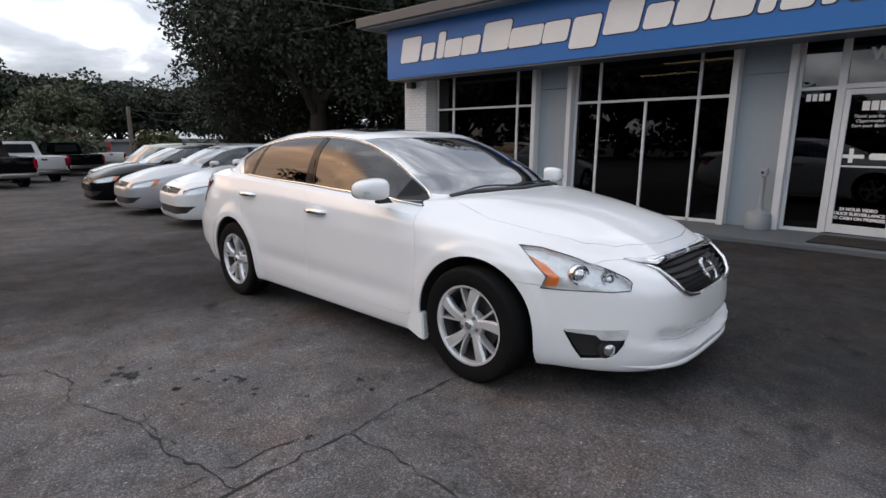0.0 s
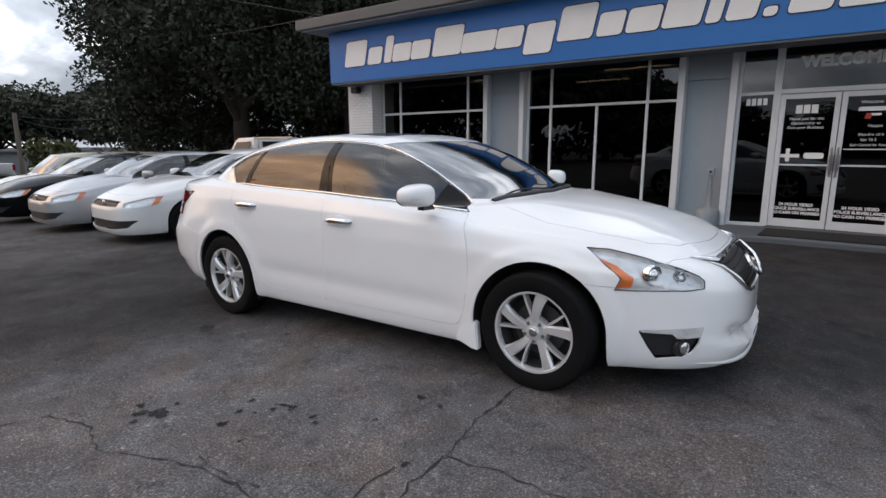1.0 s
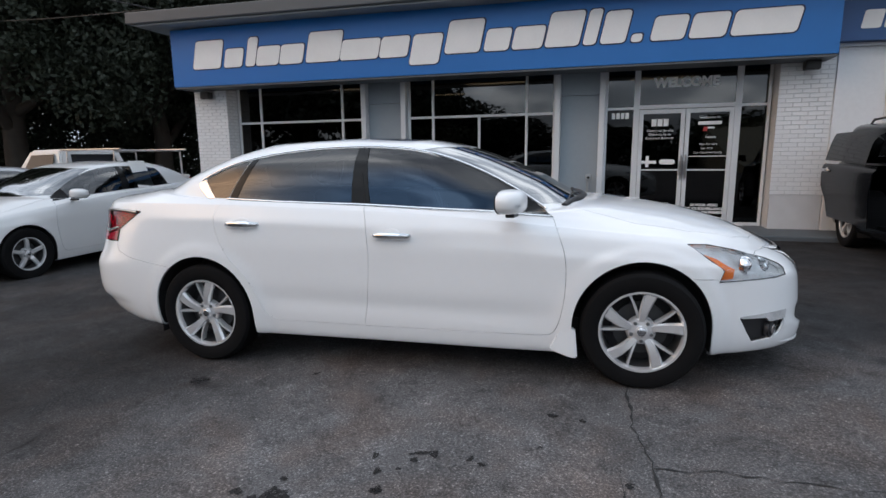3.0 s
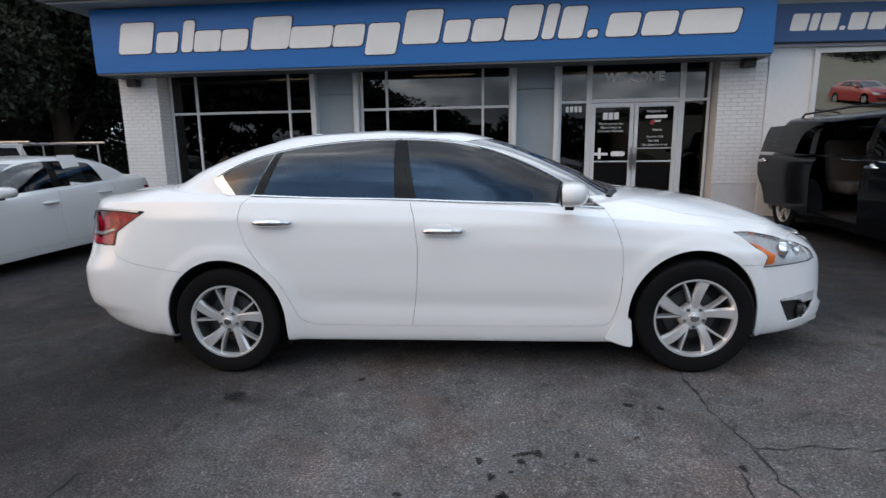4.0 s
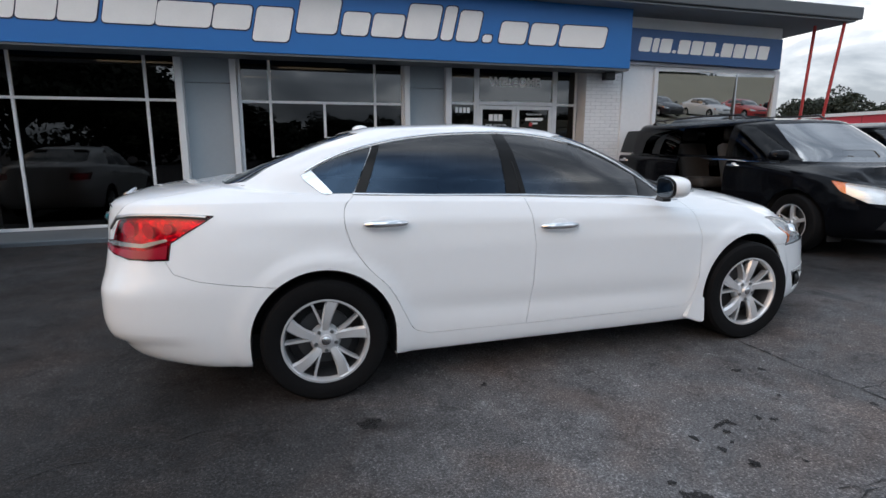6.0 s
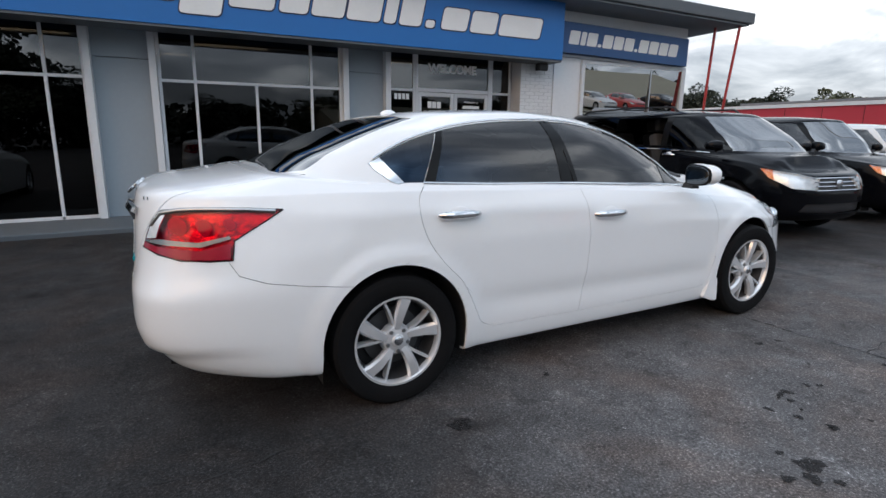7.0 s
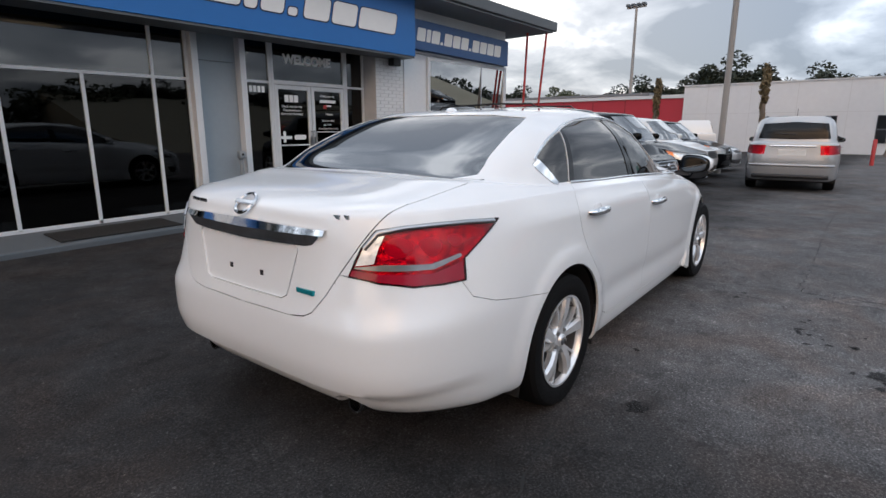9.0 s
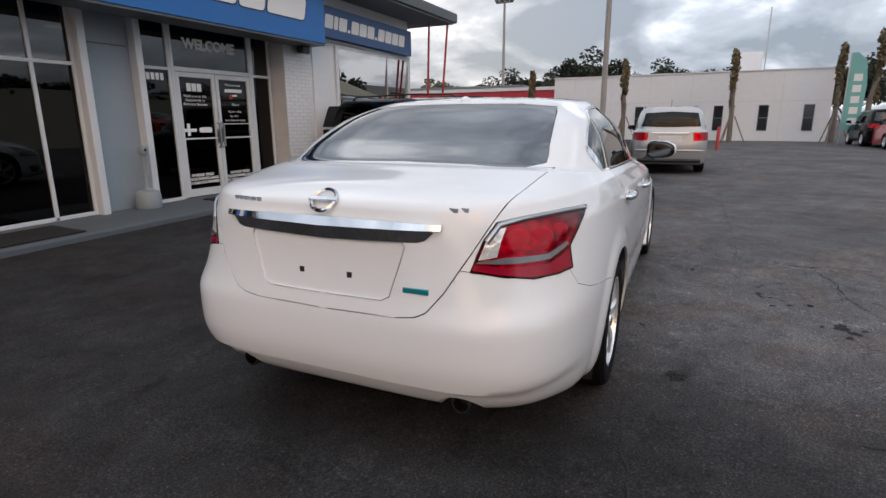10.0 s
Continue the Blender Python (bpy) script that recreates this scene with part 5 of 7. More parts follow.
HERO = dict(
    paint=M_PEARL, glass=M_FILM, screen=M_SCREEN, windscreen=M_CLEAR, lower=HERO_LOW, upper=HERO_UP, centre=HERO_CENTRE, n_side=124, n_end=34, step=0.028,
    wheels=(1.388, -1.388), wheel_r=0.334, wheel_y=0.862, arch_r=0.376, arch_dz=0.014, rim_r=0.228, wheel_style="twin", flare=0.012, flare_w=0.095, flare_s=0.034, gap=0.0014, intake=True,
    cabin_z=1.04, mid_x=-0.4, front_from=1.4, rear_to=-1.6, cuts=HERO_CUTS, handles=((-0.035, 0.872), (-1.045, 0.942)),
    shoulder=([-2.1, -1.2, -0.2, 0.9, 1.7], [0.985, 0.965, 0.925, 0.880, 0.80]), seats=((0.15, 0.37), (0.15, -0.37), (-0.62, 0.37), (-0.62, -0.37)), seat_z=0.40, crease=(0.405, 0.042), mirror=(0.66, 1.035, 1.065), bulbs=((1.92, 0.72, 0.675, 0.040), (2.04, 0.63, 0.650, 0.032)),
)
HERO_POSE = pose(-3.002, 3.132, 0.0, 0, -1.23, 3.84)
hero, hero_bm, hero_layer, hero_tree = build_car("saloon_car", "pearl white four-door saloon with chrome trim parked on asphalt", HERO_POSE, HERO)


def hero_point(view, u, v, lift=0.0, side=1):
    """A point on the saloon's skin as seen in a view, lifted off it, and the way it faces."""
    ax, d = VIEWS[view]
    up = Vector((0, 1, 0)) if view == "top" else Vector((0, 0, 1))
    co, no, _, _ = hero_tree.ray_cast(ax * u + up * v + d * 6, -d)
    if co is None:
        return None
    if no.dot(d) < 0:
        no = -no
    p = co + no * lift
    return Vector((p.x, p.y * side, p.z))


def hero_frame(view, u, v, lift):
    """A pose on the skin whose -y axis points out of it."""
    ax, d = VIEWS[view]
    co, no, _, _ = hero_tree.ray_cast(ax * u + Vector((0, 0, 1)) * v + d * 6, -d)
    if no.dot(d) < 0:
        no = -no
    rot = no.to_track_quat("-Y", "Z").to_matrix().to_4x4()
    return Matrix.Translation(co + no * lift) @ rot


def trim_strip(name, view, pts, r, mat, parent, label="", lift=0.002, mirror=True, squash=1.0):
    for sd in ((1, -1) if mirror else (1,)):
        q = [hero_point(view, u, v, lift, sd) for u, v in pts]
        q = [p for p in q if p is not None]
        if len(q) > 1:
            part(name, add_tube(bmesh.new(), q, r, 8), mat, parent, label, smooth=50)


def hero_fittings():
    belt_line = [(x, belt(x) + 0.002) for x in np.linspace(-1.20, 0.89, 30)]
    trim_strip("belt_trim", "side", belt_line, 0.0085, M_CHROME, hero, "chrome strip below the side windows")
    top = [(x, z + 0.008) for x, z in DLO_TOP[1:-1]]
    trim_strip("roof_trim", "side", top, 0.007, M_CHROME, hero, "chrome strip above the side windows")
    # dark seals round the lamps, and a silver line on top of the tail lights
    for mk, vw in ((11, "rearcorner"), (10, "frontcorner")):
        pts = [p for m2, v2, p in HERO_CUTS if m2 == mk][0]
        trim_strip("lamp_seal", vw, pts + pts[:1], 0.0035 if mk == 11 else 0.003, M_GAP if mk == 11 else M_RIM_DARK, hero, lift=0.001)
    trim_strip("lamp_trim", "rearcorner", [(-0.74, 1.010), (-0.85, 1.020), (-1.013, 1.024), (-1.11, 1.021), (-1.20, 1.008), (-1.25, 0.955)], 0.011, M_STEEL, hero, lift=0.004)
    # door split line through the window band
    trim_strip("pillar_gap", "side", [(-0.232, belt(-0.232)), (-0.262, 1.22), (-0.300, dlo_top(-0.30))], 0.003, M_GAP, hero)
    # mud flaps behind and before the wheels
    for sd in (1, -1):
        for x, w, z0 in ((0.985, 0.075, 0.165),):
            y = hero_tree.ray_cast(Vector((x - 0.03, 3, 0.30)), Vector((0, -1, 0)))[0].y - 0.046
            pts = [(x - 0.10, 0.21), (x + 0.02, z0), (x + 0.06, z0), (x + 0.048, 0.335), (x - 0.045, 0.335)]
            bm = prism(pts, 0.05, at=y)
            for v in bm.verts:
                v.co.y *= sd
            bmesh.ops.recalc_face_normals(bm, faces=bm.faces[:])
            bmesh.ops.bevel(bm, geom=bm.edges[:], offset=0.008, segments=2, affect="EDGES")
            part("mud_flap", bm, M_PEARL, hero, smooth=40)
    # grille slats, chrome wings and emblem
    grille = [o for o in hero.children if o.name.startswith("grille")][0]
    for k in range(6):
        z = 0.556 + 0.029 * k
        wdt = float(np.interp(z, [0.54, 0.575, 0.63, 0.70], [0.22, 0.34, 0.385, 0.40]))
        q = []
        for y in np.linspace(-wdt, wdt, 21):
            p = hero_point("front", abs(y), z, -0.022)
            q.append((p.x, y, p.z))
        part("grille_slat", add_tube(bmesh.new(), q, 0.0075, 6), M_GRILLE, grille, smooth=50)
    for sd in (1, -1):
        wing = [hero_point("front", y, z, 0.004, sd) for y, z in ((0.20, 0.545), (0.30, 0.556), (0.355, 0.575), (0.395, 0.630), (0.43, 0.690), (0.50, 0.735))]
        part("chrome_wing", add_tube(bmesh.new(), wing, 0.012, 8, radii=[0.010, 0.013, 0.014, 0.014, 0.012, 0.004]), M_CHROME, grille, "chrome grille edge", smooth=50)
        upw = [hero_point("front", y, z, 0.004, sd) for y, z in ((0.02, 0.728), (0.18, 0.727), (0.30, 0.722), (0.42, 0.712), (0.48, 0.728), (0.53, 0.745))]
        part("chrome_wing", add_tube(bmesh.new(), upw, 0.012, 8, radii=[0.014, 0.016, 0.020, 0.024, 0.018, 0.004]), M_CHROME, grille, "chrome grille edge", smooth=50)
    c = hero_point("front", 0.0, 0.632, 0.010)
    ring = lathe([(0.058, -0.006), (0.066, -0.012), (0.074, -0.006), (0.074, 0.004), (0.058, 0.004)], 36, closed=True)
    mtx = hero_frame("front", 0.0005, 0.632, 0.010)
    ring.transform(mtx)
    part("emblem", ring, M_BADGE, grille, "round chrome emblem", smooth=40)
    bar = box((-0.082, -0.012, -0.012), (0.082, 0.006, 0.012), 0.004)
    bar.transform(mtx)
    part("emblem_bar", bar, M_BADGE, grille)
    # lower intake groove and lip
    for z, r in ((0.306, 0.012),):
        q = []
        for y in np.linspace(-0.50, 0.50, 21):
            p = hero_point("front", abs(y), z + 0.05 * (abs(y) / 0.5) ** 3, -0.002)
            q.append((p.x, y, p.z))
        part("bumper_groove", add_tube(bmesh.new(), q, r * 0.7, 6), M_PEARL if r > 0.008 else M_GAP, hero, smooth=50)
    lip = []
    for y in np.linspace(-0.70, 0.70, 29):
        p = hero_point("front", abs(y), 0.196 + 0.02 * (abs(y) / 0.6) ** 3, 0.0)
        lip.append((p.x - 0.006, y, p.z))
    part("bumper_lip", add_tube(bmesh.new(), lip, 0.022, 10, radii=[0.002 + 0.020 * max(0.0, min(1.0, (0.70 - abs(float(q[1]))) / 0.35)) ** 0.7 for q in lip]), M_PEARL, hero, smooth=50)
    for sd in (1, -1):
        p = hero_point("frontcorner", -0.99, 0.305, -0.018, sd)
        fog = lathe([(0.0, -0.012), (0.028, -0.012), (0.036, -0.004), (0.048, -0.004), (0.052, 0.006), (0.052, 0.02)], 28)
        fog.transform(pose(p.x, p.y, p.z, 0, 0, 90 + 38 * sd))
        fo = part("fog_lamp", fog, M_PLASTIC, hero, "round fog lamp in a black surround", smooth=40)
        gl = lathe([(0.0, -0.020), (0.018, -0.018), (0.030, -0.0125)], 24)
        gl.transform(pose(p.x, p.y, p.z, 0, 0, 90 + 38 * sd))
        part("fog_lens", gl, M_LAMP_IN, fo, smooth=60)
    # tail: chrome bar, emblem, badge bars, plate bolts, exhausts
    bar = bmesh.new()
    rows = []
    for y in np.linspace(-0.485, 0.485, 33):
        k = abs(y) / 0.485
        p = hero_point("rear", abs(y), 0.985)
        zt = 1.024 - 0.008 * k ** 2
        zb = 0.938 + 0.014 * k + max(0, k - 0.86) * 0.45
        t = 0.036 * (1 - 0.55 * k ** 3)
        rows.append([bar.verts.new(v) for v in ((p.x + 0.03, y, zt), (p.x - t * 0.5, y, zt), (p.x - t, y, zt - 0.020 - 0.012 * (1 - k)), (p.x - t * 0.25, y, zb), (p.x + 0.03, y, zb))])
    for a, b in zip(rows, rows[1:]):
        for k in range(5):
            bar.faces.new((a[k], a[(k + 1) % 5], b[(k + 1) % 5], b[k]))
    bar.faces.new(rows[0])
    bar.faces.new(rows[-1])
    bmesh.ops.recalc_face_normals(bar, faces=bar.faces[:])
    part("chrome_bar", bar, M_CHROME, hero, "broad chrome bar across the boot lid", smooth=30)
    c = hero_point("rear", 0.0, 1.074, 0.004)
    ring = lathe([(0.044, -0.004), (0.051, -0.009), (0.058, -0.004), (0.058, 0.004), (0.044, 0.004)], 36, closed=True)
    mtx = hero_frame("rear", 0.0005, 1.074, 0.006)
    ring.transform(mtx)
    em = part("emblem", ring, M_BADGE, hero, "round chrome emblem", smooth=40)
    bb = box((-0.064, -0.012, -0.010), (0.064, 0.004, 0.010), 0.003)
    bb.transform(mtx)
    part("emblem_bar", bb, M_BADGE, em)
    for y0, ws in ((0.46, (0.024, 0.020, 0.020, 0.009, 0.027, 0.024)), (-0.50, (0.032, 0.028))):
        y = y0
        for wd in ws:
            p = hero_point("rear", abs(y - wd / 2), 1.064, 0.001)
            bm = box((p.x - 0.003, y - wd, 1.056), (p.x + 0.003, y, 1.072), 0.001)
            part("badge_bar", bm, M_CHROME, hero)
            y -= wd + 0.006
    p = hero_point("rear", 0.40, 0.775, 0.001)
    part("badge", box((p.x - 0.004, -0.445, 0.766), (p.x + 0.01, -0.345, 0.786), 0.002), M_TEAL, hero, "small teal badge")
    for y in (0.105, -0.115):
        p = hero_point("rear", 0.10, 0.802, -0.010)
        part("plate_bolt", box((p.x - 0.006, y - 0.011, 0.789), (p.x + 0.01, y + 0.011, 0.815)), M_GAP, hero)
    # chrome reflector cups behind the red glass
    lights = [o for o in hero.children if o.name.startswith("tail_light")]
    for sd, lamp in zip((1, -1), lights):
        for u, v, ru, rv in ((-1.125, 0.955, 0.052, 0.040), (-1.005, 0.950, 0.046, 0.038), (-0.905, 0.962, 0.036, 0.026)):
            cup = bmesh.new()
            bmesh.ops.create_uvsphere(cup, u_segments=20, v_segments=12, radius=1.0)
            p = hero_point("rearcorner", u, v, -0.016, sd)
            for q in cup.verts:
                q.co = Vector((p.x + 0.707 * ru * q.co.x, p.y + 0.707 * ru * q.co.x * sd + 0.010 * q.co.y, p.z + rv * q.co.z))
            part("reflector_cup", cup, M_CUP, lamp, smooth=60)
    for sd in (1, -1):
        t = lathe([(0.030, -0.12), (0.038, -0.12), (0.040, -0.10), (0.040, 0.12), (0.034, 0.12), (0.032, -0.10)], 24, closed=True)
        t.transform(pose(-2.27, 0.525 * sd, 0.300, 0, 0, -90))
        part("exhaust_tip", t, M_EXHAUST, hero, "steel exhaust tip", smooth=40)
        dk = lathe([(0.0, 0.0), (0.036, 0.0)], 20)
        dk.transform(pose(-2.33, 0.525 * sd, 0.300, 0, 0, -90))
        part("exhaust_hole", dk, M_GAP, hero)
    # bumper crease lines and roof aerial
    ant = bmesh.new()
    bmesh.ops.create_uvsphere(ant, u_segments=16, v_segments=8, radius=1)
    for v in ant.verts:
        v.co = Vector((-1.02 + v.co.x * 0.055, v.co.y * 0.028, 1.446 + max(v.co.z, -0.2) * 0.03))
    part("aerial", ant, M_PEARL, hero, "small white roof aerial", smooth=60)
    # black cowl and two wipers
    cowl = []
    for y in np.linspace(-0.62, 0.62, 21):
        p = hero_point("top", float(np.interp(abs(y), [0, 0.35, 0.62], [1.085, 1.05, 0.96])), abs(y), 0.0)
        cowl.append((p.x, y, p.z - 0.004))
    part("cowl", add_tube(bmesh.new(), cowl, 0.022, 8), M_PLASTIC, hero, smooth=50)
    for y0, y1 in ((0.55, -0.05), (0.0, -0.58)):
        q = []
        for f in np.linspace(0, 1, 9):
            y = y0 + (y1 - y0) * f
            p = hero_point("top", 1.045 - 0.05 * f * (1 - f) - 0.11 * abs(y), abs(y), 0.008)
            q.append((p.x, y, p.z))
        part("wiper", add_tube(bmesh.new(), q, 0.006, 6), M_PLASTIC, hero, "black wiper blade", smooth=50)


hero_fittings()


# ---- other cars
def sedan_spec(paint, sx=0.952, sy=0.909, sz=0.985, **kw):
    """A plainer saloon with a thin grille, built on similar levels."""
    low = [(r[0] * sx, r[1] * sx * 1.02, r[2] * sy, r[3], r[4] + 1.3, tuple(z * sz for z in r[5])) for r in HERO_LOW]
    up = [(r[0] * sx - 0.02, r[1] * sx, r[2] * sy, r[3], r[4], tuple(z * sz for z in r[5])) for r in HERO_UP]
    centre = [(x * sx, z * sz) for x, z in HERO_CENTRE]
    sc = lambda pts: [(x * sx, z * sz) for x, z in pts]
    cuts = [
        (1, "side", sc(B_MID[::-1] + BELT_F[1:-1] + FRONT_EDGE)), (2, "side", sc(B_MID + REAR_EDGE[::-1] + BELT_R[1:-1])),
        (3, "side", sc(FRONT_GLASS)), (4, "side", sc(slant(-1.12, -1.0, -0.345, -0.345))), (6, "side", sc(slant(-0.345, -0.345, -0.20, -0.262))),
        (25, "side", sc(SAIL)),
        (8, "front", sc([(-0.1, 1.025), (0.35, 1.025), (0.70, 1.035), (0.645, 1.22), (0.56, 1.372), (0.2, 1.392), (-0.1, 1.393)])),
        (9, "rear", sc([(-0.1, 1.168), (0.56, 1.152), (0.64, 1.20), (0.56, 1.37), (0.35, 1.407), (-0.1, 1.412)])),
        (13, "top", [(1.06, -0.1), (0.93, 0.60), (0.90, 0.68), (1.50, 0.73), (1.85, 0.68), (2.02, 0.50), (2.07, -0.1)]),
        (10, "frontcorner", [(-0.62, 0.745), (-0.80, 0.735), (-1.02, 0.690), (-1.14, 0.655), (-1.14, 0.60), (-1.00, 0.585), (-0.78, 0.605), (-0.68, 0.64)]),
        (20, "frontcorner", [(-0.62, 0.745), (-0.70, 0.742), (-0.76, 0.615), (-0.68, 0.64)]),
        (12, "front", [(-0.1, 0.690), (0.46, 0.684), (0.47, 0.605), (-0.1, 0.590)]),
        (15, "front", [(-0.1, 0.390), (0.50, 0.392), (0.74, 0.400), (0.64, 0.290), (0.35, 0.255), (-0.1, 0.248)]),
        (11, "rearcorner", [(-0.80, 0.94), (-1.25, 0.94), (-1.28, 0.82), (-0.90, 0.81)]),
    ]
    S = dict(paint=paint, glass=M_CARGLASS, lower=low, upper=up, centre=centre, n_side=64, n_end=18, step=0.06, wheels=(1.325, -1.325), wheel_r=0.325, wheel_y=0.775,
             arch_r=0.350, rim_r=0.205, cabin_z=1.02, mid_x=-0.4, front_from=1.2, rear_to=-1.5, cuts=cuts, handles=((-0.035, 0.85), (-0.98, 0.92)),
             mirror=(0.62, 0.955, 1.03), handle_mat=paint, slat_mat=M_ALLOY_DARK, slat_r=0.004, bulb_mat=M_DARKWIN, bulbs=((1.83, 0.62, 0.645, 0.045), (1.95, 0.50, 0.64, 0.035)))
    S.update(kw)
    return S


def tall_spec(paint, L=4.9, W=1.85, H=1.70, wb=2.9, belt_z=1.10, hood=1.02, nose_z=0.86, cowl=1.35, head=0.75, tail_top=None, van=False, **kw):
    """A high-sided wagon or van: levels from a few main sizes."""
    xf, xr, hw = L / 2, -L / 2, W / 2
    zb = 0.24
    fr = (0.0, 0.03, 0.20, 0.40, 0.58, 0.74, 0.87, 0.96, 1.0)
    wr = (0.91, 0.955, 0.98, 0.99, 1.0, 1.0, 0.99, 0.975, 0.945)
    no = (-0.16, -0.09, -0.01, 0.0, 0.0, -0.02, -0.05, -0.10, -0.17)
    ta = (0.14, 0.08, 0.02, 0.0, 0.0, 0.02, 0.03, 0.04, 0.06)
    low = []
    for f, w, a, t in zip(fr, wr, no, ta):
        z = lambda top: zb + (top - zb) * f
        low.append((xr + t, xf + a, hw * w, kw.get("square", 6.0), 4.2, (z(belt_z + 0.04), z(belt_z + 0.02), z(belt_z - 0.02), z(hood - 0.06), z(nose_z))))
    tr = xr + 0.10 if tail_top is None else tail_top
    up = []
    for f, w in zip((0.0, 0.35, 0.72, 0.93, 1.0), kw.get("widths", (0.915, 0.885, 0.83, 0.75, 0.64))):
        zt = belt_z + (H - 0.07 - belt_z) * f
        up.append((xr + 0.12 + (tr + 0.22 - xr - 0.12) * f ** 1.5, cowl + (head - cowl) * f, hw * w, kw.get("square", 5.5), 4.2, (zt + 0.05, zt + 0.03, zt, max(zt - 0.06 * (1 - f), hood - 0.01), zt + 0.0 if f else hood + 0.03)))
    up.append((tr + 0.40, head - 0.15, hw * 0.34, 4.0, 3.6, (H - 0.03, H - 0.012, H - 0.006, H - 0.02, H - 0.05)))
    up.append((tr + 0.60, head - 0.35, 0.002, 3.0, 3.0, (H - 0.01, H - 0.002, H, H - 0.012, H - 0.03)))
    centre = [(xr + 0.06, belt_z + 0.04), (xr + 0.12, belt_z + 0.05), (cowl, hood + 0.03), (cowl + 0.3, hood + 0.012), (xf - 0.35, nose_z + 0.05), (xf - 0.17, nose_z)]
    wf, wk = wb / 2 + 0.04, -wb / 2 + 0.04
    t0, zt0, zt1 = tr + 0.42, belt_z + 0.035, H - 0.14
    xb = head - 0.55
    a_foot, a_top = cowl - 0.28, head - 0.10
    door_x = a_foot + 0.05
    mid_b = door_x - 1.12
    cuts = [
        (1, "side", [(door_x, belt_z - 0.01), (door_x + 0.04, 0.75), (door_x - 0.02, 0.40), (door_x - 0.12, 0.36), (mid_b, 0.36), (mid_b, belt_z)]),
        (2, "side", [(mid_b, belt_z), (mid_b, 0.36), (wk + 0.52, 0.36), (wk + 0.40, 0.62), (wk + 0.20, 0.80), (wk + 0.12, belt_z + 0.01)]),
        (3, "side", [(a_foot - 0.02, zt0 - 0.03), (a_top - 0.10, zt1), (mid_b + 0.06, zt1 + 0.01), (mid_b + 0.06, zt0)]),
        (4, "side", [(mid_b - 0.06, zt0), (mid_b - 0.06, zt1 + 0.01), (wk + 0.22, zt1), (wk + 0.10, zt0 + 0.02)]),
        (5, "side", [(wk - 0.02, zt0 + 0.03), (wk + 0.12, zt1), (xr + 0.55, zt1 - 0.02), (xr + 0.36, zt0 + 0.06)]),
        (6, "side", [(mid_b + 0.06, zt0), (mid_b + 0.06, zt1 + 0.01), (mid_b - 0.06, zt1 + 0.01), (mid_b - 0.06, zt0)]),
        (8, "front", [(-0.1, hood + 0.05), (hw * 0.74, hood + 0.06), (hw * 0.70, (hood + H) / 2), (hw * 0.62, H - 0.12), (-0.1, H - 0.10)]),
        (9, "rear", [(-0.1, belt_z + 0.10), (hw * 0.74, belt_z + 0.12), (hw * 0.66, H - 0.17), (-0.1, H - 0.13)]),
        (13, "top", [(cowl - 0.05, -0.1), (cowl - 0.18, hw * 0.72), (xf - 0.45, hw * 0.70), (xf - 0.24, hw * 0.5), (xf - 0.20, -0.1)]),
        (10, "frontcorner", kw.pop("lamp", [(-xf / 1.414 + 0.95, nose_z + 0.05), (-xf / 1.414 + 0.55, nose_z + 0.0), (-xf / 1.414 + 0.28, nose_z - 0.06), (-xf / 1.414 + 0.30, nose_z - 0.20), (-xf / 1.414 + 0.60, nose_z - 0.18), (-xf / 1.414 + 0.86, nose_z - 0.06)])),
        (20, "frontcorner", [(-xf / 1.414 + 0.95, nose_z + 0.05), (-xf / 1.414 + 0.82, nose_z + 0.03), (-xf / 1.414 + 0.80, nose_z - 0.09), (-xf / 1.414 + 0.86, nose_z - 0.06)]),
        (12, "front", [(-0.1, nose_z - 0.03), (hw * 0.48, nose_z - 0.04), (hw * 0.42, nose_z - 0.22), (-0.1, nose_z - 0.23)]),
        (15, "front", [(-0.1, 0.47), (hw * 0.55, 0.47), (hw * 0.62, 0.36), (-0.1, 0.33)]),
        (11, "rearcorner", kw.pop("tail", [(xr / 1.414 + 0.95, belt_z - 0.02), (xr / 1.414 + 0.38, belt_z - 0.02), (xr / 1.414 + 0.38, belt_z - 0.22), (xr / 1.414 + 0.88, belt_z - 0.20)])),
    ]
    S = dict(paint=paint, glass=M_TINT, lower=low, upper=up, centre=centre, n_side=60, n_end=18, step=0.07, wheels=(wf, wk), wheel_r=0.355, wheel_y=hw - 0.13,
             arch_r=0.395, rim_r=0.225, cabin_z=belt_z, mid_x=0.0, front_from=xf - 1.3, rear_to=xr + 1.2, cuts=cuts, handles=((mid_b + 0.16, belt_z - 0.09), (wk + 0.34, belt_z - 0.08)),
             mirror=(a_foot - 0.06, hw + 0.08, belt_z + 0.06), dash_x=cowl - 0.5, seats=((0.25, 0.4), (0.25, -0.4), (-0.75, 0.4), (-0.75, -0.4)), seat_z=0.62)
    S.update(kw)
    return S


def put_car(name, label, x, y, heading, S, group=""):
    """Stand a car on the lot with its middle at x, y and its nose towards the heading (degrees from +x)."""
    return build_car(name, label, pose(x, y, ground_z(x), 0, 0, heading), S, group)


LEFT_ROW, RIGHT_ROW = "cars parked beside the trees", "cars parked beyond the shop"


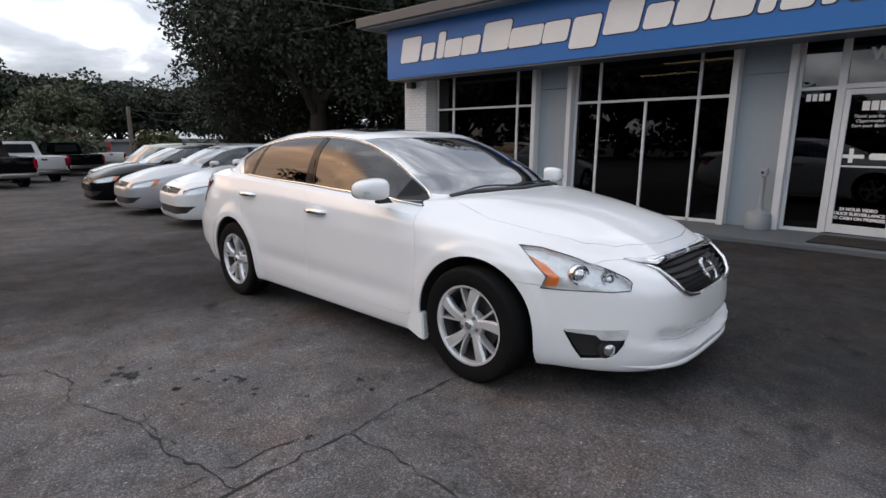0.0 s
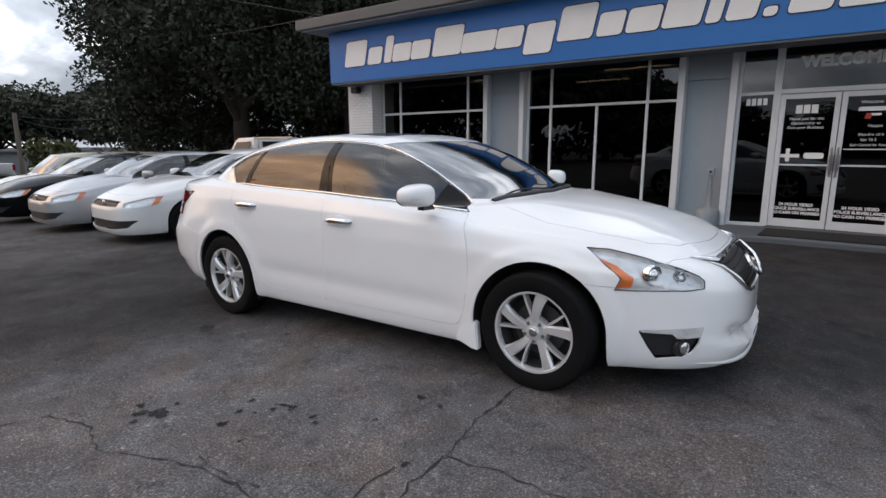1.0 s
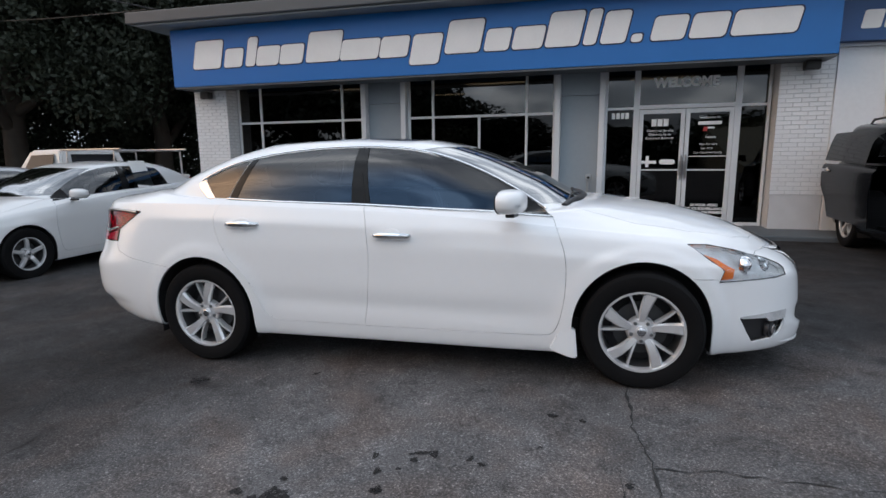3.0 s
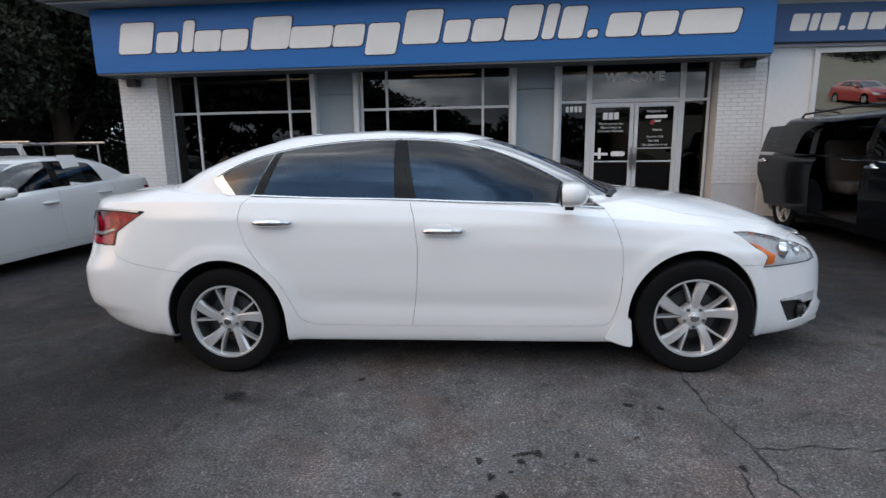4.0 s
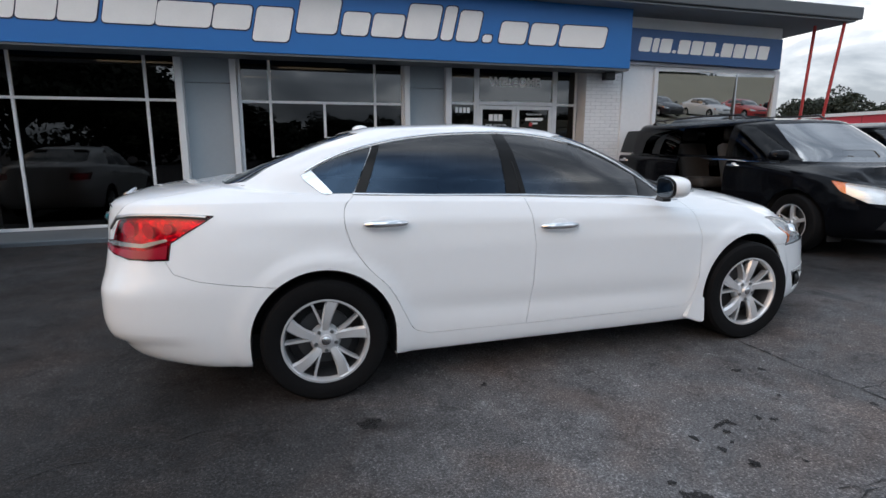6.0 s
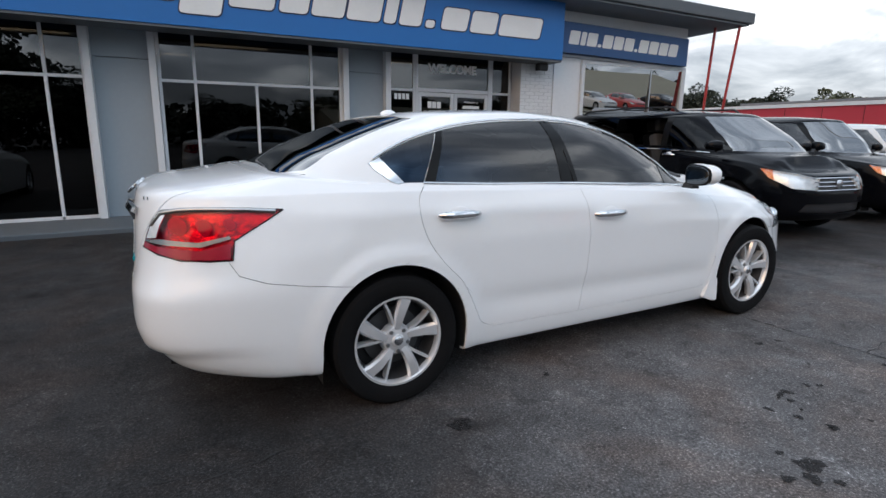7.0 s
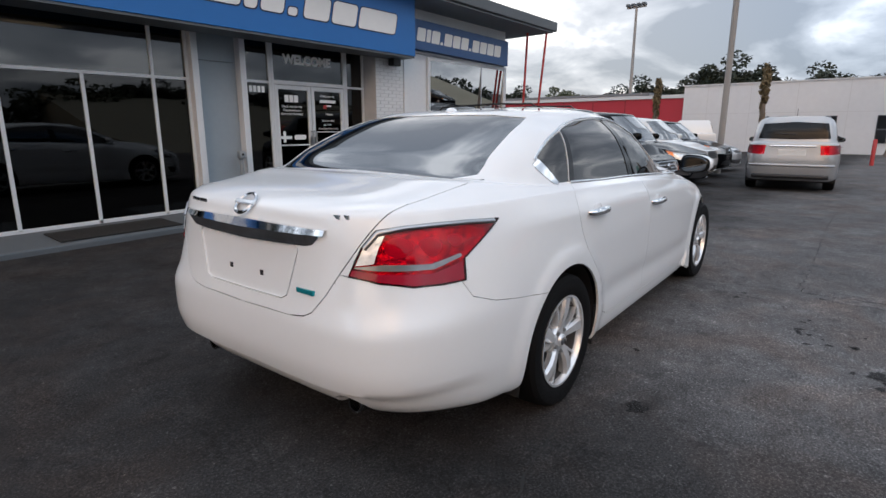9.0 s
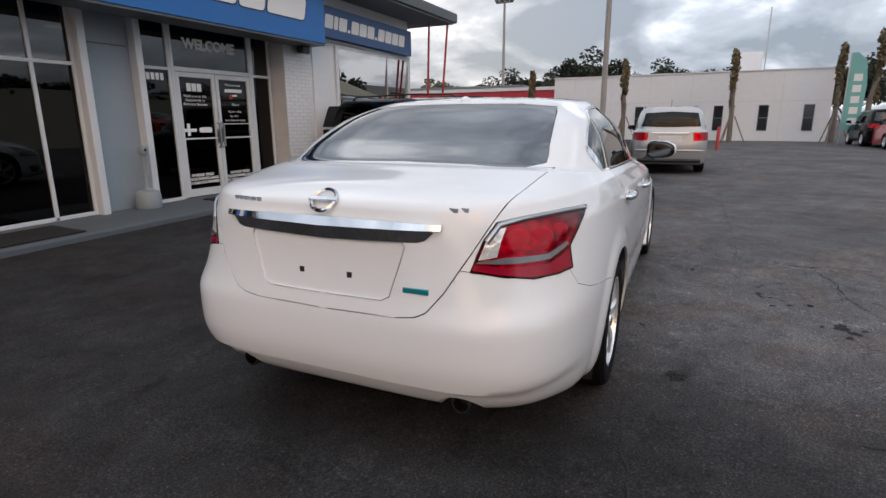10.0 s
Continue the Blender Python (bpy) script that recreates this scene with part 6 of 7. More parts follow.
def plain_front(car, tree, S, badge=True, slats=3):
    """Slats and a round badge in the grille of a parked car."""
    gr = [o for o in car.children if o.name.startswith("grille")]
    if not gr:
        return
    pts = [p for mk, vw, p in S["cuts"] if mk == 12][0]
    z0, z1, wd = min(p[1] for p in pts), max(p[1] for p in pts), max(p[0] for p in pts) - 0.05
    for k in range(slats):
        z = z0 + (z1 - z0) * (k + 0.5) / slats
        q = []
        for y in np.linspace(-wd, wd, 13):
            co = tree.ray_cast(Vector((6, abs(y), z)), Vector((-1, 0, 0)))[0]
            if co:
                q.append((co.x - 0.012, y, z))
        if len(q) > 2:
            part("grille_slat", add_tube(bmesh.new(), q, S.get("slat_r", 0.009), 6), S.get("slat_mat", M_ALLOY_DARK), gr[0], smooth=50)
    if badge:
        co = tree.ray_cast(Vector((6, 0.001, (z0 + z1) / 2)), Vector((-1, 0, 0)))[0]
        rg = lathe([(0.0, -0.012), (0.045, -0.012), (0.055, -0.004), (0.055, 0.006)], 28)
        rg.transform(pose(co.x, 0, co.z, 0, 0, 90))
        part("emblem", rg, M_BADGE, gr[0], "round chrome emblem", smooth=40)


def add_car(name, label, x, y, heading, S, group="", **kw):
    car, bm, layer, tree = put_car(name, label, x, y, heading, S, group)
    plain_front(car, tree, S, **kw)
    bm.free()
    return car


def repaint(car, old, paint):
    """Give a copied car a paint of its own."""
    for o in car.children_recursive:
        for slot in o.material_slots:
            if slot.material == old:
                slot.link = "OBJECT"
                slot.material = paint
    return car


first = add_car("saloon_car", "plain white saloon with a paper in its rear window", -9.55, 5.30, -90, sedan_spec(M_WHITE_CAR), LEFT_ROW)
for x, y, hd, paint, text, grp in ((-12.25, 5.15, -90, M_SILVER, "pale silver saloon with a thin black grille", LEFT_ROW),
                                   (-14.9, 5.0, -90, M_BLACK_CAR, "black saloon with a glossy front bumper", LEFT_ROW),
                                   (13.3, 7.7, -88, M_SILVER, "silver saloon parked beyond the black estate car", RIGHT_ROW),
                                   (21.2, 4.55, 8, M_BLACK_CAR, "dark saloon parked beyond the silver estate car", ""),
                                   (24.5, -4.9, 4, M_RED_CAR, "red saloon parked across the lot", "")):
    other = repaint(copy_thing(first, pose(x, y, ground_z(x), 0, 0, hd)), M_WHITE_CAR, paint)
    tagged(other, text, "car", grp)
    if not grp:
        del other["group"]
part("plate_holder", box((2.235, -0.26, 0.36), (2.275, 0.26, 0.50), 0.006), M_PLASTIC, first, "black empty plate holder")
sticker = tagged(link_mesh("paper_sheet", box((-0.15, -0.001, -0.22), (0.15, 0.001, 0.22)), M_PAPER), "white price sheet stuck in a car window", "paper sheet")
sticker.matrix_basis = pose(-8.845, 5.93, 1.10, -22, 0, 90)
S = tall_spec(M_GOLD_CAR, L=4.6, W=1.80, H=1.55, wb=2.65, belt_z=1.0, hood=0.95, nose_z=0.80, glass=M_CARGLASS)
add_car("estate_car", "pale green-gold estate car in the far row", -17.7, 5.6, -90, S, LEFT_ROW)

VAN = tall_spec(M_BLACK_CAR, L=4.90, W=1.98, H=1.68, wb=3.08, belt_z=1.10, hood=1.03, nose_z=0.84, cowl=1.74, head=0.84, square=9.0, widths=(0.945, 0.925, 0.89, 0.83, 0.72), tail_top=-2.38, slat_mat=M_CHROME, slide=True, glass=M_REAR_DARK)
van = add_car("minivan", "glossy black minivan with its side door slid open", 2.20, 6.27, -91, VAN, RIGHT_ROW, slats=4)
for sd in (1, -1):
    part("belt_trim", add_tube(bmesh.new(), [(-0.10, 0.955 * sd, 1.085), (0.6, 0.952 * sd, 1.080), (1.25, 0.935 * sd, 1.060)], 0.010, 6), M_CHROME, van, "thin chrome strip below the window", smooth=50)
    rail = [(-1.9, 0.66 * sd, 1.64), (-1.8, 0.66 * sd, 1.70), (-0.6, 0.67 * sd, 1.725), (0.25, 0.66 * sd, 1.71), (0.35, 0.66 * sd, 1.65)]
    part("roof_rail", add_tube(bmesh.new(), rail, 0.016, 6), M_PLASTIC, van, "black roof rail", smooth=50)
S = tall_spec(M_BLACK_CAR, L=4.88, W=1.88, H=1.70, wb=2.89)
add_car("estate_car", "glossy black high estate car with a wide dark grille", 5.15, 6.60, -90, S, RIGHT_ROW, badge=False)
S = tall_spec(M_WHITE_CAR, L=4.45, W=1.81, H=1.66, wb=2.63)
add_car("estate_car", "white compact high estate car with a dark grille", 7.90, 6.95, -89, S, RIGHT_ROW, badge=False, slats=5)
S = tall_spec(M_BLACK_CAR, L=4.6, W=1.82, H=1.62, wb=2.7)
add_car("estate_car", "black estate car parked at the end of the row", 10.6, 7.35, -88, S, RIGHT_ROW)
S = tall_spec(M_SILVER, L=4.88, W=1.80, H=1.64, wb=2.89, belt_z=1.03, hood=0.98, nose_z=0.82, n_side=70, n_end=22, step=0.06, glass=M_REAR_DARK, square=8.0)
suv, suv_bm, suv_layer, suv_tree = put_car("estate_car", "silver high estate car with roof rails and a blank white plate", 9.65, 3.35, 8, S)


def tail_point(y, z, lift=0.0):
    co = suv_tree.ray_cast(Vector((-6, abs(y), z)), Vector((1, 0, 0)))[0]
    return (co.x - lift, y, z)


def suv_tail():
    """Plate, wiper, lower bumper, handle strip and roof rails of the silver car."""
    p = tail_point(0.0, 0.88)
    part("blank_plate", box((p[0] - 0.014, -0.26, 0.78), (p[0] + 0.02, 0.26, 0.92), 0.004), M_PAPER, suv, "blank white plate")
    part("tailgate_strip", add_tube(bmesh.new(), [tail_point(y, 0.99, 0.006) for y in np.linspace(-0.42, 0.42, 9)], 0.022, 8), M_CHROME, suv, smooth=50)
    part("bumper_step", add_tube(bmesh.new(), [tail_point(y, 0.58, 0.0) for y in np.linspace(-0.78, 0.78, 15)], 0.028, 8), M_SILVER, suv, smooth=50)
    part("lower_bumper", add_tube(bmesh.new(), [tail_point(y, 0.34, -0.015) for y in np.linspace(-0.70, 0.70, 15)], 0.055, 8), M_PLASTIC, suv, smooth=50)
    part("wiper", add_tube(bmesh.new(), [tail_point(y, 1.24 + 0.06 * y, 0.012) for y in np.linspace(-0.05, 0.36, 6)], 0.010, 6), M_PLASTIC, suv)
    for sd in (1, -1):
        q = [(-1.75, 0.60 * sd, 1.55), (-1.60, 0.61 * sd, 1.615), (-0.6, 0.62 * sd, 1.645), (0.3, 0.60 * sd, 1.635), (0.45, 0.59 * sd, 1.58)]
        part("roof_rail", add_tube(bmesh.new(), q, 0.022, 8), M_PLASTIC, suv, smooth=50)
    part("aerial", add_tube(bmesh.new(), [(-1.5, 0, 1.60), (-1.62, 0, 1.80)], 0.006, 5), M_PLASTIC, suv)


suv_tail()
suv_bm.free()


# ---------------------------------------------------------------- trees and distance
def leaf_cloud(rng, clumps, per, size, flat=1.0):
    """Many small bent leaf sprays scattered round clump centres."""
    verts, faces = [], []
    for c, r in clumps:
        d = rng.normal(size=(per, 3))
        d /= np.linalg.norm(d, axis=1)[:, None]
        rad = r * rng.uniform(0.35, 1.0, per) ** 0.5
        P = np.array(c) + d * rad[:, None] * np.array((1, 1, flat))
        A = rng.normal(size=(per, 3))
        A /= np.linalg.norm(A, axis=1)[:, None]
        B = np.cross(A, rng.normal(size=(per, 3)))
        B /= np.linalg.norm(B, axis=1)[:, None]
        s = size * rng.uniform(0.6, 1.35, per)[:, None]
        for p, a, b in zip(P, A * s, B * s * 0.6):
            k = len(verts)
            verts += [tuple(p - a), tuple(p + b * 0.9 - a * 0.1), tuple(p + a), tuple(p - b * 0.9 + a * 0.15)]
            faces.append((k, k + 1, k + 2, k + 3))
    return verts, faces


def crown_clumps(rng, n, rx, ry, rz, z, ball, ragged=0.25):
    out = []
    for _ in range(n):
        d = rng.normal(size=3)
        d /= np.linalg.norm(d)
        if d[2] < -0.55:
            d[2] *= -0.6
        f = rng.uniform(0.45, 1.0) ** 0.6 * (1 + ragged * rng.normal() * 0.5)
        out.append(((d[0] * rx * f, d[1] * ry * f, z + d[2] * rz * f), ball * rng.uniform(0.65, 1.3)))
    return out


def pydata(name, verts, faces, mat, parent=None, label=""):
    me = bpy.data.meshes.new(name)
    me.from_pydata(verts, [], faces)
    me.materials.append(mat)
    ob = new(name, me)
    if parent is not None:
        ob.parent = parent
    if label:
        ob["label"] = label
    return ob


def tree(seed, label, h, rx, rz, crown_z, n_clump, per, leaf, ball, trunk_r, mat, limbs=7, category="tree"):
    rng = np.random.default_rng(seed)
    t = thing("tree", label, category)
    bm = bmesh.new()
    pts = [(0, 0, -0.3), (0.05, 0.0, 0.4), (0.1, -0.08, h * 0.2), (0.25, 0.1, h * 0.4), (0.2, 0.2, h * 0.62)]
    add_tube(bm, pts, trunk_r, 10, radii=[trunk_r * 1.5, trunk_r * 1.1, trunk_r * 0.9, trunk_r * 0.6, trunk_r * 0.2])
    for k in range(limbs):
        a = k * math.tau / limbs + rng.uniform(-0.3, 0.3)
        z0 = h * rng.uniform(0.16, 0.36)
        r = rx * rng.uniform(0.55, 0.85)
        z1 = crown_z + rz * rng.uniform(-0.35, 0.55)
        add_tube(bm, [(0.1, 0, z0), (r * 0.4 * math.cos(a), r * 0.4 * math.sin(a), z0 + (z1 - z0) * 0.45), (r * math.cos(a), r * math.sin(a), z1)], 0.1, 7,
                 radii=[trunk_r * 0.55, trunk_r * 0.33, trunk_r * 0.08])
    part("trunk", bm, M_BARK, t, smooth=60)
    v, f = leaf_cloud(rng, crown_clumps(rng, n_clump, rx, rx * 0.95, rz, crown_z, ball), per, leaf, 0.75)
    pydata("crown", v, f, mat, t)
    return t


OAKS = "dark oaks beside the shop"
oak_a = tree(11, "tall dense dark live oak with a wide ragged crown", 13.5, 5.6, 5.6, 6.9, 170, 430, 0.095, 1.35, 0.42, M_LEAF)
oak_b = tree(23, "tall dense dark live oak with a wide ragged crown", 12.5, 5.2, 5.4, 6.4, 160, 430, 0.095, 1.35, 0.36, M_LEAF)
oak_a.matrix_basis, oak_b.matrix_basis = pose(-23.2, 13.9, ground_z(-23.2), 0, 0, 20), pose(-20.0, 17.6, ground_z(-20.0), 0, 0, 130)
for o in (oak_a, oak_b):
    tagged(o, group=OAKS)
for k, (x, y, r, sc) in enumerate(((-16.0, 21.5, 200, 1.0), (-12.0, 25.5, 75, 1.05), (-28.5, 17.0, 260, 1.1), (-25.5, 22.0, 310, 1.05), (-18.5, 28.0, 40, 1.1), (-31.0, 25.0, 150, 1.1))):
    c = copy_thing((oak_a, oak_b)[k % 2], pose(x, y, ground_z(x), 0, 0, r))
    c.scale = (sc, sc, sc)

FAR_TREES = "far trees"
far_a = tree(31, "far dark green broadleaf tree", 8.6, 5.2, 3.2, 5.0, 100, 130, 0.22, 1.2, 0.3, M_LEAF)
far_b = tree(37, "far grey-green broadleaf tree with gaps", 7.6, 3.6, 3.0, 4.7, 50, 90, 0.20, 0.95, 0.22, M_LEAF2)
far_a.matrix_basis, far_b.matrix_basis = pose(-74, 22, ground_z(-74)), pose(-70, 28, ground_z(-70))
for o in (far_a, far_b):
    tagged(o, group=FAR_TREES)
spots = [(-78, 15, 0, 1.3), (-82, 9, 0, 1.35), (-80, 3, 0, 1.25), (-76, 31, 0, 1.3), (-62, 26, 0, 1.1), (-70, 17, 0, 1.05), (-66, 10, 1, 1.1), (-85, -4, 0, 1.1), (-60, 33, 1, 1.0), (-90, 20, 0, 1.2),
         (62, 26, 0, 0.95), (66, 19, 0, 1.15), (64, 12, 0, 1.0), (63, 22, 0, 0.9), (60, 15, 0, 0.85), (68, 8, 0, 1.0), (70, 33, 0, 1.0), (60, 38, 1, 1.1), (58, 46, 0, 0.9), (56, 55, 0, 1.0), (48, 60, 1, 1.1), (40, 62, 0, 1.0), (74, 4, 0, 0.95),
         (90, -12, 0, 1.0), (70, -22, 0, 1.1)]
# the row of trees across the street, which the shop windows mirror
spots += [(-52, -34, 0, 1.9), (-44, -30, 0, 1.8), (-38, -38, 0, 1.9), (-30, -36, 0, 1.7), (-24, -41, 0, 1.4), (-19, -36, 1, 1.1), (-14, -40, 0, 1.05), (-2, -42, 0, 0.9), (9, -39, 1, 1.2), (17, -43, 0, 1.1), (27, -40, 0, 1.0), (38, -44, 0, 1.1)]
for k, (x, y, kind, sc) in enumerate(spots):
    c = copy_thing((far_a, far_b)[kind], pose(x, y, ground_z(x) - 0.05, 0, 0, (k * 67) % 360))
    c.scale = (sc, sc, sc * (0.9 + 0.05 * (k % 4)) * (0.62 if y < -30 and x > -20 else 0.92 if x < -50 else 0.84 if x > 50 and y > 0 else 1.0))


def undergrowth():
    rng = np.random.default_rng(5)
    cl = []
    for _ in range(330):
        a = rng.uniform(0, 1)
        cl.append(((-33 + 22 * a + rng.normal() * 1.2, 12.5 + 14 * a + rng.uniform(-1.0, 5), rng.uniform(0.3, 6.0)), rng.uniform(0.9, 1.7)))
    v, f = leaf_cloud(rng, cl, 300, 0.115)
    tagged(pydata("undergrowth", v, f, M_LEAF), "dark tangled undergrowth beneath the oaks", "undergrowth", kind="stuff")


undergrowth()


def street_woods():
    """The dark woods across the street, seen only in the shop's glass."""
    rng = np.random.default_rng(8)
    cl = []
    for _ in range(260):
        x = rng.uniform(-75, 70)
        cl.append(((x, -44 + 3 * rng.normal(), rng.uniform(0.3, 3.0 if x > -22 else 5.5)), rng.uniform(1.2, 2.0)))
    v, f = leaf_cloud(rng, cl, 70, 0.42)
    tagged(pydata("street_woods", v, f, M_LEAF), "dark belt of woods across the street", "woods", kind="stuff")


street_woods()


def shrub(x, y, r, h, seed, label, mat=None):
    rng = np.random.default_rng(seed)
    t = thing("shrub", label, "shrub", pose(x, y, ground_z(x) - 0.05))
    v, f = leaf_cloud(rng, crown_clumps(rng, 34, r, r, h * 0.45, h * 0.5, 0.75), 70, 0.2)
    pydata("crown", v, f, mat or M_LEAF2, t)
    part("stem", add_tube(bmesh.new(), [(0, 0, -0.1), (0.05, 0, h * 0.5)], 0.08, 6), M_BARK, t)


shrub(-42, 3.2, 3.2, 3.6, 3, "broad grey-green shrub beyond the lot")
shrub(-44, 7.2, 1.8, 2.6, 4, "broad grey-green shrub beyond the lot")
shrub(-44.5, 12.6, 1.4, 2.6, 9, "round bushy young palm beyond the parked cars", M_PALMLEAF)


def utility_pole(x, y, h, r, name="utility_pole", label="weathered wooden utility pole with sagging wires", mat=None):
    p = thing(name, label, "pole", pose(x, y, ground_z(x)))
    part("shaft", add_tube(bmesh.new(), [(0, 0, -0.3), (0, 0, h * 0.5), (0, 0, h)], r, 12, radii=[r * 1.15, r, r * 0.8]), mat or M_POLE_WOOD, p, smooth=60)
    return p


up = utility_pole(-48, 11.6, 4.6, 0.16)
for dz in (0.1, 0.25):
    q = [(-f * 2.0, f * 8, 4.5 - dz + (-1.6 * dz * 10 * 0.3) * f * (1 - f) * 3 + f * 0.4) for f in np.linspace(0, 1, 12)]
    part("wire", add_tube(bmesh.new(), q, 0.03, 5), M_CABLE, up)
cp = utility_pole(11.9, 5.65, 13.0, 0.085, "concrete_pole", "tall plain grey concrete pole between the parked cars", M_POLE_CONC)


def light_mast(x, y, h):
    m = thing("light_mast", "tall slim light mast with a crown of lamps", "lamp post", pose(x, y, 0))
    part("shaft", add_tube(bmesh.new(), [(0, 0, -0.3), (0, 0, h)], 0.14, 10, radii=[0.2, 0.11]), M_POLE_CONC, m, smooth=60)
    part("crossarm", box((-0.1, -0.9, h - 0.08), (0.1, 0.9, h + 0.06)), M_POLE_CONC, m)
    for y in (-0.75, -0.25, 0.25, 0.75):
        part("lamp_head", box((-0.35, y - 0.16, h + 0.06), (0.25, y + 0.16, h + 0.3), 0.04), M_FASCIA, m)


light_mast(46, 23.0, 12.6)


def sign_on_post(x, y, z, r):
    s = thing("yield_sign", "small red and white triangular road sign on a post", "road sign", pose(x, y, ground_z(x), 0, 0, 78))
    part("post", add_tube(bmesh.new(), [(0, 0.03, 0), (0, 0.03, z)], 0.03, 6), M_STEEL, s)
    part("plate", prism([(-r, z + r * 0.5), (r, z + r * 0.5), (0, z - r)], 0.01), M_RED_POST, s)
    part("plate_face", prism([(-r * 0.5, z + r * 0.3), (r * 0.5, z + r * 0.3), (0, z - r * 0.5)], 0.004, at=-0.005), M_PAPER, s)


sign_on_post(-43.5, 7.1, 2.0, 0.42)


def red_shed():
    s = thing("red_kiosk", "low red canopy and brick-red hut beyond the trucks", "kiosk", pose(-52, 8.4, ground_z(-52), 0, 0, 8))
    part("canopy", box((-1.5, -1.6, 2.35), (1.5, 0.5, 2.7), 0.03), M_RED_CAR, s)
    part("hut", box((-1.0, 1.1, 0.0), (1.6, 2.1, 1.9), 0.03), M_RED_POST, s)
    for y in (-1.5, 0.3):
        part("post", box((1.2, y, 0), (1.35, y + 0.15, 2.35)), M_RED_POST, s)


red_shed()


def low_shed(x0, x1, y0, y1, h, label, mat):
    s = thing("far_shed", label, "building", pose(0, 0, ground_z(x1)))
    part("wall", box((x0, y0, 0), (x1, y1, h)), mat, s)
    part("roof", box((x0 - 0.3, y0 - 0.3, h), (x1 + 0.3, y1 + 0.3, h + 0.18)), M_SOFFIT, s)


low_shed(-62, -58, 9, 21, 1.9, "low grey shed far behind the parked cars", M_SOFFIT)


def far_building():
    b = thing("far_building", "long low white block building with narrow dark windows", "building")
    x0, ya, yb, h = 32.0, -3.1, 13.4, 4.15
    part("wall", box((x0, ya, -0.3), (x0 + 14, yb, h)), M_FAR_WALL, b)
    part("roof", box((x0 - 0.06, ya - 0.06, h), (x0 + 14.06, yb + 0.06, h + 0.07)), M_WHITE_METAL, b)
    for y in (-2.05, 0.28, 2.75, 5.1, 7.5):
        w = part("window", box((x0 - 0.03, y - 0.27, 0.62), (x0 + 0.1, y + 0.27, 2.15)), M_FASCIA, b)
        for z in (0.66, 1.42):
            part("pane", box((x0 - 0.036, y - 0.23, z), (x0 - 0.031, y + 0.23, z + 0.69)), M_DARKWIN, w)
    for y in np.arange(ya + 2.5, yb, 2.5):
        part("joint", box((x0 - 0.008, y - 0.012, 0), (x0 - 0.001, y + 0.012, h)), M_MORTAR, b)
    part("joint", box((x0 - 0.008, ya, 2.36), (x0 - 0.001, yb, 2.385)), M_MORTAR, b)
    return b


far_building()


def red_wall():
    w = thing("red_wall", "long low red painted wall with a white coping", "wall")
    part("wall", box((32.2, 13.42, -0.3), (32.5, 75, 3.45)), M_RED_WALL, w)
    part("coping", box((32.1, 13.42, 3.45), (32.6, 75, 3.68)), M_WHITE_METAL, w)
    for y in np.arange(15, 75, 2.5):
        part("joint", box((32.19, y, 0), (32.2, y + 0.03, 3.45)), M_GAP, w)


red_wall()
low_shed(40, 50, 19, 34, 4.2, "pale flat-roofed building behind the red wall", M_FAR_WALL)


def palm(x, y, h, lean, seed):
    rng = np.random.default_rng(seed)
    p = thing("palm", "newly planted palm with its fronds tied up", "palm", pose(x, y, ground_z(x)), "palms before the white building")
    part("trunk", add_tube(bmesh.new(), [(0, 0, -0.2), (0, lean * 0.3, h * 0.4), (0, lean, h * 0.62)], 0.13, 9, radii=[0.15, 0.13, 0.11]), M_POLE_WOOD, p, smooth=60)
    cl = [((0, lean + 0.05 * rng.normal(), z), 0.15 + 0.07 * math.sin((z / h) * 9)) for z in np.linspace(h * 0.42, h, 12)]
    v, f = leaf_cloud(rng, cl, 80, 0.12, 2.2)
    pydata("fronds", v, f, M_PALM, p)
    for a in (0.6, 2.7, 4.6):
        part("brace", add_tube(bmesh.new(), [(0.8 * math.cos(a), 0.8 * math.sin(a), 0), (0.15 * math.cos(a), 0.15 * math.sin(a), 1.5)], 0.035, 5), M_POLE_WOOD, p)


for k, (x, y, h, ln) in enumerate(((28.0, 13.7, 4.1, 0.0), (28.0, 7.8, 4.55, 0.06), (29.5, 1.95, 4.9, 0.1), (30.6, -3.15, 5.0, 0.0), (31.0, -4.6, 5.9, -0.3))):
    palm(x, y, h, ln, 50 + k)


def banner():
    b = thing("feather_banner", "tall teal feather banner with white marks", "banner", pose(28.5, -3.2, ground_z(28.5)))
    part("pole", add_tube(bmesh.new(), [(0, 0, 0), (0, 0, 4.6)], 0.03, 6), M_STEEL, b)
    part("cloth", prism([(0.0, 0.7), (-0.75, 0.75), (-0.85, 3.0), (-0.7, 4.2), (-0.3, 4.6), (0.0, 4.6)], 0.02, axis="X"), M_FLAG, b)
    for k in range(5):
        part("bar", box((-0.012, -0.62, 1.0 + 0.55 * k), (-0.003, -0.25, 1.35 + 0.55 * k)), M_PAPER, b)


banner()


def tv_board():
    b = thing("roof_board", "pale blank board with an aerial behind the white building", "sign board", pose(47, 1.6, 4.2))
    part("board", box((0, -1.3, 0.6), (0.15, 0.9, 2.6)), M_FAR_WALL, b)
    part("mast", add_tube(bmesh.new(), [(0.1, -1.5, -0.5), (0.1, -1.5, 6.0)], 0.05, 6), M_STEEL, b)
    part("post", box((0, -0.3, -0.5), (0.15, -0.1, 0.6)), M_STEEL, b)


tv_board()


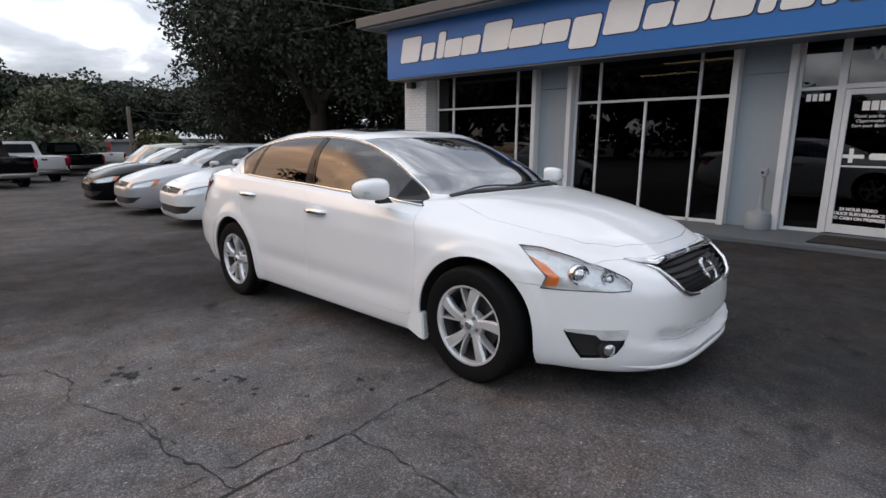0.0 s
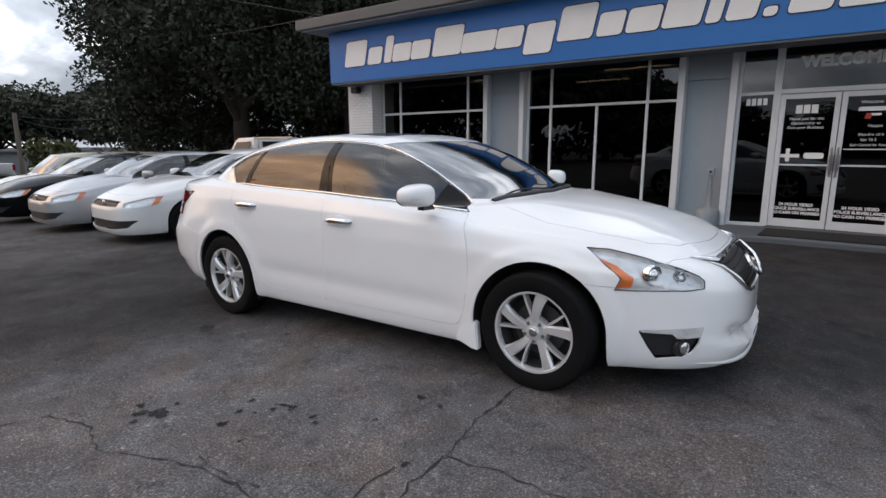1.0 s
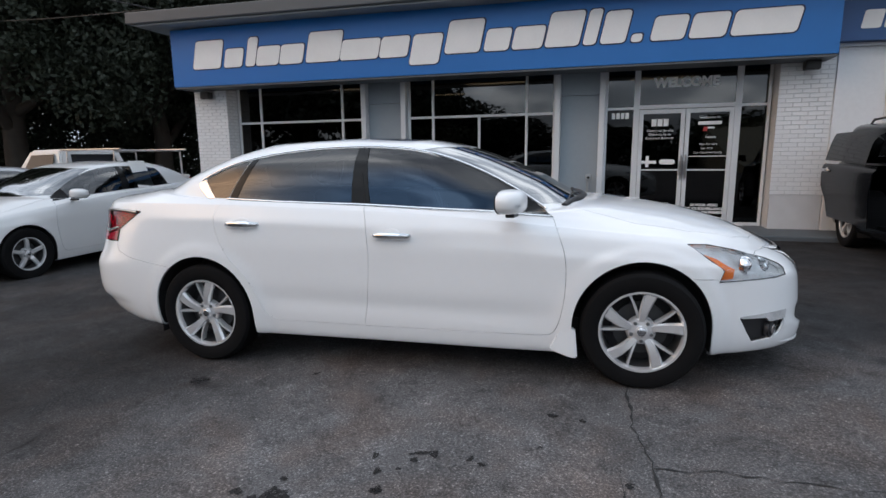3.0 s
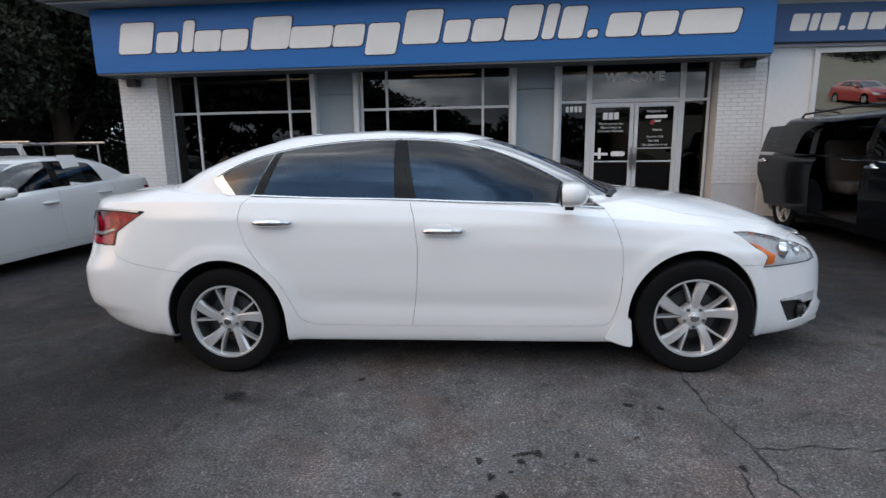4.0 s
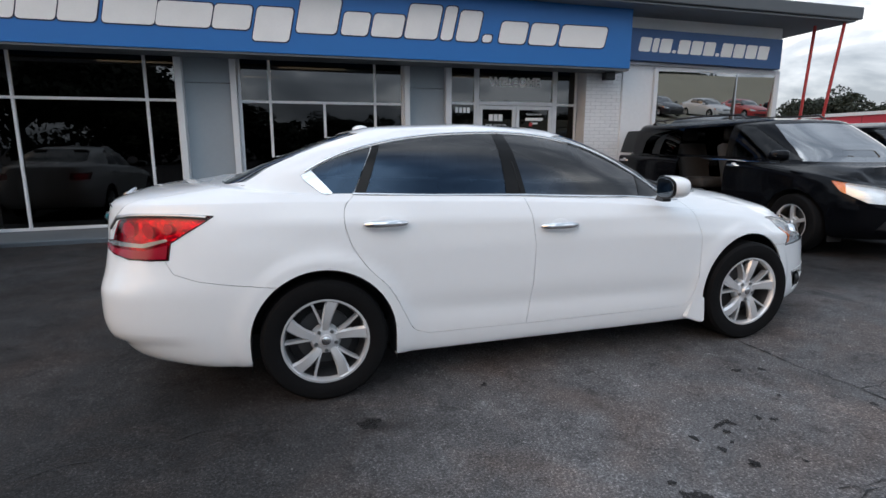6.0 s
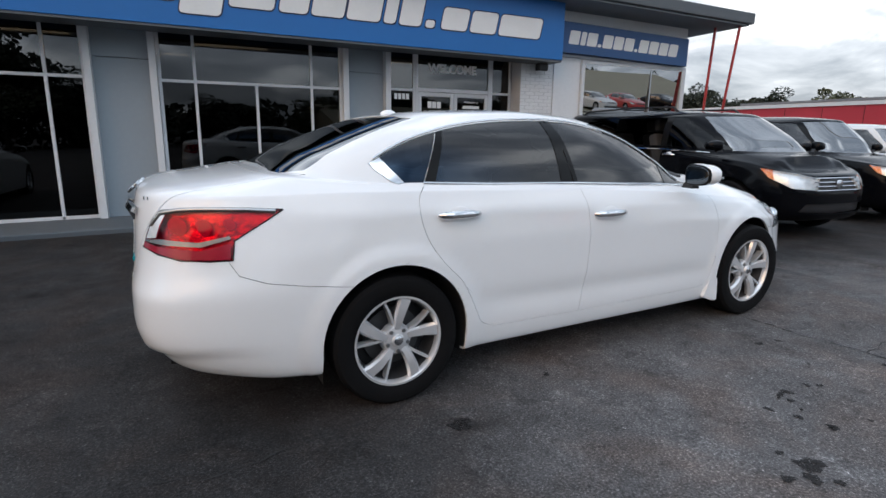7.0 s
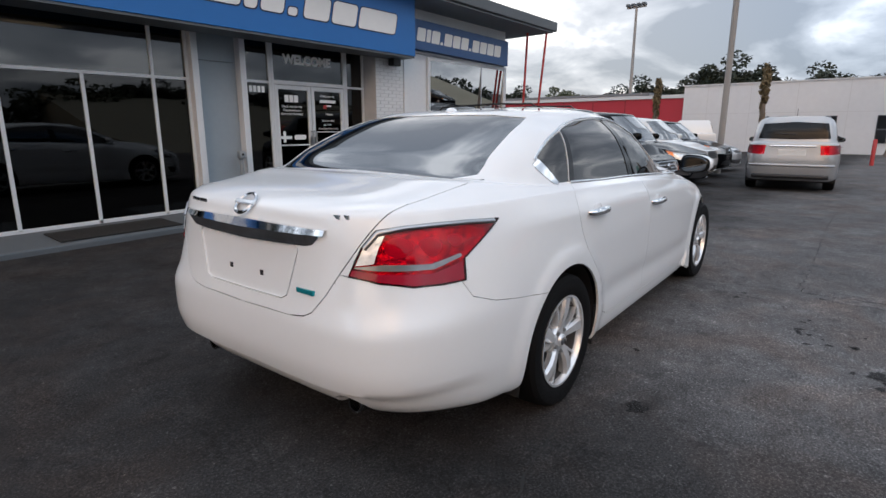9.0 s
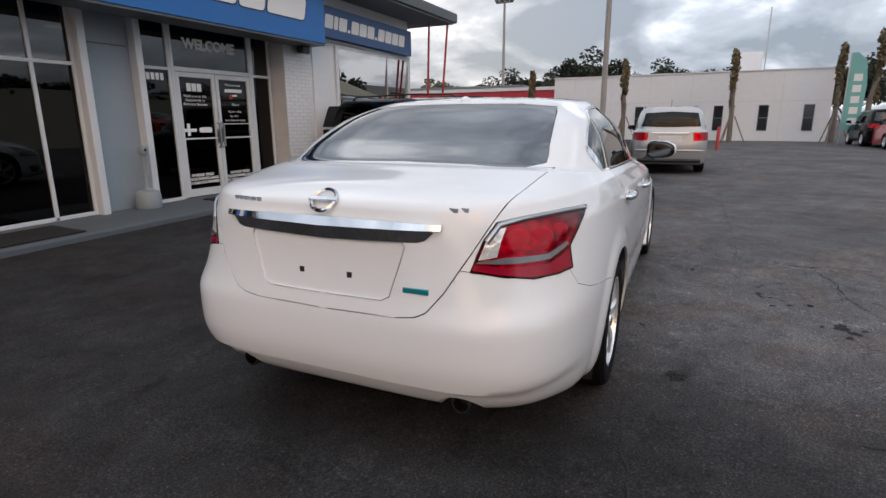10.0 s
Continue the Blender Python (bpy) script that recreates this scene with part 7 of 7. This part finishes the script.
def bollard(x, y, h=1.0):
    b = thing("bollard", "red painted steel bollard", "bollard", pose(x, y, ground_z(x)))
    part("tube", add_tube(bmesh.new(), [(0, 0, -0.1), (0, 0, h - 0.03), (0, 0, h)], 0.07, 12, radii=[0.07, 0.07, 0.04]), M_RED_POST, b, smooth=60)


bollard(20.0, 2.3)


def pickup(name, label, x, y, heading, paint, group=""):
    """A pickup seen from behind: cab, open bed, tailgate, lamps and wheels."""
    t = thing(name, label, "pickup truck", pose(x, y, ground_z(x), 0, 0, heading), group)
    bed = bmesh.new()
    for lo, hi in (((-2.75, -0.98, 0.62), (-0.75, -0.86, 1.22)), ((-2.75, 0.86, 0.62), (-0.75, 0.98, 1.22)), ((-2.75, -0.98, 0.55), (-0.75, 0.98, 0.70))):
        add_box(bed, lo, hi, 0.03)
    part("bed", bed, paint, t, smooth=40)
    part("tailgate", box((-2.86, -0.84, 0.66), (-2.76, 0.84, 1.22), 0.03), paint, t, smooth=40)
    part("tailgate_handle", box((-2.872, -0.12, 1.04), (-2.858, 0.12, 1.12), 0.004), M_PLASTIC, t)
    cab = prism([(-0.75, 0.5), (1.0, 0.5), (1.0, 1.22), (0.55, 1.84), (-0.55, 1.86), (-0.72, 1.25)], 1.90, at=-0.95)
    for v in cab.verts:
        if v.co.z > 1.3:
            v.co.y *= 0.80
    bmesh.ops.bevel(cab, geom=cab.edges[:], offset=0.05, segments=2, affect="EDGES")
    part("cab", cab, paint, t, smooth=40)
    part("bonnet", box((0.98, -0.93, 0.5), (2.75, 0.93, 1.18), 0.09), paint, t, smooth=40)
    rw = prism([(-0.62, 1.34), (0.62, 1.34), (0.56, 1.74), (-0.56, 1.74)], 0.012, axis="X")
    for v in rw.verts:
        v.co.x += -0.765 + (v.co.z - 1.25) * 0.28
    part("rear_screen", rw, M_DARKWIN, t)
    for sd in (-1, 1):
        sg = prism([(-0.45, 1.32), (0.60, 1.32), (0.42, 1.72), (-0.40, 1.74)], 0.02, at=0)
        for v in sg.verts:
            v.co.y = sd * (0.955 - (v.co.z - 1.25) * 0.30 + (0.01 if v.co.y > 0.01 else 0))
        bmesh.ops.recalc_face_normals(sg, faces=sg.faces[:])
        part("side_window", sg, M_DARKWIN, t)
        part("tail_light", box((-2.875, sd * 0.93 - 0.055, 0.78), (-2.74, sd * 0.93 + 0.055, 1.14), 0.02), M_REDLENS, t)
        for wx in (-1.75, 1.75):
            wheel(t, wx, sd * 0.84, 0.38, sd, 0.38, 0.25, 0.23, 5, "star")
    part("bumper", box((-2.98, -0.94, 0.45), (-2.84, 0.94, 0.63), 0.03), M_STEEL, t, "steel step bumper", smooth=40)
    part("underbody", box((-2.6, -0.75, 0.36), (2.6, 0.75, 0.56)), M_GAP, t)
    return t


TRUCKS = "pickup trucks at the far side of the lot"
pk = pickup("pickup_truck", "white pickup truck with its tailgate shut", -32.1, 2.8, 198, M_WHITE_CAR, TRUCKS)
for x, y, hd, pt, text in ((-28.2, 1.3, 196, M_BLACK_CAR, "black pickup truck with a chrome rear bumper"), (-38.8, 5.6, 197, M_BLACK_CAR, "black pickup truck parked beside the white one"),
                           (-44.5, 8.0, 197, M_WHITE_CAR, "white pickup truck parked in the far row")):
    o = copy_thing(pk, pose(x, y, ground_z(x), 0, 0, hd))
    tagged(repaint(o, M_WHITE_CAR, pt), text)
work = copy_thing(pk, pose(-14.9, 9.7, ground_z(-14.9), 0, 0, 176))
tagged(work, "white pickup truck with a steel ladder rack over its bed")
for x in (-2.55, -1.0):
    hoop = add_tube(bmesh.new(), [(x, -0.92, 1.20), (x, -0.90, 1.80), (x, 0.90, 1.80), (x, 0.92, 1.20)], 0.028, 6)
    part("ladder_rack", hoop, M_STEEL, work, "steel ladder rack")
for y in (-0.90, 0.90):
    part("rack_rail", add_tube(bmesh.new(), [(-2.75, y, 1.83), (-0.8, y, 1.83)], 0.025, 6), M_STEEL, work)
o = copy_thing(pk, pose(25, 10.5, 0, 0, 0, 200))
tagged(o, "white pickup truck facing the lot by the red wall")
S = tall_spec(M_BLACK_CAR, L=4.4, W=1.80, H=1.75, wb=2.5)
add_car("off_roader", "black boxy off-road car beside the red saloon", 27.0, -4.5, 4, S)


# ---- the raised lot across the street, which the bay window mirrors
def bank():
    bm = bmesh.new()
    prof = [(-11.0, -0.5), (-15.0, 0.15), (-24.0, 0.90), (-38.0, 4.2), (-40.0, -0.6)]
    rows = [[bm.verts.new((x, y, z + 0.05 * math.sin(x * 0.4) * (z > 0))) for y, z in prof] for x in np.linspace(6, 50, 23)]
    for a, b in zip(rows, rows[1:]):
        for k in range(len(prof) - 1):
            bm.faces.new((a[k], b[k], b[k + 1], a[k + 1]))
    bm.faces.new(rows[0])
    bm.faces.new(rows[-1][::-1])
    bmesh.ops.recalc_face_normals(bm, faces=bm.faces[:])
    tagged(link_mesh("bank", bm, M_BANK, smooth=50), "pale worn bank rising across the street", "bank", kind="structure")


bank()
for x, y, hd, pt, text in ((18.2, -23.5, 84, M_RED_CAR, "red saloon on the raised lot across the street"), (21.6, -23.9, 92, M_DARK_CAR, "dark saloon on the raised lot across the street"),
                           (25.4, -23.3, 88, M_WHITE_CAR, "white saloon on the raised lot across the street"), (29.2, -23.8, 95, M_RED_CAR, "red saloon on the raised lot across the street"),
                           (33.5, -23.6, 90, M_BLACK_CAR, "black saloon on the raised lot across the street")):
    o = repaint(copy_thing(first, pose(x, y + 4.0, 0.52 + 0.05 * math.sin(x * 0.4), 0, 0, hd)), M_WHITE_CAR, pt)
    tagged(o, text, "car", "cars on the raised lot")


# ---------------------------------------------------------------- shop details
def words(text, size, x, z, parent, mat=None, y=None, align="CENTER", shear=0.0, name="lettering", bold=0.0):
    """Flat lettering on the shop glass."""
    cu = bpy.data.curves.new(name, "FONT")
    cu.body, cu.size, cu.align_x, cu.align_y = text, size, align, "CENTER"
    cu.shear, cu.extrude, cu.offset = shear, 0.0008, bold
    tmp = bpy.data.objects.new("tmp", cu)
    scene.collection.objects.link(tmp)
    me = bpy.data.meshes.new_from_object(tmp.evaluated_get(bpy.context.evaluated_depsgraph_get()))
    bpy.data.objects.remove(tmp)
    me.name = name
    me.materials.clear()
    me.materials.append(mat or M_LETTER)
    ob = new(name, me)
    ob.parent = parent
    ob.matrix_basis = pose(x, (YG - 0.0075) if y is None else y, z, 90, 0, 0)
    return ob


def shop_lettering():
    d = [o for o in scene.objects if o.name == "door_1"][0]
    xm = (-1.43 + 0.14) / 2
    words("WELCOME", 0.205, xm - 0.02, 2.50, d, bold=0.012)
    xl, xr = -1.04, -0.27
    for k in range(3):
        bm = box((xl - 0.135 + 0.095 * k, YG - 0.009, 1.79), (xl - 0.055 + 0.095 * k, YG - 0.0055, 1.91))
        part("bar", bm, M_LETTER, d)
    for k, row in enumerate(("Thank you for the", "Opportunity to", "Earn your Business")):
        words(row, 0.058, xl, 1.715 - 0.062 * k, d, shear=0.2)
    for k, row in enumerate(("24 HOUR VIDEO", "POLICE SURVEILLANCE", "NO CASH ON PREMISES")):
        words(row, 0.058, xl, 0.465 - 0.062 * k, d, bold=0.0025)
        words(row, 0.058, xr, 0.455 - 0.062 * k, d, bold=0.0025)
    words("Welcome to", 0.062, xr, 1.92, d)
    # plain shapes for the marks
    for w, z, h in ((0.36, 1.80, 0.055), (0.16, 1.735, 0.03)):
        part("bar", prism([(xr + u - w / 2, z + v) for u, v in rounded_bar(w, h, 0.2, 0.012)], 0.003, at=YG - 0.0085), M_LETTER, d)
    part("mark", prism([(xr - 0.10, 1.70), (xr - 0.03, 1.69), (xr - 0.02, 1.76), (xr - 0.08, 1.77)], 0.003, at=YG - 0.009), M_RED_POST, d)
    words("Hours:", 0.06, xr + 0.03, 1.60, d, shear=0.2)
    words("Mon-Fri: 10-6", 0.05, xr, 1.48, d)
    words("Sat: 10-5", 0.05, xr - 0.02, 1.41, d)
    words("Sun: Closed for Family", 0.048, xr, 1.34, d)
    part("rule", box((xr - 0.29, YG - 0.009, 1.275), (xr + 0.29, YG - 0.0055, 1.287)), M_LETTER, d)
    part("mark", prism([(xl + u + 0.02, 1.145 + v) for u, v in rounded_bar(0.25, 0.085, 0.0, 0.04)], 0.003, at=YG - 0.0085), M_LETTER, d)
    part("mark", box((xl - 0.32, YG - 0.009, 1.16), (xl - 0.03, YG - 0.0055, 1.21)), M_LETTER, d)
    part("mark", box((xl - 0.20, YG - 0.0092, 1.10), (xl - 0.15, YG - 0.0094 + 0.003, 1.29)), M_LETTER, d)
    w3 = [o for o in scene.objects if o.name == "window_3"][0]
    for k in range(4):
        part("bar", box((-1.83 + 0.075 * k, YG - 0.009, 1.93), (-1.775 + 0.075 * k, YG - 0.0055, 2.03)), M_LETTER, w3)


shop_lettering()


def floor_mat(x0, x1):
    bm = box((x0, 8.25, 0), (x1, 9.0, 0.018), 0.006)
    for v in bm.verts:
        v.co.z += walk_z(v.co.x) + 0.001
    tagged(link_mesh("door_mat", bm, M_MAT), "black ribbed rubber mat before the shop door", "door mat")


floor_mat(-1.35, 0.05)
floor_mat(-4.95, -3.55)


def ash_bin(x, y):
    z = walk_z(x)
    b = thing("ash_bin", "grey plastic cigarette bin with a tall neck", "bin", pose(x, y, z))
    part("base", lathe([(0.0, 0.0), (0.165, 0.0), (0.175, 0.02), (0.168, 0.20), (0.15, 0.245), (0.06, 0.27), (0.04, 0.30), (0, 0.30)], 28, axis="Z"), M_BIN, b, smooth=40)
    part("neck", lathe([(0.042, 0.27), (0.036, 0.4), (0.034, 0.78), (0.045, 0.80)], 18, axis="Z"), M_BIN, b, smooth=40)
    hd = box((-0.05, -0.065, 0.78), (0.05, 0.05, 0.90), 0.02)
    h = part("head", hd, M_BIN, b, smooth=40)
    part("hole", lathe([(0.0, -0.067), (0.022, -0.067)], 14), M_GAP, h).matrix_basis = pose(0, 0, 0.84)


ash_bin(-2.18, 9.10)


def canopy_posts():
    for k, (x, y, x2, y2) in enumerate(((5.15, 8.5, 4.95, 8.5), (5.45, 8.15, 5.15, 8.3))):
        p = thing("roof_post", "thin red painted post below the roof corner", "post", group="posts below the roof corner")
        part("tube", add_tube(bmesh.new(), [(x2, y2, ground_z(5)), (x, y, 3.62)], 0.028, 8), M_RED_POST, p, smooth=60)
        part("foot", box((x2 - 0.08, y2 - 0.08, ground_z(5)), (x2 + 0.08, y2 + 0.08, ground_z(5) + 0.015)), M_RED_POST, p)


canopy_posts()


def interior():
    for k, (x, y) in enumerate(((-7.8, 11.6), (-4.4, 11.8), (-0.8, 12.4), (-5.9, 13.6))):
        l = thing("ceiling_light", "long warm ceiling light fitting inside the shop", "ceiling light", pose(x, y, 2.98), "ceiling lights in the shop")
        part("housing", box((-0.75, -0.11, -0.01), (0.75, 0.11, 0.04), 0.01), M_WHITE_METAL, l)
        part("tube", box((-0.70, -0.08, -0.03), (0.70, 0.08, -0.012)), M_TUBE, l)
    for x, y in ((-8.2, 11.4), (-4.6, 11.3)):
        d = thing("desk", "dark office desk inside the shop", "desk", pose(x, y, 0.02))
        part("top", box((-0.8, -0.4, 0.70), (0.8, 0.4, 0.74), 0.006), M_DASH, d)
        for sx in (-0.74, 0.70):
            part("side_panel", box((sx, -0.36, 0.0), (sx + 0.04, 0.36, 0.70)), M_DASH, d)


M_TUBE = bpy.data.materials.new("warm_light_tube")
M_TUBE.use_nodes = True
M_TUBE.node_tree.nodes["Principled BSDF"].inputs["Base Color"].default_value = (0.8, 0.6, 0.4, 1)
M_TUBE.node_tree.nodes["Principled BSDF"].inputs["Emission Color"].default_value = (1.0, 0.62, 0.32, 1)
M_TUBE.node_tree.nodes["Principled BSDF"].inputs["Emission Strength"].default_value = 12.0
interior()


def overhead_wire(pts, sag, label, mat=None, r=0.012):
    a, b = Vector(pts[0]), Vector(pts[1])
    q = [a.lerp(b, f) - Vector((0, 0, sag * 4 * f * (1 - f))) for f in np.linspace(0, 1, 24)]
    tagged(link_mesh("overhead_wire", add_tube(bmesh.new(), q, r, 5), mat or M_CABLE), label, "wire")


overhead_wire(((-10.9, 8.4, 4.3), (-40, 14.0, 9.0)), 0.7, "thin black wire running from the roof to the trees")
overhead_wire(((-10.8, 9.4, 4.4), (-45, -2.0, 15.0)), 0.8, "thin black wire running from the roof to the trees")


# ---------------------------------------------------------------- bricks
def brick_faces(x0, x1, yf, yb, z0, z1, parent):
    L, H, J = 0.203, 0.0565, 0.0105
    shapes = {}

    def brick(a, b, face, z):
        key = (round(b - a, 3), face)
        if key not in shapes:
            d = 0.014
            w = b - a
            bm = box((-w / 2, 0, 0), (w / 2, d, H)) if face == "f" else box((0, -w / 2, 0), (d, w / 2, H))
            bmesh.ops.bevel(bm, geom=bm.edges[:], offset=0.003, segments=1, affect="EDGES")
            me = bpy.data.meshes.new("brick")
            bm.to_mesh(me)
            bm.free()
            me.materials.append(M_BRICK)
            shapes[key] = me
        ob = new("brick", shapes[key])
        ob.parent = parent
        dv = random.uniform(-0.0015, 0.0015)
        if face == "f":
            ob.location = ((a + b) / 2, yf + dv, z)
        elif face == "e":
            ob.location = (x1 - 0.014 + dv, (a + b) / 2, z)
        else:
            ob.location = (x0 + dv, (a + b) / 2, z)

    z, row = z0, 0
    while z + H < z1:
        for face, lo, hi in (("f", x0, x1), ("e", yf + 0.016, yb - 0.02)):
            a = lo - (L / 2 if row % 2 else 0)
            while a < hi - 0.03:
                s, e2 = max(a, lo), min(a + L, hi)
                if e2 - s > 0.04:
                    brick(s, e2, face, z)
                a += L + J
        z += H + J
        row += 1


for nm, x0, x1 in (("wall_pier_1", -10.38, -9.57), ("wall_pier_2", 0.61, 1.34)):
    ob = [o for o in scene.objects if o.name == nm][0]
    brick_faces(x0, x1, 8.95, 9.31, walk_z((x0 + x1) / 2) + (0.55 if nm == "wall_pier_2" else 0.03), 2.78, ob)


# ---------------------------------------------------------------- cracks and stains in the lot
def crack(pts, w, seed, label="long dark crack in the asphalt"):
    """A shallow open crack: a jagged strip a little below its raised lips."""
    rng = np.random.default_rng(seed)
    P = []
    for (xa, ya), (xb, yb) in zip(pts, pts[1:]):
        n = max(3, int(math.hypot(xb - xa, yb - ya) / 0.05))
        for k in range(n):
            f = k / n
            P.append((xa + (xb - xa) * f, ya + (yb - ya) * f))
    P.append(pts[-1])
    P = np.array(P)
    P[1:-1] += rng.normal(size=(len(P) - 2, 2)) * 0.009
    wid = w * np.clip(0.6 + 0.5 * rng.normal(size=len(P)), 0.15, 1.6)
    bm = bmesh.new()
    prev = None
    for i, (x, y) in enumerate(P):
        d = P[min(i + 1, len(P) - 1)] - P[max(i - 1, 0)]
        d = d / (np.linalg.norm(d) + 1e-9)
        nx, ny = -d[1], d[0]
        row = [bm.verts.new((x + nx * s * wid[i], y + ny * s * wid[i], ground_z(x) + 0.004)) for s in (-0.5, 0.5)]
        if prev:
            bm.faces.new((prev[0], prev[1], row[1], row[0]))
        prev = row
    bmesh.ops.recalc_face_normals(bm, faces=bm.faces[:])
    for f in bm.faces:
        if f.normal.z < 0:
            f.normal_flip()
    tagged(link_mesh("asphalt_crack", bm, M_CRACK), label, "crack", kind="structure")


def stain(x, y, rx, ry, seed, rot=0.0):
    rng = np.random.default_rng(seed)
    bm = bmesh.new()
    n = 40
    ph = rng.uniform(0, 6, 4)
    vs = []
    for k in range(n):
        a = k * math.tau / n
        r = 1 + 0.22 * math.sin(2 * a + ph[0]) + 0.15 * math.sin(3 * a + ph[1]) + 0.12 * math.sin(5 * a + ph[2]) + 0.10 * math.sin(9 * a + ph[3]) + 0.05 * rng.normal()
        u, v = rx * r * math.cos(a), ry * r * math.sin(a)
        px, py = x + u * math.cos(rot) - v * math.sin(rot), y + u * math.sin(rot) + v * math.cos(rot)
        vs.append(bm.verts.new((px, py, ground_z(px) + 0.004)))
    bm.faces.new(vs)
    tagged(link_mesh("oil_stain", bm, M_STAIN), "dark oil stain soaked into the asphalt", "stain", kind="structure")


CRACKS = [
    ([(-4.6, 0.1), (-3.5, 0.32), (-3.43, 0.54), (-3.09, 0.61), (-2.84, 0.56), (-2.49, 0.72), (-2.2, 0.79), (-1.97, 0.78), (-1.75, 0.85), (-1.47, 0.91)], 0.010),
    ([(-1.2, -0.9), (-1.38, 0.2), (-1.47, 0.91), (-1.52, 1.22), (-1.53, 1.46), (-1.60, 1.8), (-1.63, 2.24), (-1.72, 3.2), (-1.70, 5.0)], 0.016),
    ([(-1.53, 1.46), (-1.29, 1.50), (-0.9, 1.50), (-0.44, 1.53), (1.88, 1.69), (4.5, 1.8)], 0.010),
    ([(-1.66, 1.42), (-1.64, 0.87), (-1.60, 0.30), (-1.4, -0.8), (-1.1, -2.5)], 0.009),
    ([(-4.25, 2.1), (-4.45, 1.97), (-4.67, 1.96), (-5.17, 1.84), (-5.9, 1.6), (-7.5, 1.5)], 0.010),
    ([(-1.99, 0.84), (-2.15, 0.80), (-2.41, 0.81)], 0.008),
    ([(-5.3, 0.70), (-5.03, 0.76), (-4.7, 0.72), (-4.4, 0.77), (-4.44, 1.02)], 0.008),
    ([(-5.8, 1.80), (-5.48, 1.89), (-4.98, 1.89)], 0.007),
    ([(-8.8, 5.35), (-7.2, 5.2), (-5.88, 5.24), (-5.12, 5.21), (-4.45, 5.23), (-1.7, 5.1)], 0.009),
    ([(-5.88, 5.24), (-5.92, 5.7), (-5.9, 6.08), (-6.0, 7.6)], 0.008),
]
for k, (pts, wd) in enumerate(CRACKS):
    crack(pts, wd, 70 + k)
# spots: place, half sizes, turn
STAINS = [(-3.15, 0.87, 0.03, 0.019, 0.37), (-3.06, 0.83, 0.031, 0.031, 0.39), (-2.98, 0.89, 0.047, 0.054, 0.4), (-2.99, 0.77, 0.022, 0.016, 0.38), (-3.01, 1.0, 0.016, 0.014, 0.38),
          (-2.71, 1.26, 0.016, 0.023, 0.38), (-2.65, 1.15, 0.02, 0.018, 0.35), (-2.57, 1.19, 0.01, 0.012, 0.42), (-2.6, 1.03, 0.022, 0.019, 0.38), (-2.52, 1.33, 0.04, 0.017, 0.36),
          (-2.53, 1.27, 0.021, 0.015, 0.4), (-2.23, 1.31, 0.017, 0.016, 0.41), (-1.99, 1.83, 0.026, 0.019, 0.39), (-1.84, 1.81, 0.017, 0.018, 0.41), (-2.01, 1.51, 0.012, 0.011, 0.35),
          (-1.63, 1.31, 0.021, 0.016, 0.4), (-2.38, 0.99, 0.011, 0.012, 0.38), (-4.14, 1.77, 0.061, 0.046, -0.4), (-3.47, 2.04, 0.016, 0.023, -0.38), (-2.29, 1.34, 0.015, 0.02, -0.4),
          (-2.46, 1.34, 0.025, 0.024, 0.84), (-2.6, 1.02, 0.022, 0.023, 0.88)]
for k, (x, y, rx, ry, turn) in enumerate(STAINS):
    stain(x, y, rx, ry, 200 + k, turn)
